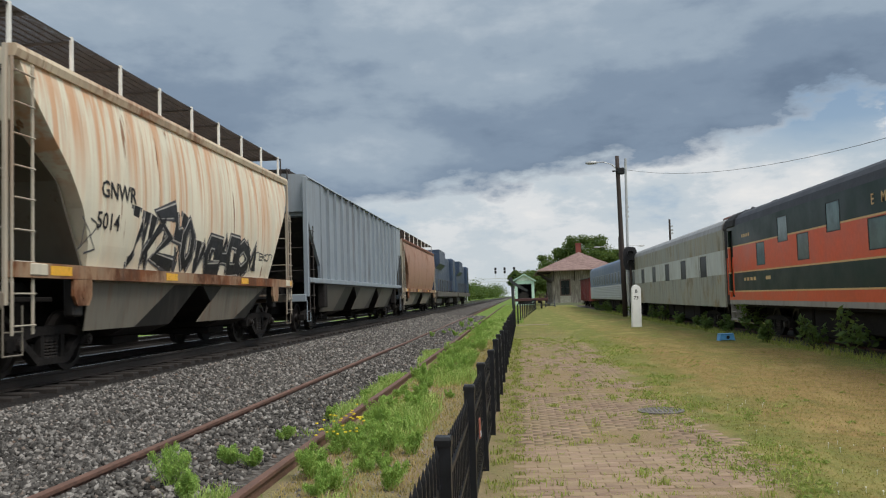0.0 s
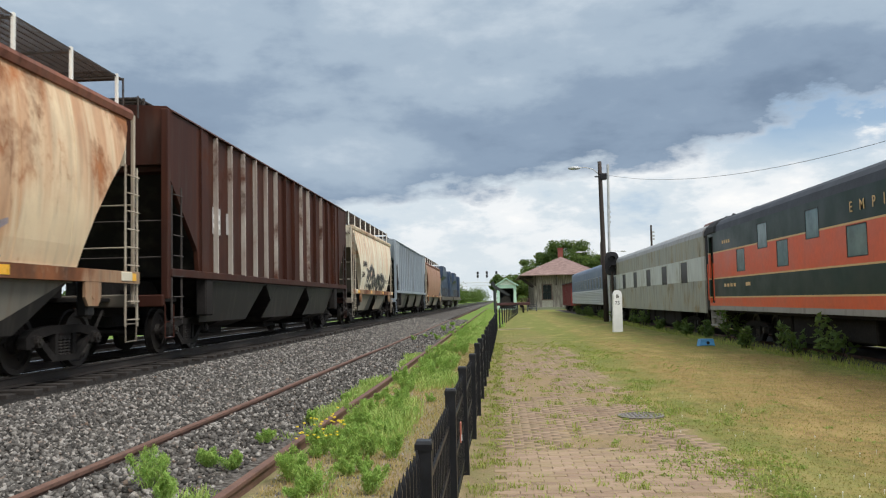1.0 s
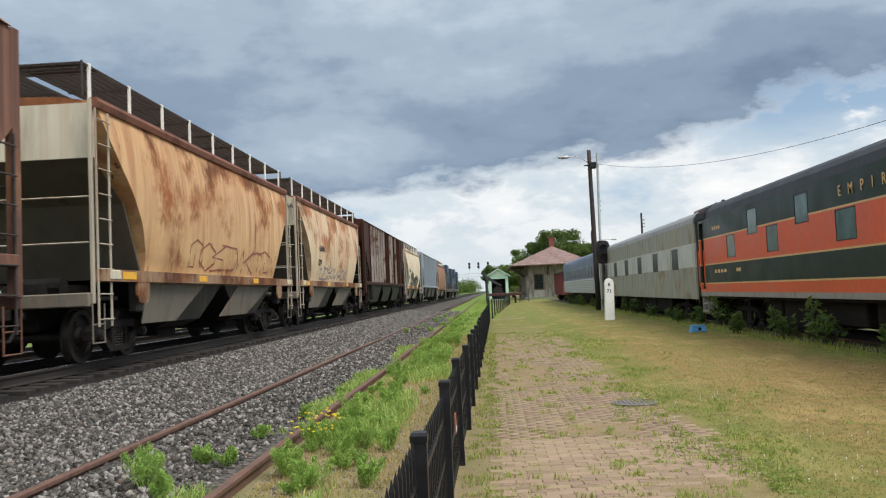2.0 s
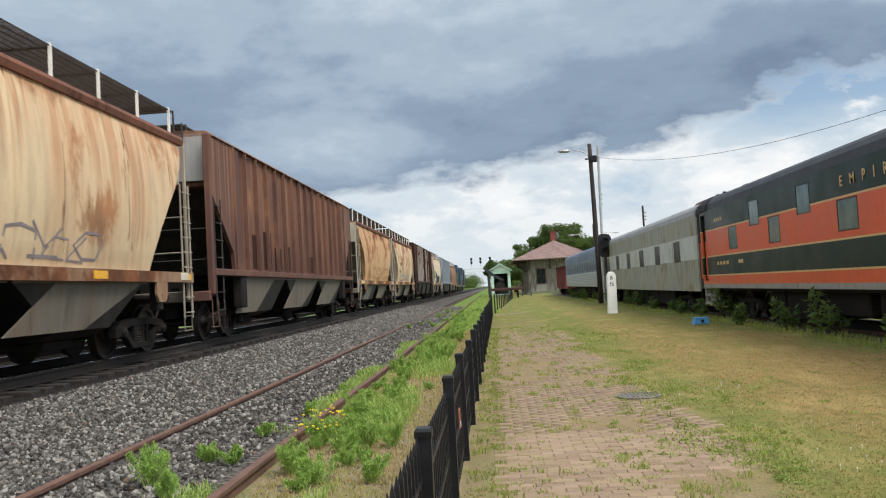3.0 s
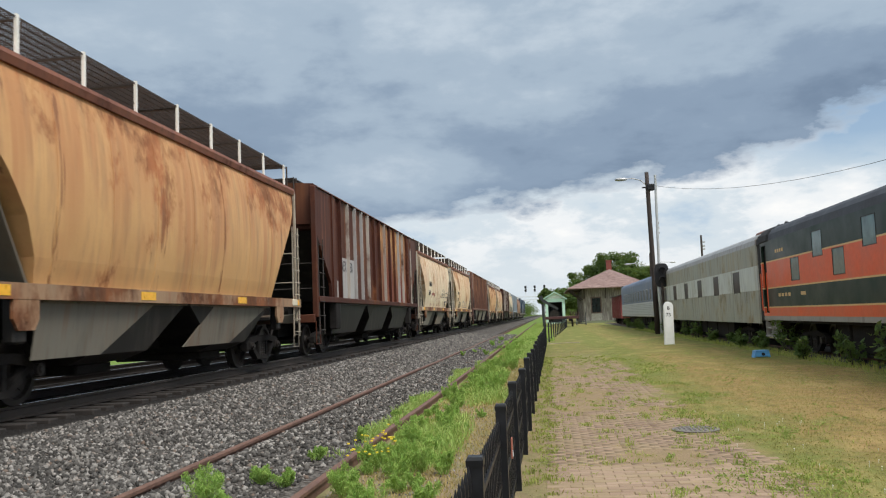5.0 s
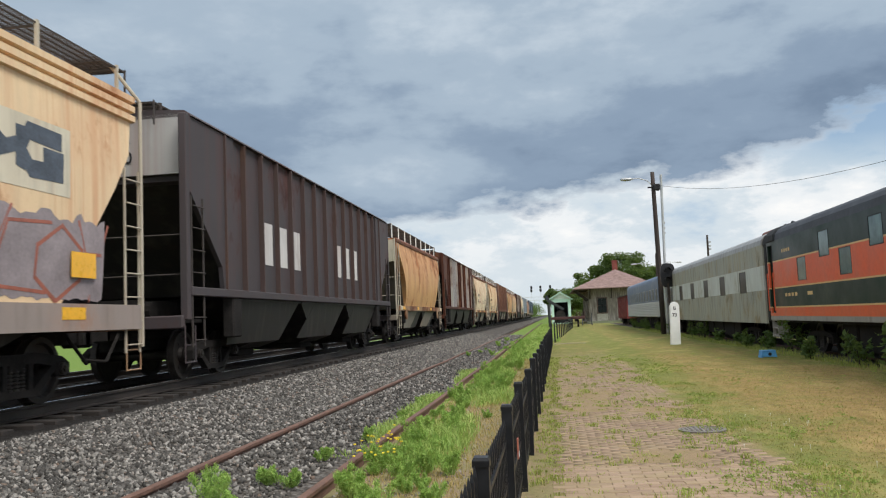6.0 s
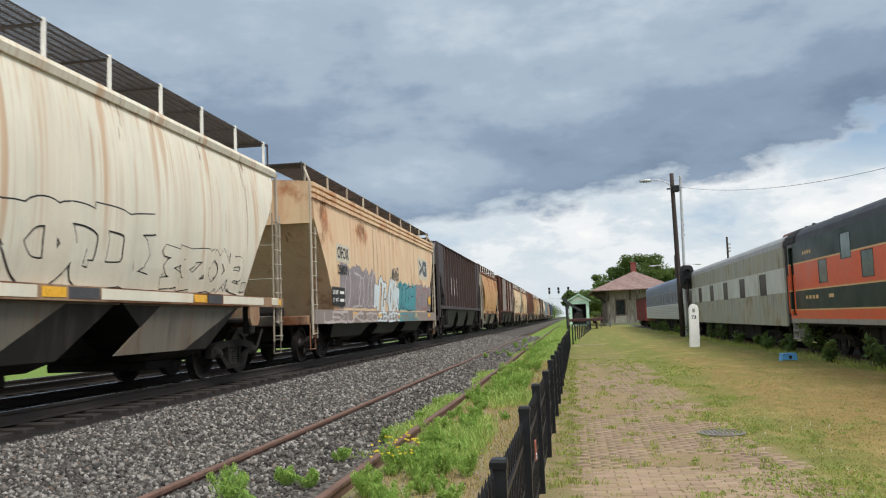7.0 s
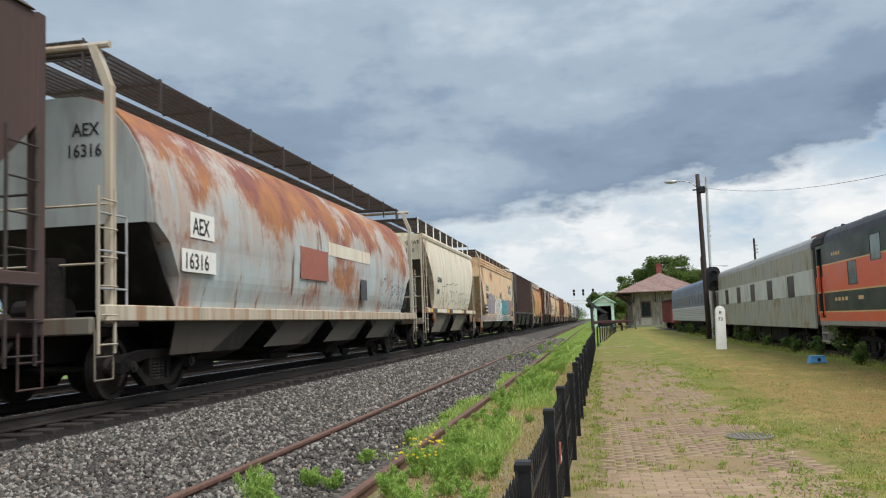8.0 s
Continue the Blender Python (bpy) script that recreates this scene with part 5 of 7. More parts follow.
def make_train():
    locomotive(114.5, "dark blue road diesel leading the train")
    locomotive(90.3, "dark blue road diesel with a lighter lower body")
    bowed_hopper(65.8, ORANGE_D, "dull orange-brown covered hopper with bowed sides", length=18.6)
    ribbed_hopper(45.6, GREYCAR, "pale grey ribbed covered hopper", 20.6, 16, chute_mat=CHUTE_M)
    c, b = bowed_hopper(23.4, CREAM, "cream covered hopper with rust streaks and dark graffiti", (("GNWR", -4.45, 2.64, 0.27), ("5014", -4.55, 2.15, 0.27)), chord=CHORD_C, end_text=("GNWR", "5014"))
    scribble(c, 1.5, -3.3, -0.75, 1.66, 2.75, SPRAY_D, 5, 0.125, seed=21, bulge=b, body=SPRAY_G, core=BLACK_P, line=0.05)
    scribble(c, 1.5, -0.45, 3.2, 1.66, 2.4, SPRAY_D, 6, 0.125, seed=22, bulge=b, body=SPRAY_G, core=BLACK_P, line=0.045)
    scribble(c, 1.5, 3.3, 4.6, 2.0, 2.2, SPRAY_D, 5, 0.03, seed=23, bulge=b)
    scribble(c, 1.5, -5.0, -4.5, 1.75, 2.3, SPRAY_D, 2, 0.03, seed=24, bulge=b)
    # some ribs are pale to paint in the highlights on their faces
    c = ribbed_hopper(8.0, BROWN, "dark red-brown ribbed covered hopper", 18.9, 16, rib_tip={k: RIBLIGHT for k in (1, 2, 3, 4, 5, 6, 9, 10, 12)})
    plates(c, 1.508, [(-6.75, -6.2, 2.55, 3.15), (-5.8, -5.3, 2.6, 3.1)], PATCHGREY, "mark_panel", "faded stencil panel")
    bars(c, 1.514, -6.7, -6.25, 2.65, 3.05)
    c, b = bowed_hopper(-12.0, CREAM_B, "cream covered hopper with heavy rust and grey graffiti", (("GNWR", -3.55, 2.66, 0.23), ("5379", -3.7, 2.14, 0.23)), end_text=("GNWR", "5379"))
    scribble(c, 1.5, -3.2, 2.6, 1.62, 2.2, SPRAY_V, 8, 0.09, seed=31, bulge=b)
    c, b = bowed_hopper(-26.4, TAN_R, "orange-tan covered hopper with rust bands and faint graffiti")
    scribble(c, 1.5, -2.5, 4.5, 1.65, 2.35, SPRAY_R, 9, 0.05, seed=32, bulge=b)
    c = ribbed_hopper(-42.0, BROWN_B, "faded brown ribbed covered hopper with patched sides", 18.9, 16, end_text=("AEX", "13486"), chute_mat=CHUTE)
    plates(c, 1.508, [(-6.0, -5.2, 1.75, 2.65), (-4.9, -4.1, 1.75, 2.8), (-3.75, -2.95, 1.75, 2.4), (-2.6, -1.85, 1.75, 2.5), (0.8, 1.6, 1.75, 2.3)], BROWN, "repair_patch", "dark brown repainted patch")
    c, b = bowed_hopper(-62.0, TAN, "tan covered hopper with brown rust streaks", (("GNWR", -4.2, 2.56, 0.23), ("5507", -4.2, 2.1, 0.23)), end_text=("GNWR", "5507"))
    lettering("KOSH", 0.46, facing(EAST, b(1.63) + 0.014, -3.2, 1.63) @ Matrix.Rotation(math.atan2(b(2.09) - b(1.63), 0.46), 4, "X"), SPRAY_D, c, label="dark sprayed tag KOSH", stretch=0.8)
    scribble(c, 1.5, -0.9, 2.5, 1.65, 2.2, SPRAY_V, 5, 0.045, seed=41, bulge=b)
    c, b = bowed_hopper(-77.2, CREAM_C, "cream covered hopper with rust streaks and black tags", (("GNWR", -3.6, 2.7, 0.26), ("5580", -3.75, 2.22, 0.26)), end_text=("GNWR", "5580"))
    scribble(c, 1.5, 1.8, 3.3, 2.15, 2.68, BLACK_P, 5, 0.045, seed=51, bulge=b)
    scribble(c, 1.5, -2.6, 1.5, 1.65, 2.5, SPRAY_R, 3, 0.12, seed=52, bulge=b)
    scribble(c, 1.5, 3.6, 5.2, 1.9, 2.6, SPRAY_D, 2, 0.05, seed=53, bulge=b)
    plates(c, 1.57, [(2.9, 3.25, 1.62, 1.95)], BLACK_P, "inspection_panel", "small black inspection panel")
    c = ribbed_hopper(-91.8, BROWN_C, "worn red-brown ribbed covered hopper with pale streaks", 18.1, 15, rib_tip={2: RIBLIGHT, 3: PATCHGREY, 4: PATCHGREY, 5: RIBLIGHT, 8: RIBLIGHT, 11: PATCHGREY, 12: RIBLIGHT, 14: RIBLIGHT})
    plates(c, 1.508, [(-6.05, -5.2, 1.68, 2.95), (-5.05, -4.2, 1.68, 2.95)], PATCHGREY, "repair_patch", "grey primer panel behind the mark")
    plates(c, 1.508, [(-6.85, -6.4, 1.68, 2.2)], PATCHGREY, "repair_patch", "grey primer patch")
    for k in range(7, 14):
        plates(c, 1.501, [(-7.25 + 1.036 * k + 0.03, -7.25 + 1.036 * (k + 1) - 0.03, 1.69, 4.70)], RUST_PANEL, "side_panel", "side panel streaked with orange and tan rust")
    lettering("AEX", 0.34, facing(EAST, 1.514, -5.95, 2.53), BLACK_P, c, label="black reporting mark AEX", stretch=0.7)
    lettering("358", 0.34, facing(EAST, 1.514, -4.98, 2.53), BLACK_P, c, label="black number 358", stretch=0.75)
    plates(c, 1.52, [(-7.22, -7.15, 1.68, 2.9)], YELLOW_R, "reflector", "narrow yellow reflector strip")
    bowed_hopper(-111.3, ORANGE, "orange-tan covered hopper with rust all over")
    c = ribbed_hopper(-126.7, BLACKISH, "blackened ribbed covered hopper with pale patches", 18.4, 15, end_text=("AEX", "5310"), rib_tip={k: DULL for k in range(15)})
    plates(c, 1.508, [(-5.2 + 1.057 * k, -4.45 + 1.057 * k, 2.3, 3.25) for k in range(3)] + [(1.1 + 1.057 * k, 1.85 + 1.057 * k, 2.3, 3.25) for k in range(3)], PATCH_W, "repair_patch", "pale primer patch")
    buff_hopper(-146.7)
    c, b = bowed_hopper(-167.5, PALE, "off-white covered hopper with black outline graffiti", (("GNWR", -4.3, 2.62, 0.22), ("5100", -4.4, 2.14, 0.22)), chord=PALE, end_text=("GNWR", "5100"))
    plates(c, 1.553, [(-5.2, -4.4, 1.39, 1.54), (-1.45, -0.75, 1.39, 1.54), (2.7, 3.3, 1.39, 1.54)], SPRAY_D, "sill_panel", "dark panel on the side sill")
    plates(c, 1.553, [(-4.35, -2.1, 1.39, 1.54), (-0.7, 2.1, 1.39, 1.54), (3.35, 5.4, 1.39, 1.54)], PALE, "sill_panel", "off-white panel on the side sill")
    bubble = dict(bulge=b, body=PALE, sharp=False)
    scribble(c, 1.5, -3.2, 0.7, 1.64, 2.62, BLACK_P, 5, 0.13, seed=61, line=0.022, **bubble)
    scribble(c, 1.5, 1.1, 4.3, 1.68, 2.35, BLACK_P, 6, 0.09, seed=62, line=0.016, **bubble)
    scribble(c, 1.5, 1.1, 4.6, 1.62, 1.9, SPRAY_D, 7, 0.022, seed=64, bulge=b)
    tube_hopper(-182.5)
    ribbed_hopper(-203.2, DULL, "dull brown covered hopper closing the view", 18.9, 0)


def bars(car, x, y0, y1, z0, z1, rows=2, mat=None):
    """Rows of short bars where the stencilling cannot be read."""
    for r in range(rows):
        for k in range(3):
            y = y0 + (y1 - y0) * (k + 0.1) / 3
            z = z0 + (z1 - z0) * (r + 0.15) / rows
            plates(car, x, [(y, y + (y1 - y0) / 4.2, z, z + (z1 - z0) / rows * 0.6)], mat or WHITE_P, "stencil_bar", "unreadable stencilled line")


# worn rib paint, made pale for the highlights along the ribs
RIBLIGHT = weathered("worn_highlit_rib_paint", (0.47, 0.43, 0.38), (0.13, 0.05, 0.03), 0.9, 0.85, 0.2, 4.4)
PATCH_W = weathered("whitish_primer", (0.60, 0.58, 0.56), (0.25, 0.16, 0.13), 0.5, 0.25, 0.2, 12.8)
PATCHGREY = weathered("grey_primer", (0.40, 0.39, 0.38), (0.22, 0.10, 0.07), 0.6, 0.25, 0.2, 8.8)
make_train()

# ---- passenger cars on the museum track ----
MUSEUM_X = 8.5
PAX_RED = plain("orange_red_enamel", (0.72, 0.125, 0.045), 0.42, 0, 0.12, 1.2, 0.08)
PAX_GREEN = plain("dark_green_enamel", (0.018, 0.038, 0.029), 0.42, 0, 0.25, 1.2, 0.08, spec=0.28)
PAX_CREAM = plain("cream_stripe_paint", (0.70, 0.48, 0.22), 0.5, 0, 0.1, 3)
PAX_ROOF = plain("black_roof_paint", (0.050, 0.052, 0.060), 0.55, 0, 0.3, 1.5, 0.2, spec=0.3)
PAX_SILL = weathered("greyed_sill_paint", (0.34, 0.33, 0.31), (0.2, 0.15, 0.11), 0.4, 0.3, 0.4, 5.5)
PAX_GREY = weathered("greying_olive_paint", (0.37, 0.385, 0.335), (0.34, 0.27, 0.15), 0.9, 0.60, 0.6, 3.7, rust2=(0.19, 0.175, 0.125))
PAX_PANEL = weathered("pale_grey_green_paint", (0.60, 0.64, 0.61), (0.36, 0.33, 0.24), 0.7, 0.35, 0.3, 2.7)
PAX_GREYROOF = weathered("pale_roof_paint", (0.40, 0.41, 0.42), (0.22, 0.18, 0.15), 0.5, 0.25, 0.4, 1.7)
STEEL = plain("fluted_stainless_steel", (0.62, 0.64, 0.66), 0.42, 0.55, 0.15, 2.0)
STEEL_ROOF = plain("blue_grey_steel_roof", (0.15, 0.20, 0.29), 0.5, 0.3, 0.15, 1.0)
RUBBER = plain("black_diaphragm_rubber", (0.02, 0.02, 0.022), 0.8, 0, 0.3, 5)


def panelled(bm, x0, x1, y0, y1, z0, z1, holes):
    """A wall plate of thickness x0..x1 with rectangular openings (ya, yb, za, zb)."""
    hs = [h for h in holes if h[1] > y0 and h[0] < y1 and h[3] > z0 and h[2] < z1]
    ys = sorted({y0, y1} | {min(max(v, y0), y1) for h in hs for v in h[:2]})
    zs = sorted({z0, z1} | {min(max(v, z0), z1) for h in hs for v in h[2:]})
    for a, b in zip(ys, ys[1:]):
        for c, d in zip(zs, zs[1:]):
            m, n = (a + b) / 2, (c + d) / 2
            if not any(h[0] < m < h[1] and h[2] < n < h[3] for h in hs):
                box(bm, x0, x1, a, b, c, d)
    bmesh.ops.remove_doubles(bm, verts=bm.verts, dist=0.0005)


def roof_outline(top, eave, half=1.5):
    pts = []
    for k in range(13):
        a = math.pi * k / 12
        c, s = math.cos(a), math.sin(a)
        pts.append((half * math.copysign(abs(c) ** 0.62, c), eave + (top - eave) * abs(s) ** 0.8))
    return pts


def passenger_car(y_far, length, label, bands, windows, roof_mat, top=4.02, eave=3.42, frame_mat=None, door=True, pane=None):
    """bands: (z0, z1, material, name); windows: (ya, yb, za, zb) in world y. The near side faces -x."""
    yc = y_far - length / 2
    car = thing("passenger_car", pose(MUSEUM_X, yc, 0), label, "railway carriage", "carriages on the museum track")
    h = length / 2
    holes = [(a - yc, b - yc, c, d) for a, b, c, d in windows]
    opening = [(h - 0.68, h - 0.12, 1.22, 3.38)] if door else []
    for side in (-1, 1):
        for z0, z1, mat, nm in bands:
            bm = B()
            x0, x1 = sorted((side * 1.5, side * 1.44))
            if z1 - z0 < 0.06:
                x0, x1 = sorted((side * 1.504, side * 1.44))
            panelled(bm, x0, x1, -h, h, z0, z1, holes + opening)
            part(nm, bm, mat, car)
    for a, b, c, d in holes:
        bm = B()
        box(bm, -1.496, -1.478, a, b, c, d)
        w = part("window", bm, pane or GLASS_G, car, "dusty window pane")
        bm = B()
        for y0, y1, z0, z1 in ((a - 0.018, b + 0.018, d, d + 0.018), (a - 0.018, b + 0.018, c - 0.018, c), (a - 0.018, a, c, d), (b, b + 0.018, c, d)):
            box(bm, -1.505, -1.44, y0, y1, z0, z1)
        part("window_frame", bm, frame_mat or BLACK_P, w, "dark window surround")
    bm = B()
    o = roof_outline(top, eave)
    loft(bm, [[(x, y, z) for x, z in o] + [(-1.4, y, eave - 0.04), (1.4, y, eave - 0.04)] for y in (-h, h)])
    rf = part("roof", bm, roof_mat, car, "rounded roof", smooth=False)
    for k in range(7):
        bm = B()
        y = -h + 2.2 + (length - 4.4) * k / 6
        box(bm, -0.35, 0.35, y - 0.3, y + 0.3, top - 0.03, top + 0.09, 0.03)
        part("roof_vent", bm, roof_mat, rf)
    for s in (-1, 1):
        bm = B()
        box(bm, -1.44, 1.44, min(s * h, s * (h - 0.06)), max(s * h, s * (h - 0.06)), 1.0, eave)
        part("end_wall", bm, bands[-1][2], car)
        bm = B()
        for x in (-1.28, -0.62, 0.62, 1.28):
            box(bm, x - 0.17, x + 0.17, min(s * h, s * (h + 0.29)), max(s * h, s * (h + 0.29)), 0.95, 3.65, 0.04)
        box(bm, -1.4, 1.4, min(s * h, s * (h + 0.29)), max(s * h, s * (h + 0.29)), 3.4, 3.8, 0.04)
        loft(bm, [[(x * 0.985, y, z - 0.02) for x, z in o] + [(-1.38, y, 3.3), (1.38, y, 3.3)] for y in (s * h, s * (h + 0.29))])
        part("diaphragm", bm, RUBBER, car, "black folded gangway bellows")
        coupler(car, s * h, s * 0.35)
    bm = B()
    box(bm, -1.42, 1.42, -h + 0.1, h - 0.1, 0.93, 1.06)
    part("floor", bm, GRIME, car)
    # sill box made extra deep to block the bright ground seen beneath
    bm = B()
    box(bm, -0.45, 0.45, -h + 0.4, h - 0.4, 0.30, 0.93, 0.03)
    part("centre_sill", bm, GRIME, car, "black centre sill, deepened to fill the dark underside")
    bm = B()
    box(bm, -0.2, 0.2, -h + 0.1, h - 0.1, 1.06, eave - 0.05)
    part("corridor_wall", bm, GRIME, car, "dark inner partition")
    rng = random.Random(int(length * 100 + y_far))
    y = -h + 5.2
    while y < h - 6.5:
        w = rng.uniform(0.9, 2.4)
        bm = B()
        box(bm, -1.25, 1.25, y, y + w, rng.uniform(0.24, 0.45), 0.93, 0.03)
        part("underfloor_box", bm, GRIME, car, "grimy equipment box")
        y += w + rng.uniform(0.05, 0.5)
    if door:
        # black sheet just inside the opening stands in for the doorway's shade
        bm = B()
        box(bm, -1.40, -1.36, h - 0.68, h - 0.12, 1.22, 3.38)
        part("vestibule_door", bm, RUBBER, car, "black sheet for the shaded vestibule doorway")
        bm = B()
        for k in range(3):
            box(bm, -1.48 - 0.02 * k, -1.18, h - 0.72, h - 0.1, 0.98 - 0.25 * k, 1.02 - 0.25 * k)
        for yy in (h - 0.75, h - 0.08):
            box(bm, -1.49, -1.2, yy - 0.02, yy + 0.02, 0.45, 1.25)
        part("entry_steps", bm, PAX_SILL, car, "grey folding entry steps")
        for yy in (h - 0.76, h - 0.06):
            bm = B()
            tube(bm, (-1.54, yy, 1.3), (-1.54, yy, 2.5), 0.018, 6)
            part("grab_rail", bm, PAX_RED, car, "red grab rail")
    for q in (-1, 1):
        truck(car, q * (h - 3.6), False)
    return car


def make_carriages():
    far = 28.55
    bands = [(1.0, 1.13, PAX_SILL, "sill"), (1.13, 1.385, PAX_RED, "lower_red_band"), (1.385, 1.425, PAX_CREAM, "stripe"),
             (1.425, 1.985, PAX_GREEN, "lower_green_band"), (1.985, 2.025, PAX_CREAM, "stripe"), (2.025, 2.82, PAX_RED, "window_band"),
             (2.82, 2.86, PAX_CREAM, "stripe"), (2.86, 3.50, PAX_GREEN, "letterboard")]
    win = [(24.43, 25.21, 2.16, 2.78), (22.36, 23.15, 2.70, 3.34), (20.82, 21.62, 2.16, 2.78), (18.80, 19.58, 2.70, 3.33), (16.43, 17.35, 2.18, 2.78)]
    win += [(14.0 - 2.6 * k, 15.0 - 2.6 * k, 2.18, 2.72) for k in range(4)]
    c = passenger_car(far, 25.6, "orange-red and dark green sleeping car with cream stripes", bands, win, PAX_ROOF, 4.06, 3.50)
    yc = far - 12.8
    lettering("EMPIR", 0.22, facing(WEST, -1.512, 17.14 - yc, 3.05), PAX_CREAM, c, label="cream lettering EMPIR", spacing=3.1)
    for k, y in enumerate((26.55, 26.2, 25.85, 25.5)):
        plates_w(c, -1.504, [(y - yc - 0.10, y - yc + 0.12, 1.72, 1.82)], PAX_CREAM)
    plates_w(c, -1.504, [(24.2 - yc - 0.25, 24.2 - yc + 0.2, 1.72, 1.82)], PAX_CREAM)
    plates_w(c, -1.504, [(26.75 - yc - 0.14 - 0.24 * k, 26.75 - yc - 0.24 * k, 3.06, 3.16) for k in range(4)], PAX_CREAM)
    # black hood and hoses over the gangway end
    bm = B()
    o = roof_outline(4.06, 3.5)
    loft(bm, [[(x * k, y, 3.5 + (z - 3.5) * k) for x, z in o] + [(-1.4, y, 3.45), (1.4, y, 3.45)] for y, k in ((11.75, 1.004), (11.85, 1.035), (12.75, 1.035), (12.85, 1.0))])
    part("roof_hood", bm, RUBBER, c, "black tarred hood at the roof end")
    bm = B()
    for k in range(6):
        y = 11.0 + 0.3 * k
        tube(bm, (-1.0 - 0.03 * (k % 2), y, 3.93 + 0.07 * math.sin(k * 1.9)), (-1.0 - 0.03 * ((k + 1) % 2), y + 0.3, 3.93 + 0.07 * math.sin(k * 1.9 + 1.9)), 0.05, 8)
    part("roof_hose", bm, RUBBER, c, "sagging black hose on the roof end")
    # scoop vents and a grab iron at the roof end
    for y, z in ((26.9, 3.92), (24.3, 3.9)):
        bm = B()
        box(bm, -0.95, -0.35, y - yc - 0.45, y - yc + 0.25, z - 0.12, z + 0.06, 0.06)
        part("roof_scoop", bm, PAX_ROOF, c, "black roof ventilator")
    bm = B()
    for y in (-0.25, 0.25):
        tube(bm, (-0.8, 25.6 - yc + y, 3.8), (-0.8, 25.6 - yc + y, 4.06), 0.015, 6)
    tube(bm, (-0.8, 25.35 - yc, 4.06), (-0.8, 25.85 - yc, 4.06), 0.015, 6)
    part("roof_grab_iron", bm, BLACK_P, c)

    far = 54.75
    win = [(31.77 + 3.8 * k, 32.83 + 3.8 * k, 1.95, 2.72) for k in range(6)]
    bands = [(0.88, 1.98, PAX_GREY, "lower_side"), (1.98, 2.80, PAX_PANEL, "window_band"), (2.80, 3.5, PAX_GREY, "letterboard")]
    c = passenger_car(far, 25.6, "faded grey-green sleeping car with pale window panels", bands, win, PAX_GREYROOF, 4.0, 3.5, PAX_GREY, door=False, pane=GLASS)
    for k in range(9):
        bm = B()
        y = -11.9 + 3.0 * k
        box(bm, -1.507, -1.499, y - 0.03, y + 0.03, 0.9, 1.96)
        part("seam_strip", bm, PAX_GREY, c)
    bm = B()
    box(bm, -0.6, 0.6, -11.8, -9.2, 3.9, 4.18, 0.06)
    part("roof_housing", bm, RUSTY, c, "brown roof housing")

    far = 80.9
    win = [(y, y + 0.95, 2.15, 2.9) for y in [56.2 + 1.9 * k for k in range(12)]]
    bands = [(1.0, 2.05, STEEL, "lower_side"), (2.05, 2.98, STEEL_ROOF, "window_band"), (2.98, 3.42, STEEL_ROOF, "letterboard")]
    c = passenger_car(far, 25.6, "stainless steel coach with fluted lower sides", bands, win, STEEL_ROOF, 3.92, 3.42, STEEL, door=False, pane=GLASS)
    for k in range(8):
        bm = B()
        z = 1.06 + 0.125 * k
        extrude_y(bm, [(-1.50, z - 0.04), (-1.535, z - 0.02), (-1.535, z + 0.02), (-1.50, z + 0.04)], -12.7, 12.7)
        part("flute", bm, STEEL, c)


def plates_w(car, x, items, mat, name="stencil_bar", label="unreadable cream lettering"):
    for y0, y1, z0, z1 in items:
        bm = B()
        box(bm, x - 0.004, x, y0, y1, z0, z1)
        part(name, bm, mat, car, label)


make_carriages()


def museum_bed():
    bm = B()
    loft(bm, [[(x, y, z) for x, z in ((6.9, -0.06), (7.2, 0.03), (9.8, 0.03), (10.2, -0.06))] for y in (-2, 20, 45, 75, 110)], close=False, caps=False)
    tagged(part("track_bed", bm, plain("dark_cinder", (0.045, 0.04, 0.034), 0.95, 0, 0.5, 6, 0.8), None), "dark cinders under the parked carriages", "track bed", kind="structure")


museum_bed()
make_track("museum_track", MUSEUM_X, 0.09, RAIL_RUST, TIE_OLD, -2, 110, (90, 0.0, 0.6), "old track under the parked carriages")


def red_wagon():
    w = thing("caboose", pose(8.55, 90.0, 0), "low dull red wooden wagon behind the steel coach", "railway wagon")
    m = plain("barn_red_paint", (0.17, 0.028, 0.025), 0.7, 0, 0.25, 2)
    bm = B()
    box(bm, -1.4, 1.4, -5.5, 5.5, 0.75, 3.05, 0.03)
    part("body", bm, m, w)
    for k in range(18):
        bm = B()
        box(bm, -1.42, -1.40, -5.4 + 0.6 * k, -5.36 + 0.6 * k, 0.8, 3.0)
        part("batten", bm, m, w)
    bm = B()
    loft(bm, [[(x, y, z) for x, z in ((-1.6, 3.03), (0, 3.3), (1.6, 3.03), (1.6, 2.97), (0, 3.22), (-1.6, 2.97))] for y in (-5.8, 5.8)])
    part("roof", bm, PAX_ROOF, w)
    for q in (-1, 1):
        truck(w, q * 3.6, False)


red_wagon()

# ---- fence along the walk ----
def fence_x(y):
    return -0.337 + 0.0055 * (y - 3.57)


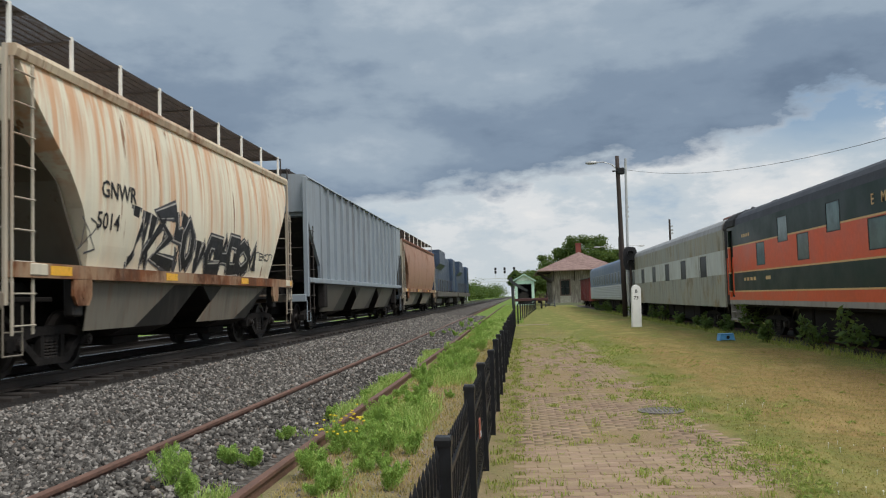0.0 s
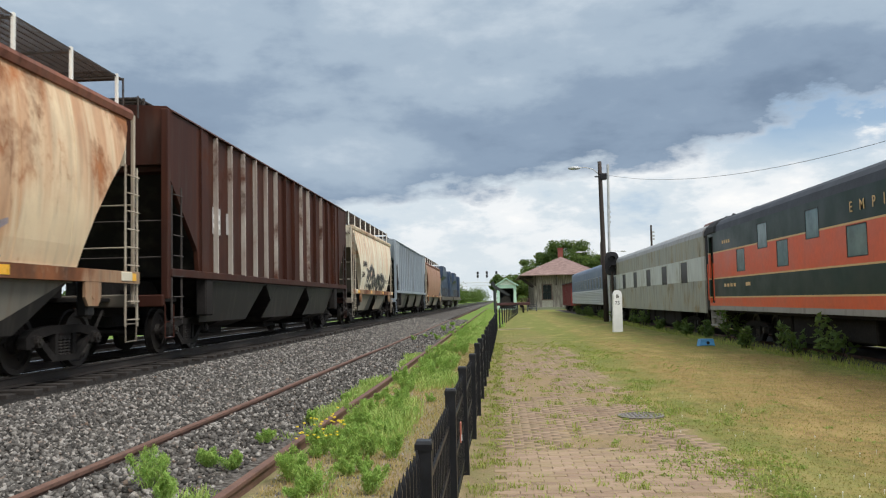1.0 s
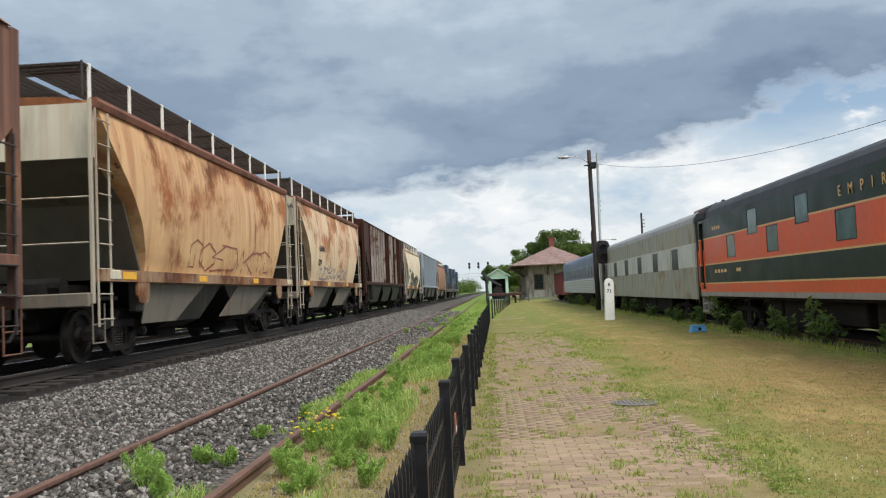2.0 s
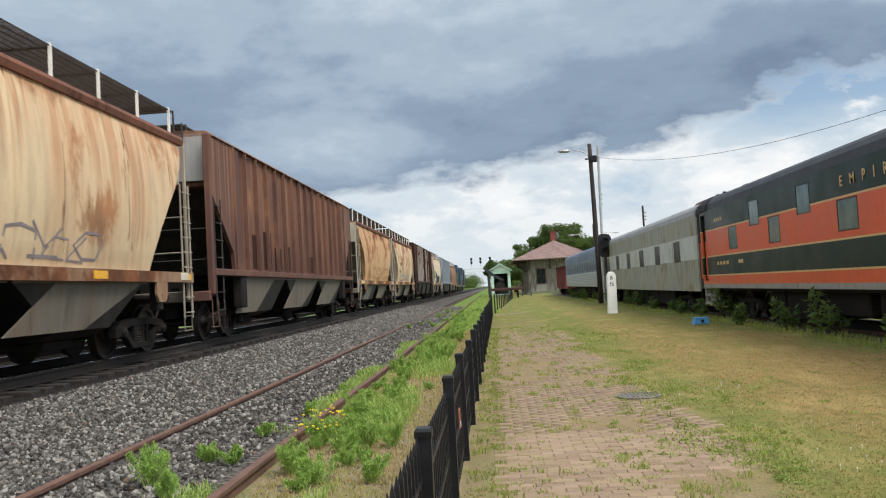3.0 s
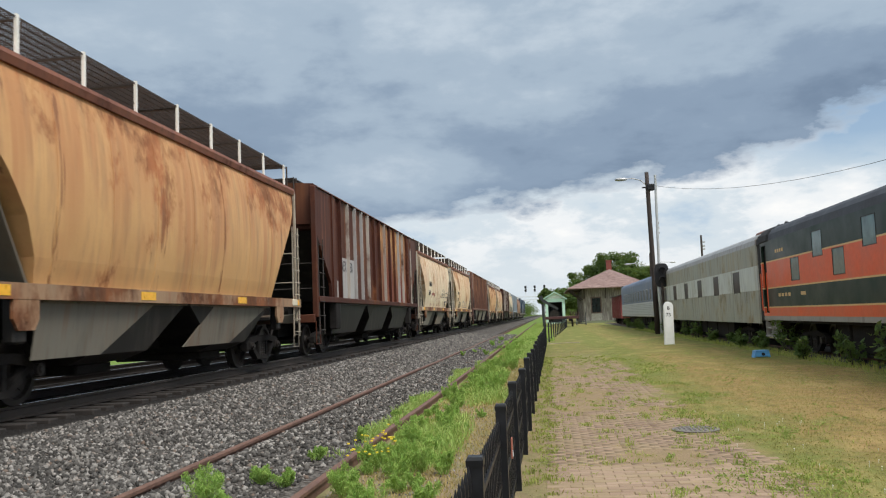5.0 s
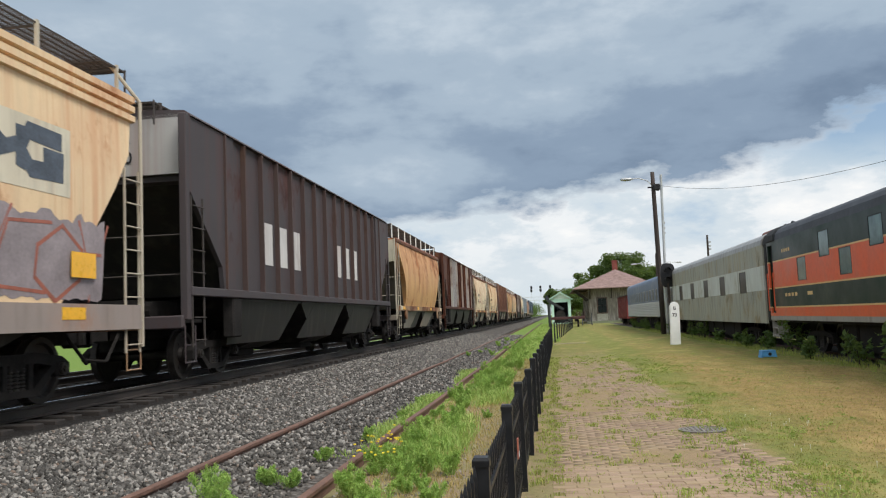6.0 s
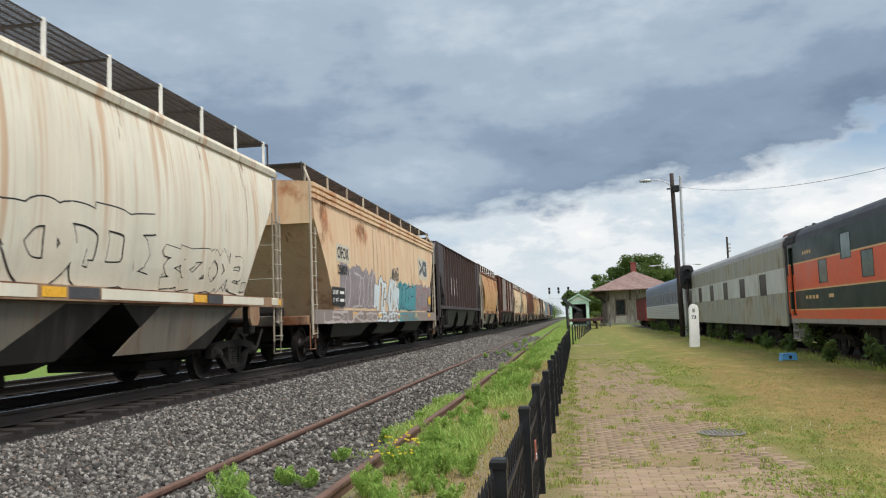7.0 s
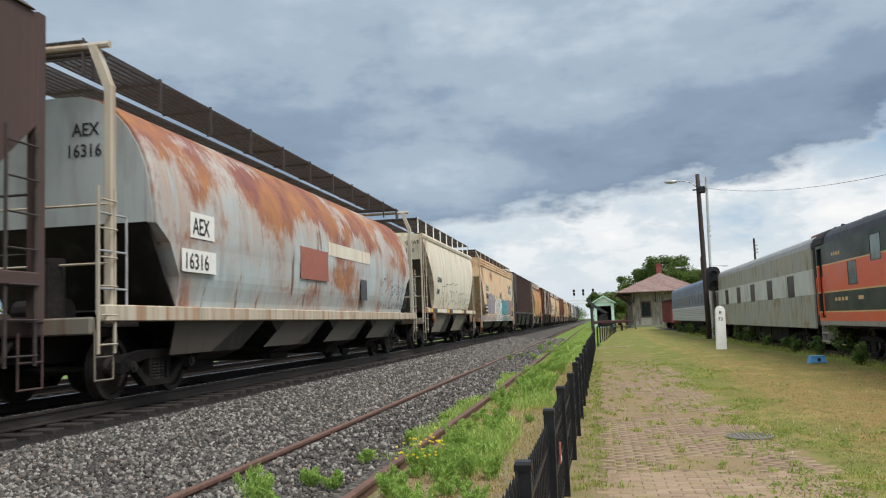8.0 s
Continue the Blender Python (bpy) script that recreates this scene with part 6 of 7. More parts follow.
def make_fence():
    f = thing("fence", Matrix.Identity(4), "black steel picket fence between walk and siding", "fence")
    bm = B()
    box(bm, -0.033, 0.033, -0.033, 0.033, -0.05, 0.87)
    loft(bm, [[(-0.037, -0.037, 0.87), (0.037, -0.037, 0.87), (0.037, 0.037, 0.87), (-0.037, 0.037, 0.87)], [(-0.037, -0.037, 0.895), (0.037, -0.037, 0.895), (0.037, 0.037, 0.895), (-0.037, 0.037, 0.895)], [(-0.03, -0.03, 0.908), (0.03, -0.03, 0.908), (0.03, 0.03, 0.908), (-0.03, 0.03, 0.908)]])
    post = mesh_from("post", bm)
    bm = B()
    box(bm, -0.009, 0.009, -0.009, 0.009, 0.05, 0.81)
    loft(bm, [[(-0.009, -0.009, 0.81), (0.009, -0.009, 0.81), (0.009, 0.009, 0.81), (-0.009, 0.009, 0.81)], [(-0.001, -0.001, 0.85), (0.001, -0.001, 0.85), (0.001, 0.001, 0.85), (-0.001, 0.001, 0.85)]])
    picket = mesh_from("picket", bm)
    bm = B()
    box(bm, -0.014, 0.014, 0.03, 1.80, -0.014, 0.014)
    rail = mesh_from("rail", bm)
    for me in (post, picket, rail):
        me.materials.append(FENCE)
    rng = random.Random(2)
    rest = B()
    for k in range(22):
        y = 1.74 + 1.83 * k
        zb = 0.02 * rng.uniform(-1, 1)
        o = part("post", post, FENCE, f)
        o.matrix_basis = pose(fence_x(y), y, zb, rng.uniform(-0.6, 0.6), rng.uniform(-1, 1))
        if k == 21:
            break
        for z in (0.68, 0.42, 0.13):
            o = part("rail", rail, FENCE, f)
            o.matrix_basis = pose(fence_x(y), y, z, 0, 0, 0.3)
        for j in range(15):
            yy = y + 0.115 + 0.1145 * j
            if k < 19:
                o = part("picket", picket, FENCE, f)
                o.matrix_basis = pose(fence_x(yy) - 0.012, yy, zb)
            else:
                box(rest, fence_x(yy) - 0.02, fence_x(yy) - 0.004, yy - 0.008, yy + 0.008, 0.05, 0.85)
    tagged(part("pickets", rest, FENCE, f, "far pickets"), kind="stuff")
    bm = B()
    box(bm, fence_x(6.1) + 0.02, fence_x(6.1) + 0.03, 6.07, 6.15, 0.46, 0.60)
    s = thing("notice", Matrix.Identity(4), "small red and white notice hanging on the fence", "sign")
    part("plate", bm, SPRAY_R, s)
    bm = B()
    box(bm, fence_x(6.1) + 0.03, fence_x(6.1) + 0.033, 6.085, 6.135, 0.47, 0.51)
    part("white_field", bm, SPRAY_W, s)
    # the lighter fence that carries on towards the shed
    g = thing("fence", Matrix.Identity(4), "dark post and rail fence leading on to the shed", "fence")
    a, b = Vector((-0.13, 41.0, 0)), Vector((1.95, 89.0, 0))
    for k in range(15):
        p = a.lerp(b, k / 14)
        bm = B()
        box(bm, p.x - 0.035, p.x + 0.035, p.y - 0.035, p.y + 0.035, -0.05, 1.05)
        part("post", bm, FENCE, g)
    for z in (0.2, 0.85):
        bm = B()
        tube(bm, a + Vector((0, 0, z)), b + Vector((0, 0, z)), 0.012, 6)
        part("rail", bm, FENCE, g)


make_fence()

# ---- pole, lamp, signal, marker, small things on the lawn ----
WOOD_POLE = plain("creosoted_pole_timber", (0.038, 0.027, 0.024), 0.85, 0, 0.4, 6, 0.5)
GALV = plain("galvanised_steel", (0.42, 0.43, 0.44), 0.5, 0.5, 0.2, 4)
CONCRETE = plain("whitewashed_concrete", (0.80, 0.81, 0.80), 0.75, 0, 0.06, 6, 0.2)


def make_poles():
    p = thing("utility_pole", pose(6.56, 52.3, 0), "dark creosoted timber pole with a street lamp", "utility pole")
    bm = B()
    loft(bm, [[(0.0 - 0.11 * t + r * math.cos(k * math.tau / 12), r * math.sin(k * math.tau / 12), 10.0 * t - 0.1) for k in range(12)] for t, r in ((0, 0.165), (0.3, 0.15), (0.6, 0.14), (0.9, 0.125), (1.0, 0.12))])
    part("pole", bm, WOOD_POLE, p, smooth=True)
    bm = B()
    pts = [(-0.1, 9.05), (-0.5, 9.42), (-0.95, 9.56), (-1.4, 9.56)]
    for a, b in zip(pts, pts[1:]):
        tube(bm, (a[0], 0, a[1]), (b[0], 0, b[1]), 0.03, 8)
    part("lamp_arm", bm, GALV, p, "curved metal lamp arm")
    bm = B()
    loft(bm, [[(x, w * math.cos(k * math.tau / 10), 9.54 + t * math.sin(k * math.tau / 10)) for k in range(10)] for x, w, t in ((-1.3, 0.05, 0.05), (-1.45, 0.15, 0.10), (-1.75, 0.19, 0.11), (-1.98, 0.13, 0.08), (-2.05, 0.05, 0.04))])
    part("lamp_head", bm, GALV, p, "cobra-head street lamp", smooth=True)
    bm = B()
    box(bm, -0.15, 0.30, -0.2, 0.2, 8.75, 9.15, 0.05)
    tube(bm, (-0.45, -0.1, 8.95), (0.4, -0.1, 8.95), 0.05, 6)
    part("transformer_bracket", bm, BLACK_P, p, "black bracket and insulators")
    m = thing("conduit_mast", pose(6.70, 51.6, 0), "thin galvanised mast standing beside the pole", "mast")
    bm = B()
    tube(bm, (0, 0, 0), (0.16, 0, 9.6), 0.085, 10, 0.075)
    part("mast", bm, GALV, m)
    for z in (6.0, 6.3, 6.6):
        bm = B()
        box(bm, 0.06, 0.22, -0.06, 0.06, z, z + 0.12)
        part("clamp", bm, GALV, m)
    s = thing("railway_signal", pose(6.76, 50.6, 0), "black two-lamp railway signal on a post beside the carriages", "railway signal")
    bm = B()
    tube(bm, (0, 0, 0), (0, 0, 3.0), 0.07, 10)
    part("post", bm, WOOD_POLE, s)
    bm = B()
    o = [(0.42 * math.copysign(abs(math.cos(a)) ** 0.6, math.cos(a)), 3.48 + 0.70 * math.copysign(abs(math.sin(a)) ** 0.6, math.sin(a))) for a in [k * math.tau / 24 for k in range(24)]]
    extrude_y(bm, o, -0.03, 0.03)
    part("backboard", bm, BLACK_P, s, "rounded black backboard")
    for z in (3.75, 3.2):
        bm = B()
        tube(bm, (0, -0.05, z), (0, -0.10, z), 0.14, 16)
        part("lens", bm, BLACK_P, s, "unlit lens")
        bm = B()
        loft(bm, [[((0.18 + e) * math.cos(a), y, z + (0.18 + e) * math.sin(a)) for a, e in [(math.pi * k / 10, 0.0) for k in range(11)] + [(math.pi * k / 10, 0.02) for k in range(10, -1, -1)]] for y in (-0.03, -0.38)])
        part("hood", bm, BLACK_P, s, "black lens hood")
    w = thing("milepost", pose(5.01, 36.4, 0), "white painted concrete milepost lettered B 73", "milepost")
    bm = B()
    o = [(-0.205, -0.1), (0.205, -0.1), (0.19, 1.62), (0.13, 1.74), (0.0, 1.79), (-0.13, 1.74), (-0.19, 1.62)]
    extrude_y(bm, o, -0.11, 0.11)
    bmesh.ops.bevel(bm, geom=[e for e in bm.edges if abs(e.verts[0].co.y - e.verts[1].co.y) < 0.01], offset=0.02, segments=2, affect="EDGES")
    part("stone", bm, CONCRETE, w)
    w.rotation_euler = (0, radians(1.2), radians(4))
    lettering("B", 0.15, facing(SOUTH, -0.07, -0.116, 1.45), BLACK_P, w, label="black letter B")
    lettering("73", 0.15, facing(SOUTH, -0.12, -0.116, 1.17), BLACK_P, w, label="black figures 73")
    # wire from the pole towards the carriages, and poles behind them
    c = thing("overhead_wire", Matrix.Identity(4), "thin sagging overhead wire", "cable")
    bm = B()
    pts = []
    for k in range(25):
        t = k / 24
        pts.append((6.6 + 8.4 * t, 52.3 - 36.3 * t, 9.1 - 8.3 * t + 6.0 * t * t))
    loft(bm, [[(x + 0.009 * math.cos(k * math.tau / 5), y, z + 0.009 * math.sin(k * math.tau / 5)) for k in range(5)] for x, y, z in pts])
    part("wire", bm, BLACK_P, c)
    q = thing("utility_pole", pose(19.87, 110, 0), "grey timber pole beyond the carriages", "utility pole")
    bm = B()
    tube(bm, (0, 0, 0), (0, 0, 10.7), 0.17, 10, 0.12)
    part("pole", bm, WOOD_POLE, q)
    bm = B()
    for z in (9.7, 9.2, 8.8):
        box(bm, 0.1, 0.4, -0.1, 0.1, z, z + 0.2)
    part("insulator_rack", bm, GALV, q)
    q = thing("street_lamp", pose(15.79, 130, 0), "street lamp with two arms beyond the depot", "street lamp")
    bm = B()
    tube(bm, (0, 0, 0), (0, 0, 10.0), 0.14, 10, 0.10)
    part("pole", bm, WOOD_POLE, q)
    for s in (-1, 1):
        bm = B()
        tube(bm, (0, 0, 8.0), (s * 1.6, 0, 8.6), 0.05, 6)
        tube(bm, (s * 1.6, 0, 8.6), (s * 3.0, 0, 8.55), 0.05, 6)
        loft(bm, [[(s * x, 0.22 * w * math.cos(k * math.tau / 8), 8.52 + 0.12 * w * math.sin(k * math.tau / 8)) for k in range(8)] for x, w in ((2.9, 0.4), (3.2, 1.0), (3.6, 0.9), (3.8, 0.3))])
        part("lamp_arm", bm, GALV, q, "arm with a pale lamp head")


make_poles()


def make_small():
    iron = plain("worn_cast_iron", (0.20, 0.18, 0.165), 0.55, 0.3, 0.3, 20)
    d = thing("drain_cover", pose(1.70, 10.55, 0.012), "round black cast-iron drain grate in the walk", "drain cover")
    bm = B()
    n = 32
    loft(bm, [[(r * math.cos(k * math.tau / n), r * math.sin(k * math.tau / n), z) for k in range(n)] for r, z in ((0.30, -0.03), (0.31, 0.015), (0.275, 0.02), (0.275, -0.02))], caps=False)
    part("rim", bm, iron, d, "cast-iron rim")
    for k in range(9):
        y = -0.24 + 0.06 * k
        w = math.sqrt(max(0.0, 0.275 ** 2 - y * y))
        for ax in (0, 1):
            bm = B()
            if ax:
                box(bm, y - 0.012, y + 0.012, -w, w, -0.01, 0.016)
            else:
                box(bm, -w, w, y - 0.012, y + 0.012, -0.01, 0.017)
            part("grate_bar", bm, iron, d)
    # shallow black disc paints in the darkness of the pit
    bm = B()
    loft(bm, [[(0.28 * math.cos(k * math.tau / n), 0.28 * math.sin(k * math.tau / n), z) for k in range(n)] for z in (-0.03, -0.02)])
    part("pit", bm, BLACK_P, d, "black disc for the unlit pit below the grate")
    d.scale = (0.9, 0.9, 1.0)
    b = thing("step_stool", pose(5.98, 25.1, 0, 0, 0, 8), "light blue plastic step stool on the grass", "step stool")
    blue = plain("light_blue_plastic", (0.10, 0.34, 0.68), 0.4, 0, 0.1, 6)
    bm = B()
    box(bm, -0.24, 0.24, -0.17, 0.17, 0.22, 0.26, 0.012)
    part("top", bm, blue, b)
    for s in (-1, 1):
        bm = B()
        extrude_y(bm, [(s * 0.20, 0.22), (s * 0.235, 0.22), (s * 0.285, 0.0), (s * 0.24, 0.0)], -0.16, 0.16)
        part("leg_panel", bm, blue, b)
        bm = B()
        extrude_x(bm, [(s * 0.13, 0.22), (s * 0.155, 0.22), (s * 0.17, 0.03), (s * 0.145, 0.03)], -0.23, 0.23)
        part("side_panel", bm, blue, b)
    # no opening is cut: a black disc paints in the hole's shade
    bm = B()
    tube(bm, (0.02, -0.158, 0.12), (0.02, -0.172, 0.12), 0.06, 16)
    part("hand_hole", bm, BLACK_P, b, "black disc for the shaded round hole")
    b.scale = (0.80, 0.80, 0.80)


make_small()


def make_branch():
    b = thing("fallen_branch", pose(0.55, 41.3, 0.03, 0, 0, 4), "pale bare stick lying on the grass", "branch")
    bm = B()
    pts = [(-0.6, 0, 0), (-0.2, 0.05, 0.01), (0.3, 0.02, 0.02), (0.95, 0.1, 0.0)]
    for p, q in zip(pts, pts[1:]):
        tube(bm, p, q, 0.022, 6, 0.016)
    part("stick", bm, plain("bleached_wood", (0.36, 0.31, 0.24), 0.85), b)


make_branch()

# ---- depot, shed and what stands round them ----
SIDING_W = None


def make_depot():
    n = Nodes("weathered_board_paint")
    v = n.noise(n.at((9, 9, 0.7)), 1.0, 6, 0.65)
    w = n.noise(n.at((1.5, 1.5, 0.8)), 1.0, 5)
    c = n.ramp(v, (0.35, (0.12, 0.105, 0.09)), (0.5, (0.24, 0.22, 0.19)), (0.65, (0.44, 0.42, 0.375)))
    c = n.mix(n.ramp(w, (0.45, 0.0), (0.7, 0.55)), c, (0.17, 0.155, 0.12))
    board = n.done(c, 0.9, 0, 0.2)
    n = Nodes("brown_roof_shingle")
    v = n.noise(n.at((1, 1, 4)), 2.0, 6)
    shingle = n.done(n.ramp(v, (0.3, (0.19, 0.13, 0.12)), (0.7, (0.31, 0.22, 0.20))), 0.9, 0, 0.2)
    st = thing("depot", pose(0, 0, 0), "old wooden railway depot with a wide hipped roof", "building")
    x0, x1, y0, y1, zt = 4.95, 12.2, 118.0, 140.0, 4.75
    bm = B()
    for a, b, c, d in ((x0, x1, y0, y0 + 0.2), (x0, x1, y1 - 0.2, y1), (x1 - 0.2, x1, y0 + 0.2, y1 - 0.2)):
        box(bm, a, b, c, d, 0, zt) if c != y0 else None
    for a, b, z0, z1 in ((x0, 6.14, 0, zt), (7.32, x1, 0, zt), (6.14, 7.32, 0, 1.42), (6.14, 7.32, 3.43, zt)):
        box(bm, a, b, y0, y0 + 0.2, z0, z1)
    box(bm, x0, x0 + 0.2, y0 + 0.2, y1 - 0.2, 0, zt)
    wall = part("wall", bm, board, st, "weathered board walls")
    for k in range(25):
        x = x0 + 0.02 + 0.29 * k
        if 6.0 < x < 7.4:
            continue
        bm = B()
        box(bm, x, x + 0.06, y0 - 0.03, y0, 0.3, zt)
        part("batten", bm, board, wall)
    for k in range(60):
        bm = B()
        y = y0 + 0.1 + 0.36 * k
        box(bm, x0 - 0.03, x0, y, y + 0.06, 0.3, zt)
        part("batten", bm, board, wall)
    bm = B()
    for a, b, z0, z1 in ((6.0, 6.14, 1.3, 3.55), (7.32, 7.46, 1.3, 3.55), (6.14, 7.32, 3.43, 3.55), (6.14, 7.32, 1.3, 1.42)):
        box(bm, a, b, y0 - 0.07, y0 + 0.1, z0, z1)
    wd = part("window", bm, plain("brown_trim_paint", (0.12, 0.08, 0.06), 0.7), st, "brown window trim")
    for a in (6.16, 6.75):
        for b in (1.45, 2.45):
            bm = B()
            box(bm, a, a + 0.55, y0 + 0.03, y0 + 0.05, b, b + 0.95)
            part("pane", bm, GLASS, wd)
    bm = B()
    box(bm, 6.0, 7.46, y0 - 0.05, y0, 0.35, 1.28)
    part("panel", bm, plain("pale_panel_paint", (0.36, 0.35, 0.29), 0.8), st, "pale boards below the window")
    bm = B()
    e = ((2.9, 115.8, 4.72), (14.2, 115.8, 4.72), (14.2, 142.2, 4.72), (2.9, 142.2, 4.72))
    lo, hi = [bm.verts.new(p) for p in e], [bm.verts.new((p[0], p[1], p[2] + 0.12)) for p in e]
    r = [bm.verts.new((9.05, 122.0, 7.5)), bm.verts.new((9.05, 136.0, 7.5))]
    for f in ((hi[0], hi[1], r[0]), (hi[1], hi[2], r[1], r[0]), (hi[2], hi[3], r[1]), (hi[3], hi[0], r[0], r[1]), lo[::-1]):
        bm.faces.new(f)
    for k in range(4):
        bm.faces.new((lo[k], lo[(k + 1) % 4], hi[(k + 1) % 4], hi[k]))
    roof = part("roof", bm, shingle, st, "brown shingled hip roof")
    # courses of shingles as thin raised strips on the front slope
    for k in range(1, 16):
        t = k / 16
        bm = B()
        a = Vector(e[0]).lerp(Vector((9.05, 122.0, 7.38)), t)
        b = Vector(e[1]).lerp(Vector((9.05, 122.0, 7.38)), t)
        box(bm, a.x, b.x, a.y - 0.03, a.y + 0.05, a.z + 0.10, a.z + 0.15)
        part("shingle_course", bm, shingle, roof)
    bm = B()
    box(bm, 8.72, 9.45, 122.7, 123.4, 7.0, 8.65)
    box(bm, 8.66, 9.51, 122.64, 123.46, 8.65, 8.82)
    part("chimney", bm, plain("red_chimney_brick", (0.19, 0.05, 0.038), 0.85, 0, 0.25, 9, 0.5), roof, "red brick chimney")
    dark = plain("dark_soffit_timber", (0.06, 0.05, 0.045), 0.9)
    for x, y, dx in ((x0, 118.2, -1), (x0, 121.5, -1), (x0, 125, -1), (x1, 118.2, 1)):
        bm = B()
        tube(bm, (x, y, 3.2), (x + dx * 1.7, y, 4.65), 0.1, 6)
        tube(bm, (x, y, 4.62), (x + dx * 1.9, y, 4.62), 0.1, 6)
        part("eave_bracket", bm, dark, st, "timber eave bracket")
    for x in (5.1, 8.0, 11.5):
        bm = B()
        tube(bm, (x, y0, 3.4), (x, y0 - 1.7, 4.65), 0.1, 6)
        part("eave_bracket", bm, dark, st)
    bm = B()
    box(bm, 4.6, 12.5, 117.0, 118.0, 0, 0.3)
    part("platform", bm, plain("mossy_platform_timber", (0.20, 0.22, 0.14), 0.9), st, "low greenish platform")

    mint = plain("mint_green_paint", (0.46, 0.68, 0.56), 0.6, 0, 0.1, 3)
    sh = thing("crossing_shanty", pose(0, 0, 0), "small mint green gabled shed with open front", "shed")
    # back wall is black instead of mint, to paint in the interior shade
    for nm, a in (("side_wall", (-0.2, 0.12, 108, 111, 0.3, 3.45)), ("side_wall", (1.9, 2.25, 108, 111, 0.3, 3.35)), ("back_wall", (0.12, 1.9, 110.9, 111, 0.3, 3.4)), ("lintel", (0.12, 1.9, 108, 108.15, 2.95, 3.4)), ("floor", (-0.2, 2.25, 108, 111, 0.25, 0.35))):
        bm = B()
        box(bm, *a)
        part(nm, bm, BLACK_P if nm == "back_wall" else mint, sh)
    # black sheets added inside the mint walls to darken the interior
    for x in (0.13, 1.87):
        bm = B()
        box(bm, x - 0.01, x + 0.01, 108.2, 110.9, 0.36, 3.3)
        part("lining", bm, BLACK_P, sh, "added black boards for the shaded interior")
    bm = B()
    loft(bm, [[(-0.5, y, 3.3), (0.98, y, 4.16), (2.5, y, 3.25), (2.5, y, 3.35), (0.98, y, 4.28), (-0.5, y, 3.42)] for y in (107.6, 111.3)])
    part("roof", bm, mint, sh)
    bm = B()
    loft(bm, [[(-0.2, y, 3.4), (2.25, y, 3.38), (0.98, y, 4.15)] for y in (108.0, 108.1)])
    part("gable", bm, plain("pale_gable_paint", (0.66, 0.78, 0.70), 0.6), sh)
    en = thing("stationary_engine", pose(1.0, 109.3, 0.35), "black machinery standing inside the shed", "machine")
    bm = B()
    box(bm, -0.55, 0.55, -0.6, 0.6, 0, 1.2, 0.1)
    tube(bm, (-0.3, 0, 1.2), (-0.3, 0, 2.1), 0.16, 10)
    part("body", bm, BLACK_P, en)
    bm = B()
    tube(bm, (-0.1, -0.75, 1.0), (-0.1, -0.65, 1.0), 0.62, 20)
    part("flywheel", bm, WHEEL, en)
    fl = thing("flat_wagon", pose(1.5, 95.0, 0), "short dark red flat wagon standing before the shed", "railway wagon")
    dred = plain("dark_red_deck_paint", (0.06, 0.022, 0.021), 0.75)
    bm = B()
    box(bm, -1.9, 1.9, -2.0, 2.0, 0.85, 1.15, 0.03)
    part("deck", bm, dred, fl)
    for x in (-1.2, 1.2):
        for y in (-1.4, 1.4):
            bm = B()
            tube(bm, (x - 0.06, y, 0.4), (x + 0.06, y, 0.4), 0.4, 18)
            part("wheel", bm, WHEEL, fl)
    for x in (-1.0, 1.0):
        bm = B()
        box(bm, x - 0.15, x + 0.15, -1.9, 1.9, 0.6, 0.85)
        part("beam", bm, GRIME, fl)
    for k in range(6):
        bm = B()
        tube(bm, (1.0 + 0.17 * k, -1.9, 1.15), (1.0 + 0.17 * k, -1.9, 1.65), 0.03, 6)
        part("stake", bm, dred, fl)
    cr = thing("hand_crane", pose(-0.45, 93.0, 0), "black timber crane arm leaning beside the flat wagon", "crane")
    dk = plain("blackened_timber", (0.035, 0.04, 0.042), 0.85)
    bm = B()
    tube(bm, (0.05, 0, 0), (0.0, 0, 2.6), 0.16, 8)
    part("post", bm, dk, cr)
    bm = B()
    loft(bm, [[(1.5, -0.12, 1.9), (1.7, -0.12, 2.05), (1.7, 0.12, 2.05), (1.5, 0.12, 1.9)], [(0.0, -0.16, 2.75), (0.1, -0.16, 3.1), (0.1, 0.16, 3.1), (0.0, 0.16, 2.75)], [(-0.42, -0.16, 3.3), (-0.1, -0.16, 3.58), (-0.1, 0.16, 3.58), (-0.42, 0.16, 3.3)]])
    part("arm", bm, dk, cr)
    bn = thing("wooden_steps", pose(4.0, 103.0, 0), "dark wooden steps stacked on the grass", "steps")
    for k in range(4):
        bm = B()
        box(bm, -0.55, 0.55, -0.7 + 0.35 * k, -0.35 + 0.35 * k, 0.22 * k + 0.14, 0.22 * k + 0.20)
        part("tread", bm, dk, bn)
    for s in (-1, 1):
        bm = B()
        extrude_x(bm, [(-0.75, 0), (0.75, 0), (0.75, 0.85), (0.55, 0.85), (-0.75, 0.15)], s * 0.55 - 0.04, s * 0.55 + 0.04)
        part("stringer", bm, dk, bn)
        bm = B()
        tube(bm, (s * 0.55, 0.6, 0.8), (s * 0.55, 0.6, 1.5), 0.04, 6)
        part("post", bm, dk, bn)
    dr = thing("cart", pose(10.4, 116.6, 0.0), "low dark red cart beside the depot platform", "cart")
    bm = B()
    box(bm, -1.2, 1.2, -0.5, 0.5, 0.35, 0.75, 0.04)
    part("tray", bm, dred, dr)
    for x in (-0.8, 0.8):
        bm = B()
        tube(bm, (x, -0.55, 0.22), (x, 0.55, 0.22), 0.22, 14)
        part("wheel", bm, WHEEL, dr)
    # signal bridge far down the line
    sb = thing("signal_bridge", pose(0, 260, 0), "pale signal bridge with three black signals", "signal bridge")
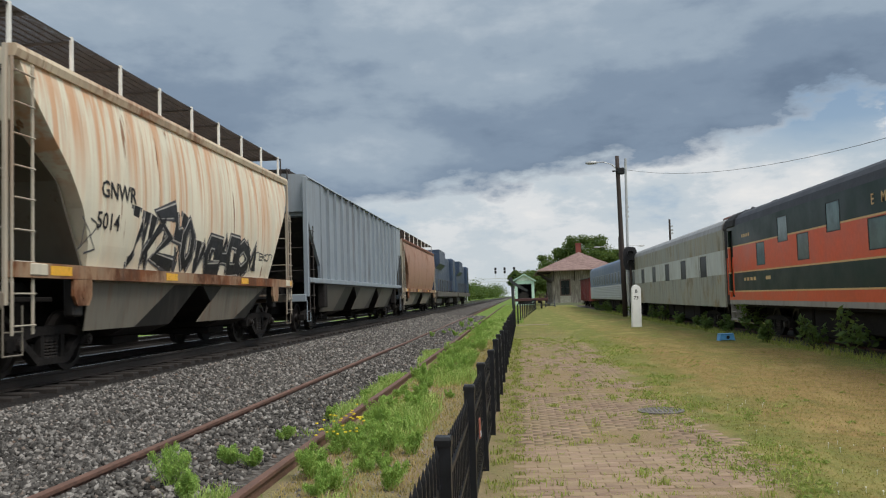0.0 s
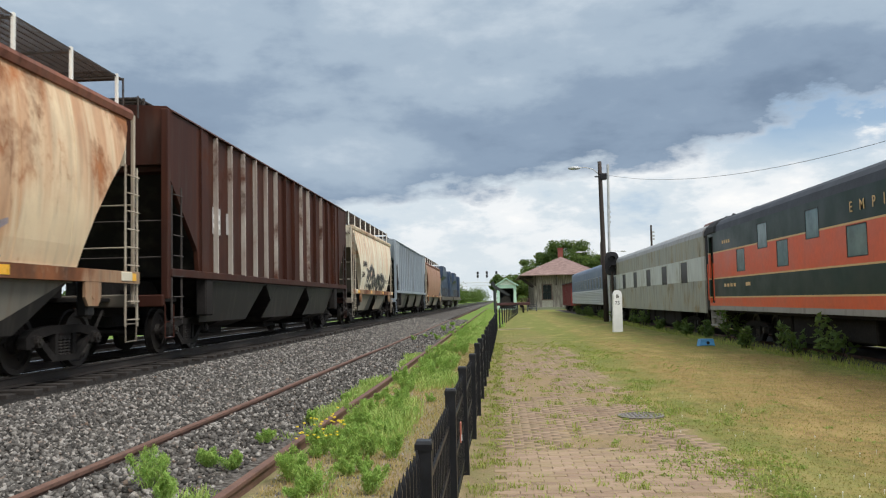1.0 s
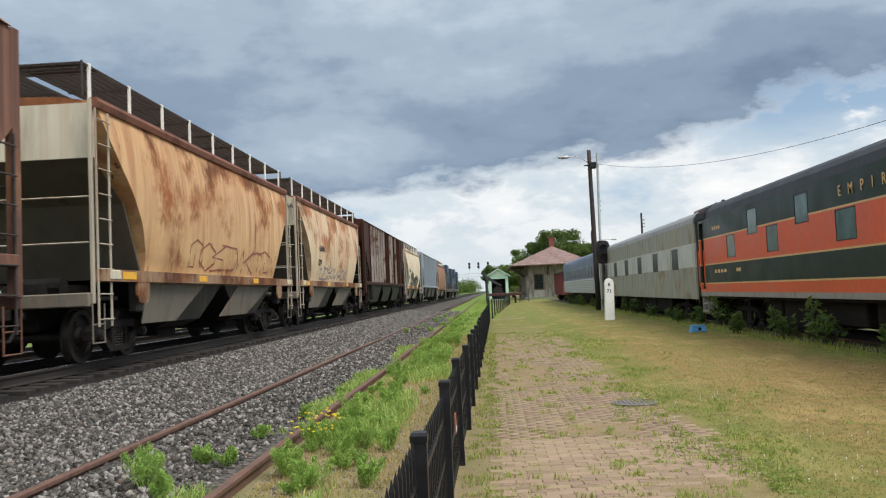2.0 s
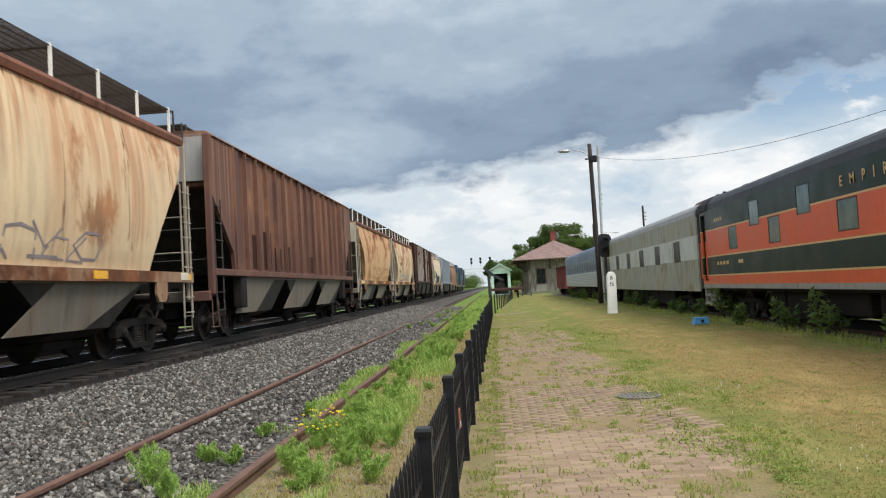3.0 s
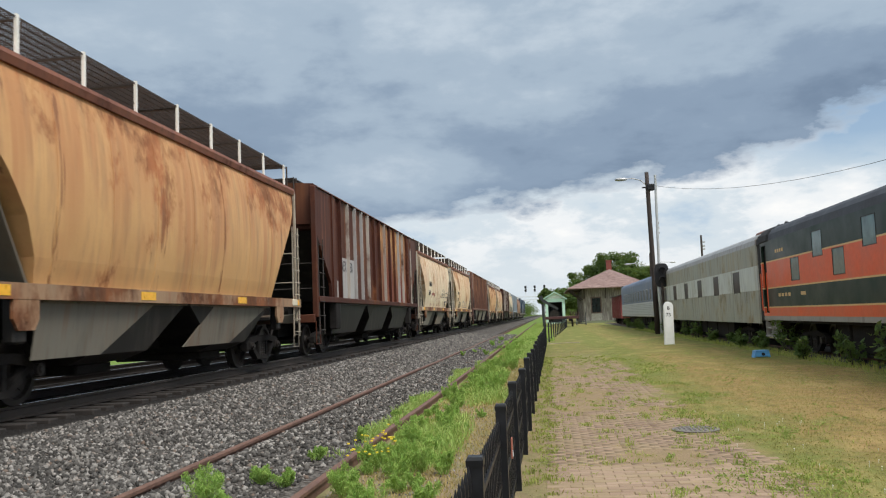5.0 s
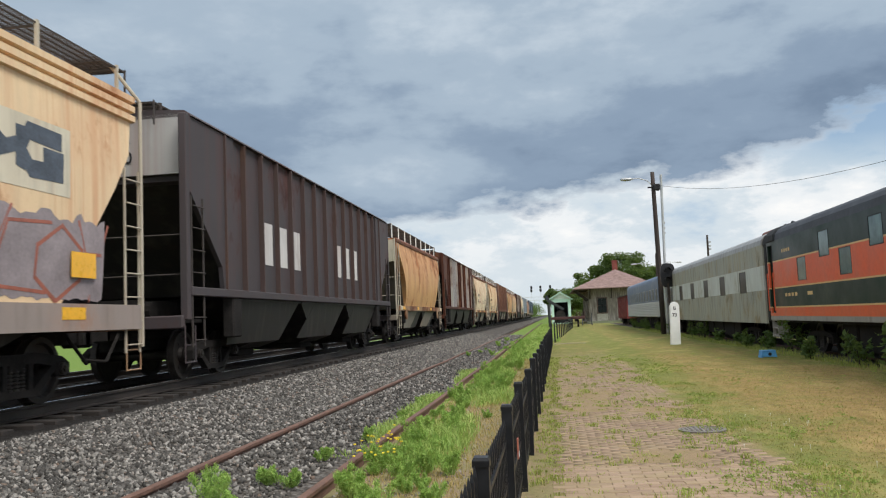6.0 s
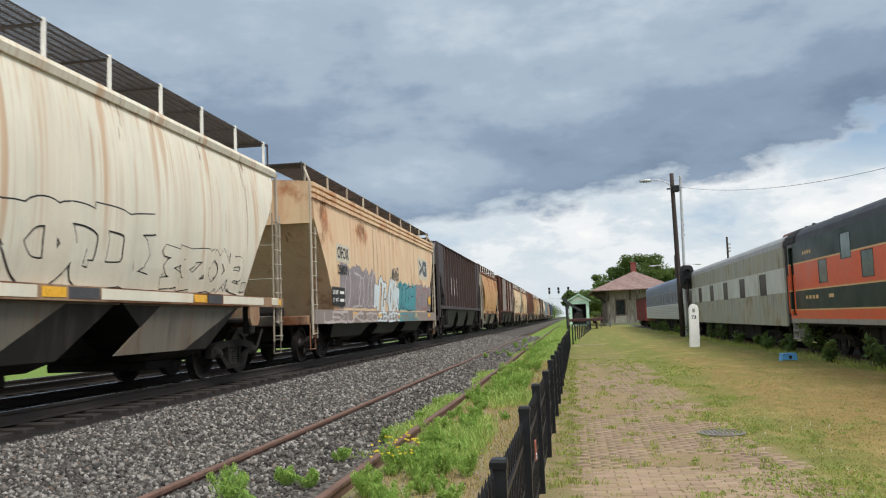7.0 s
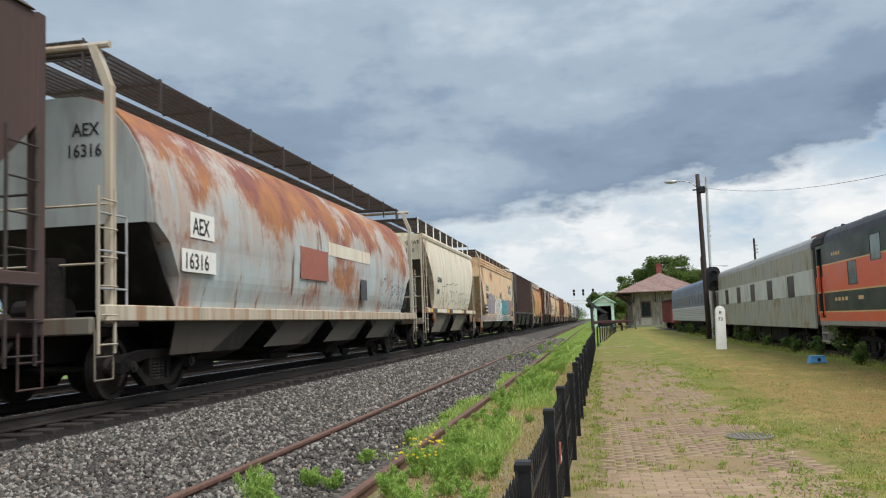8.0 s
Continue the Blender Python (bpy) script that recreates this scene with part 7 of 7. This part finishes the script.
    pale = plain("pale_grey_steel_paint", (0.62, 0.64, 0.65), 0.6)
    for x in (-15.5, 1.2):
        bm = B()
        for dx in (-0.3, 0.3):
            box(bm, x + dx - 0.07, x + dx + 0.07, -0.1, 0.1, 0, 7)
        part("leg", bm, pale, sb)
    bm = B()
    for z in (6.0, 7.0):
        box(bm, -15.5, 1.2, -0.1, 0.1, z - 0.08, z + 0.08)
    for k in range(16):
        x = -15.5 + k * 1.044
        tube(bm, (x, 0, 6.0), (x + 1.044, 0, 7.0), 0.05, 5)
    part("truss", bm, pale, sb)
    for x in (-6.3, -3.5, -0.55):
        bm = B()
        tube(bm, (x, 0, 7.0), (x, 0, 8.7), 0.06, 6)
        part("signal_mast", bm, pale, sb)
        for z in (8.9, 9.9):
            bm = B()
            box(bm, x - 0.32, x + 0.32, -0.15, 0.15, z - 0.4, z + 0.5, 0.1)
            tube(bm, (x, -0.15, z), (x, -0.45, z), 0.2, 8)
            part("signal_head", bm, BLACK_P, sb)


make_depot()

# ---- plants ----


def leaf_mat(name, lo, hi, dry=None, turf=False):
    n = Nodes(name)
    r = n.island()
    if turf:
        c = n.mix(0.35, lawn_colour(n)[0], n.ramp(r, (0.0, lo), (0.8, hi), (1.0, dry or hi)))
    else:
        c = n.ramp(r, (0.0, lo), (0.8, hi), (1.0, dry or hi))
        c = n.mix(n.calc("MULTIPLY", n.noise(n.at(), 0.8, 4), 0.35), c, lo)
    m = n.done(c, 0.65, 0, 0.25)
    thin = n.t.nodes.new("ShaderNodeBsdfTranslucent")
    n.link(n.mix(0.35, c, (0.55, 0.65, 0.12)), thin.inputs["Color"])
    both = n.t.nodes.new("ShaderNodeMixShader")
    both.inputs[0].default_value = 0.38
    n.link(n.bsdf.outputs[0], both.inputs[1])
    n.link(thin.outputs[0], both.inputs[2])
    out = [k for k in n.t.nodes if k.type == "OUTPUT_MATERIAL"][0]
    n.link(both.outputs[0], out.inputs["Surface"])
    return m


GRASS = leaf_mat("grass_blade", (0.22, 0.28, 0.06), (0.39, 0.43, 0.12), (0.40, 0.32, 0.13))
DRY = leaf_mat("dry_grass_blade", (0.34, 0.25, 0.10), (0.50, 0.375, 0.17), (0.28, 0.28, 0.085))
TURF = leaf_mat("turf_blade", (0.38, 0.32, 0.12), (0.60, 0.50, 0.22), (0.40, 0.44, 0.15), True)
CLOVER = leaf_mat("low_weed_leaf", (0.18, 0.25, 0.06), (0.32, 0.40, 0.12), (0.38, 0.38, 0.13))
WEED = leaf_mat("weed_leaf", (0.20, 0.37, 0.08), (0.41, 0.58, 0.16), (0.50, 0.58, 0.17))
FEATHER = leaf_mat("feathery_weed_blade", (0.21, 0.34, 0.08), (0.41, 0.54, 0.16), (0.52, 0.48, 0.20))
SHRUB = leaf_mat("shrub_leaf", (0.028, 0.062, 0.02), (0.085, 0.15, 0.048))
TREE = leaf_mat("tree_leaf", (0.028, 0.062, 0.018), (0.085, 0.145, 0.042))
FLOWER_Y = plain("yellow_petal", (0.75, 0.58, 0.03), 0.6)
FLOWER_W = plain("white_clover_head", (0.75, 0.76, 0.68), 0.7)
RNG = np.random.default_rng(11)


def blades(name, x, y, z, h, w, lean, material, label, category, parent=None):
    """Grass: one bent blade of three triangles' worth at each place."""
    k = len(x)
    a = RNG.random(k) * math.tau
    b = RNG.random(k) * math.tau
    l = lean * (0.3 + RNG.random(k))
    ca, sa = np.cos(a) * w, np.sin(a) * w
    dx, dy = np.cos(b) * l * h, np.sin(b) * l * h
    v = np.empty((k, 5, 3))
    v[:, 0] = np.stack([x - ca, y - sa, z - 0.01], -1)
    v[:, 1] = np.stack([x + ca, y + sa, z - 0.01], -1)
    v[:, 2] = np.stack([x + ca * 0.7 + dx * 0.35, y + sa * 0.7 + dy * 0.35, z + h * 0.6], -1)
    v[:, 3] = np.stack([x - ca * 0.7 + dx * 0.35, y - sa * 0.7 + dy * 0.35, z + h * 0.6], -1)
    v[:, 4] = np.stack([x + dx, y + dy, z + h * (1 - 0.3 * l)], -1)
    f = np.array([(0, 1, 2), (0, 2, 3), (3, 2, 4)])
    return raw_mesh(name, v.reshape(-1, 3), (f[None] + 5 * np.arange(k)[:, None, None]).reshape(-1, 3), material, label, category, parent)


def make_grass():
    # short turf, denser near the viewer
    n = 190000
    y = 4.9 + 44 * RNG.random(n) ** 1.9
    x = -0.3 + 8.2 * RNG.random(n)
    walk_zone = (x < 1.9 + 0.2 * np.sin(y * 0.9) + 0.12 * np.sin(y * 2.3)) & (y < 30)
    keep = ~walk_zone | (RNG.random(n) < 0.05 + 0.02 * np.clip(y - 9, 0, 30))
    x, y = x[keep], y[keep]
    q = len(x)
    size = (0.010 + 0.016 * RNG.random(q)) * np.clip(1.2 - y / 45, 0.2, 1.0)
    blades("turf", x, y, np.zeros(q), size, (0.003 + 0.0025 * RNG.random(q)) * (1 + 0.05 * y), 1.35, TURF, "short mown turf, partly dry", "grass")
    # tufts in the joints of the walk and along the fence
    n = 900
    cx, cy = -0.1 + 2.0 * RNG.random(n), 5.2 + 24 * RNG.random(n) ** 1.4
    edge = RNG.random(n) < 0.36
    cx[edge] = -0.25 + 0.30 * RNG.random(int(edge.sum()))
    k = 16
    x = (cx[:, None] + 0.04 * RNG.standard_normal((n, k))).ravel()
    y = (cy[:, None] + 0.04 * RNG.standard_normal((n, k))).ravel()
    hh = np.repeat(0.02 + 0.075 * RNG.random(n) ** 2.5, k) * (0.6 + 0.5 * RNG.random(n * k))
    blades("joint_grass", x, y, np.zeros(n * k), hh, np.full(n * k, 0.004) * (1 + 0.04 * y), 0.8, GRASS, "tufts of grass in the joints of the walk", "grass")
    # low leafy weeds in a ragged belt between walk and lawn
    cs, rs = [], []
    for k in range(1300):
        y = 5.2 + 24 * RNG.random() ** 1.5
        x = 2.15 + 0.12 * math.sin(y * 0.7) + (0.30 + 0.02 * y) * RNG.standard_normal()
        if k % 6 == 0:
            x = 2.6 + 4.2 * RNG.random()
        if k % 9 == 0:
            x = 6.5 + 0.4 * RNG.random()
        if noise.fractal((x * 0.9, y * 0.6, 7.0), 1.0, 2.0, 3) < (0.0 if k % 6 else 0.12):
            continue
        cs.append((x, y, 0.012))
        rs.append(0.04 + 0.09 * RNG.random() ** 2)
    leaf_cloud("low_weeds", cs, rs, 26, 0.014, CLOVER, "low leafy weeds and clover in the lawn", "weed", squash=0.35, narrow=0.5, rise=0.4)
    n = 9000
    x, y = 2.15 + 0.5 * RNG.standard_normal(n), 4.6 + 24 * RNG.random(n) ** 1.6
    g = np.array([noise.fractal((a * 0.9, b * 0.6, 7.0), 1.0, 2.0, 3) for a, b in zip(x, y)])
    keep = (g > 0.05) & (x > 1.6)
    x, y = x[keep], y[keep]
    q = len(x)
    blades("rough_grass", x, y, np.zeros(q), 0.03 + 0.06 * RNG.random(q) ** 2, np.full(q, 0.004) * (1 + 0.04 * y), 0.9, GRASS, "longer green grass at the edge of the lawn", "grass")
    # grass and weeds between siding and fence; the rusty rails stay clear
    n = 170000
    x, y = -2.65 + 2.25 * RNG.random(n), 4.0 + 50 * RNG.random(n) ** 1.6
    g = np.array([noise.fractal((a * 0.8, b * 0.35, 5.0), 1.0, 2.0, 3) for a, b in zip(x, y)])
    left = x < -2.03
    bare = np.clip((x + 1.30) * 2.5, 0, 1) * np.clip((34 - y) / 14, 0, 1)
    keep = (g + 0.36 - left * np.clip((-2.05 - x) / 0.5, 0.1, 1) * np.clip(0.55 + (y - 12) * 0.035, 0.4, 1.4) - 0.95 * bare > 0.45 * RNG.random(n)) & (np.abs(x + 2.03) > 0.10)
    x, y, g, left = x[keep], y[keep], g[keep], left[keep]
    q = len(x)
    room = np.clip((x + 2.0) / 0.55, 0.30, 1.0) * np.where(y > 18, 0.75, 1.0)
    hh = (0.04 + 0.17 * RNG.random(q) ** 1.8) * (0.5 + np.clip(g + 0.3, 0, 1.0)) * np.where(left, 0.6, room)
    blades("tall_grass", x, y, np.where(x < -1.85, 0.055, 0.01), hh, np.full(q, 0.0036) * (1 + 0.04 * y), 1.0, FEATHER, "tall feathery green grass growing beside the siding", "grass")
    n = 26000
    x, y = -1.9 + 2.2 * RNG.random(n), 46 + 80 * RNG.random(n) ** 1.3
    blades("far_grass", x, y, np.zeros(n), 0.05 + 0.12 * RNG.random(n), np.full(n, 0.02), 0.8, FEATHER, "rough green grass along the far siding", "grass")
    n = 34000
    x, y = -1.9 + 1.55 * RNG.random(n), 4.0 + 30 * RNG.random(n) ** 1.5
    blades("straw_grass", x, y, np.zeros(n), 0.02 + 0.05 * RNG.random(n), np.full(n, 0.003) * (1 + 0.04 * y), 1.0, DRY, "dry grass stalks beside the fence", "grass")


def leaf_cloud(name, centres, radii, count, size, material, label, category, parent=None, flat=0.7, kind="stuff", squash=0.75, narrow=0.45, rise=0.0):
    """Leaves as small folded diamonds, thick towards the surface of overlapping rounded masses."""
    vs, fs, off = [], [], 0
    for c, r in zip(centres, radii):
        k = count
        d = RNG.standard_normal((k, 3))
        d /= np.linalg.norm(d, axis=1)[:, None]
        rr = r * (0.30 + 0.85 * RNG.random(k) ** 0.75)
        p = np.asarray(c) + d * rr[:, None] * np.array([1, 1, squash])
        u = RNG.standard_normal((k, 3))
        u[:, 2] = u[:, 2] * flat + rise
        u /= np.linalg.norm(u, axis=1)[:, None]
        w = np.cross(u, RNG.standard_normal((k, 3)))
        w /= np.linalg.norm(w, axis=1)[:, None] + 1e-9
        s = size * (0.6 + 0.8 * RNG.random(k))[:, None]
        nrm = np.cross(u, w)
        v = np.stack([p - u * s, p + w * s * narrow + nrm * s * 0.15, p + u * s, p - w * s * narrow + nrm * s * 0.15], 1)
        vs.append(v.reshape(-1, 3))
        f = np.array([(0, 1, 2), (0, 2, 3)])
        fs.append((f[None] + 4 * np.arange(k)[:, None, None]).reshape(-1, 3) + off)
        off += 4 * k
    return raw_mesh(name, np.concatenate(vs), np.concatenate(fs), material, label, category, parent, kind)


def make_weeds():
    """Leafy weeds in bushy clumps between the rails and the fence."""
    rng = random.Random(8)
    spots = [(-2.35, 7.3, 0.13), (-2.45, 8.7, 0.12), (-2.3, 10.1, 0.12), (-2.25, 12.2, 0.10), (-2.35, 14.3, 0.09), (-2.45, 6.1, 0.18), (-2.75, 6.5, 0.24), (-2.6, 7.4, 0.16), (-1.75, 7.0, 0.24), (-1.45, 6.6, 0.20), (-1.75, 8.2, 0.26), (-1.35, 8.0, 0.24), (-1.55, 9.6, 0.28), (-1.3, 10.6, 0.24), (-1.22, 15.9, 0.36), (-1.05, 16.8, 0.28), (-1.5, 20.0, 0.3), (-1.0, 23.0, 0.3), (-1.3, 28.0, 0.32), (-1.6, 34.0, 0.32)]
    for k in range(96):
        y = 6 + 44 * rng.random() ** 1.3
        spots.append((rng.uniform(-1.85, -1.0) if y < 30 else rng.uniform(-3.2, -0.8), y, rng.uniform(0.08, 0.20)))
    for x, y, h in spots:
        t = thing("weed_clump", pose(x, y, 0.05 if x < -1.85 else 0.0), "bushy bright green weeds beside the siding", "weed", "weeds by the siding")
        bm = B()
        cs, rs = [], []
        for k in range(9):
            a, r = rng.uniform(0, 6.28), h * rng.uniform(0.1, 0.9)
            top = (r * math.cos(a), r * math.sin(a), h * rng.uniform(0.5, 1.25))
            tube(bm, (r * 0.3 * math.cos(a), r * 0.3 * math.sin(a), 0), top, 0.005, 5)
            cs += [(top[0] * f, top[1] * f, top[2] * f) for f in (0.55, 0.8, 1.0)]
            rs += [h * 0.26, h * 0.22, h * 0.14]
        tagged(part("stem", bm, WEED, t, "thin green stems"), kind="stuff")
        leaf_cloud("leaves", cs, rs, 60, 0.012 + 0.040 * h, WEED, "", "", t, kind="", narrow=0.16, rise=1.1, squash=1.2)
    # yellow flower heads and clover
    bm = B()
    for k in range(40):
        x, y, z = -1.75 + rng.gauss(0, 0.13), 8.2 + rng.gauss(0, 0.35), rng.uniform(0.2, 0.36)
        tube(bm, (x, y, z), (x, y, z + 0.01), 0.014, 6)
    tagged(part("yellow_flowers", bm, FLOWER_Y, None), "small yellow flowers among the weeds", "flower", kind="stuff")
    bm = B()
    for k in range(45):
        x, y = 2.6 + rng.gauss(0, 0.5), rng.uniform(5.5, 13)
        if x < 1.9:
            continue
        z = rng.uniform(0.02, 0.045)
        tube(bm, (x, y, z), (x, y, z + 0.008), 0.0055, 5)
        tube(bm, (x, y, 0), (x, y, z), 0.002, 3)
    tagged(part("clover_flowers", bm, FLOWER_W, None), "white clover heads in the lawn", "flower", kind="stuff")


def make_shrubs():
    """Saplings with broad leaves growing under the parked carriages."""
    rng = random.Random(4)
    y = 12.0
    while y < 78:
        h = rng.uniform(0.45, 1.0) * (1.0 if y < 30 else 0.85)
        x = rng.uniform(6.75, 7.25)
        t = thing("sapling", pose(x, y, 0), "leafy sapling growing out from under the carriages", "shrub", "saplings under the carriages")
        bm = B()
        cs, rs = [], []
        for k in range(5):
            a = rng.uniform(0, 6.28)
            top = (0.35 * h * math.cos(a), 0.5 * h * math.sin(a), h * rng.uniform(0.55, 1.1))
            tube(bm, (0.05 * math.cos(a), 0.05 * math.sin(a), 0), top, 0.012, 5, 0.005)
            cs += [tuple(v * f for v in top) for f in (0.5, 0.75, 1.0)]
            rs += [0.24 * h + 0.05, 0.22 * h + 0.05, 0.16 * h + 0.04]
        tagged(part("stem", bm, WOOD_POLE, t, "thin brown stems"), kind="stuff")
        leaf_cloud("leaves", cs, rs, 15, 0.075, SHRUB, "", "", t, kind="")
        y += rng.uniform(1.2, 3.4) if y < 32 else rng.uniform(2.2, 5.0)
    n = 6000
    x, yy = 6.6 + 0.8 * RNG.random(n), 8 + 60 * RNG.random(n) ** 1.4
    blades("shaded_grass", x, yy, np.zeros(n), 0.06 + 0.12 * RNG.random(n), np.full(n, 0.005) * (1 + 0.03 * yy), 0.6, GRASS, "long grass at the edge of the carriages", "grass")


def make_tree(x, y, height, radius, seed):
    rng = random.Random(seed)
    t = thing("tree", pose(x, y, 0), "broad leafy tree with a dark green crown", "tree", "trees behind the depot")
    bm = B()
    tube(bm, (0, 0, -0.2), (0, 0, height * 0.45), 0.28, 10, 0.18)
    ends = []
    for k in range(9):
        a = k * 2.4 + rng.uniform(-0.4, 0.4)
        z0 = height * rng.uniform(0.25, 0.45)
        r = radius * rng.uniform(0.45, 0.8)
        e = (r * math.cos(a), r * math.sin(a), height * rng.uniform(0.5, 0.86))
        tube(bm, (0, 0, z0), e, 0.12, 6, 0.03)
        ends.append(e)
    part("trunk", bm, WOOD_POLE, t, "trunk and limbs")
    cs = [(0, 0, height * 0.80), (0.2 * radius, 0, height * 0.6)] + ends
    rs = [radius * 0.55, radius * 0.6] + [radius * rng.uniform(0.32, 0.5) for _ in ends]
    for e in ends:
        for k in range(3):
            cs.append(tuple(v + rng.uniform(-0.35, 0.35) * radius for v in e[:2]) + (min(height * 0.96, e[2] + rng.uniform(-0.22, 0.16) * height),))
            rs.append(radius * rng.uniform(0.14, 0.3))
    leaf_cloud("crown", cs, rs, 430, 0.21, TREE, "dark green leaf crown", "", t, kind="")


def make_crumbs():
    n = 6500
    x, y = -1.95 + 1.6 * RNG.random(n), 5.0 + 22 * RNG.random(n) ** 1.5
    s = 0.006 + 0.016 * RNG.random(n) ** 2
    base = np.array([(1, 0, 0), (-1, 0, 0), (0, 1, 0), (0, -1, 0), (0, 0, 1)], float)
    v = base[None] * (0.5 + 0.8 * RNG.random((n, 5, 1))) * s[:, None, None] + np.stack([x, y, np.zeros(n)], -1)[:, None, :]
    f = np.array([(0, 2, 4), (2, 1, 4), (1, 3, 4), (3, 0, 4)])
    raw_mesh("strewn_stones", v.reshape(-1, 3), (f[None] + 5 * np.arange(n)[:, None, None]).reshape(-1, 3), STONE, "small stones strewn over the bare soil", "gravel")


make_grass()
make_crumbs()
make_weeds()
make_shrubs()
for k, (x, y, h, r) in enumerate([(8.6, 172, 10.4, 4.4), (13.6, 170, 12.9, 5.2), (18.2, 173, 11.6, 4.8), (22.5, 178, 10.0, 4.5), (2.9, 150, 6.2, 2.6), (5.4, 153, 6.6, 2.6), (1.0, 190, 7.0, 3.2)]):
    make_tree(x, y, h, r, 40 + k)


def make_far_woods():
    rng = random.Random(77)
    cs, rs = [], []
    for k in range(150):
        x = rng.uniform(-190, -17) if k < 95 else rng.uniform(2, 120)
        y = rng.uniform(300, 430) if x > -40 else rng.uniform(70, 400)
        if x < -40 and y < 200:
            x = rng.uniform(-150, -60)
        r = rng.uniform(2.0, 4.0)
        for j in range(3):
            cs.append((x + rng.uniform(-2, 2), y + rng.uniform(-2, 2), r * rng.uniform(0.5, 1.5)))
            rs.append(r * rng.uniform(0.6, 1.0))
    for k in range(70):
        x, y = (rng.uniform(-75, -19), rng.uniform(430, 700)) if k < 45 else (rng.uniform(6, 60), rng.uniform(430, 640))
        r = rng.uniform(3.5, 6.0)
        for j in range(3):
            cs.append((x + rng.uniform(-3, 3), y, r * rng.uniform(0.4, 1.6)))
            rs.append(r * rng.uniform(0.6, 1.0))
    for k in range(60):
        x, y = (rng.uniform(-70, -17), rng.uniform(850, 1000)) if k < 40 else (rng.uniform(10, 90), rng.uniform(800, 950))
        r = rng.uniform(6, 9)
        for j in range(3):
            cs.append((x + rng.uniform(-4, 4), y, r * rng.uniform(0.3, 1.3)))
            rs.append(r * rng.uniform(0.6, 1.0))
    leaf_cloud("far_woods", cs, rs, 130, 0.55, TREE, "distant line of green trees", "trees")


make_far_woods()

# ---- brick walk ----


def make_walk():
    n = Nodes("clay_paver")
    r = n.random()
    a = n.noise(n.at(), 14, 5, 0.65)
    c = n.ramp(r, (0.0, (0.20, 0.135, 0.105)), (0.5, (0.285, 0.20, 0.15)), (1.0, (0.37, 0.27, 0.20)))
    c = n.mix(n.ramp(a, (0.36, 0.0), (0.66, 0.9)), c, (0.30, 0.225, 0.15))
    moss = n.calc("FRACT", n.calc("MULTIPLY", r, 7.3))
    c = n.mix(n.ramp(moss, (0.45, 0.0), (1.0, 0.7)), c, (0.30, 0.235, 0.14))
    n.bump(a, 0.4, 0.006)
    brick = n.done(c, 0.92, 0, 0.2)
    n = Nodes("clay_paver_far")
    a = n.noise(n.at(), 14, 5, 0.65)
    c = n.ramp(n.island(), (0.0, (0.20, 0.135, 0.105)), (0.5, (0.285, 0.20, 0.15)), (1.0, (0.37, 0.27, 0.20)))
    c = n.mix(n.ramp(a, (0.36, 0.0), (0.66, 0.9)), c, (0.30, 0.225, 0.15))
    c = n.mix(n.ramp(n.noise(n.at((1, 0.6, 1)), 1.6, 5, 0.6), (0.42, 0.0), (0.62, 0.75)), c, (0.30, 0.235, 0.14))
    far = n.done(c, 0.92, 0, 0.2)
    # moss and dust lie in drifts over the bricks
    w = thing("brick_walk", Matrix.Identity(4), "old clay brick walk with grass in its joints", "pavement", kind="structure")
    bm = B()
    box(bm, -0.098, 0.098, -0.048, 0.048, -0.05, 0.0, 0.005)
    me = mesh_from("brick", bm)
    me.materials.append(brick)
    rng = random.Random(9)
    rest_v, rest_f = [], []
    count = 0
    y = 5.1
    row = 0
    while y < 26:
        x = 0.02 + (0.1 if row % 2 else 0.0)
        while x < 2.05 + 0.18 * math.sin(y):
            bare = noise.fractal((x * 0.9, y * 0.5, 3.0), 1.0, 2.0, 3)
            z = 0.010 + rng.uniform(-0.004, 0.002) - 0.022 * max(0.0, bare - 0.02) - 0.003 * max(0.0, (y - 11) / 10) - 0.03 * max(0.0, x - 1.85)
            if count < 300 and x < 1.9:
                o = new("brick", me)
                o.parent = w
                o.matrix_basis = pose(x, y, z, rng.uniform(-0.9, 0.9), rng.uniform(-0.8, 0.8), rng.uniform(-1.6, 1.6))
                count += 1
            else:
                b = len(rest_v) * 8
                t1, t2 = rng.uniform(-0.0015, 0.0015), rng.uniform(-0.001, 0.001)
                rest_v.append([(x + sx * 0.098, y + sy * 0.048, z + t1 * sx + t2 * sy - (0.05 if sz < 0 else 0)) for sz in (-1, 1) for sx, sy in ((-1, -1), (1, -1), (1, 1), (-1, 1))])
                rest_f += [(b + 4, b + 5, b + 6, b + 7), (b, b + 1, b + 5, b + 4), (b + 1, b + 2, b + 6, b + 5), (b + 2, b + 3, b + 7, b + 6), (b + 3, b, b + 4, b + 7)]
            x += 0.202
        y += 0.102
        row += 1
    raw_mesh("bricks", np.array(rest_v).reshape(-1, 3), np.array(rest_f), far, "", "", w)


make_walk()


# ---- what moves ----
def motions():
    steps = [k / 10 for k in range(81)]
    for car, y in CARS:
        walk(car, [(t, pose(MAIN_X, y + SPEED * t, RAIL_Z)) for t in steps])
    # wheels roll forwards, a good fifth of a turn in each thirtieth of a second
    for w in WHEELSETS:
        x, y, z = w.location
        walk(w, [(k / 30, pose(x, y, z, -86 * k)) for k in range(241)])


motions()
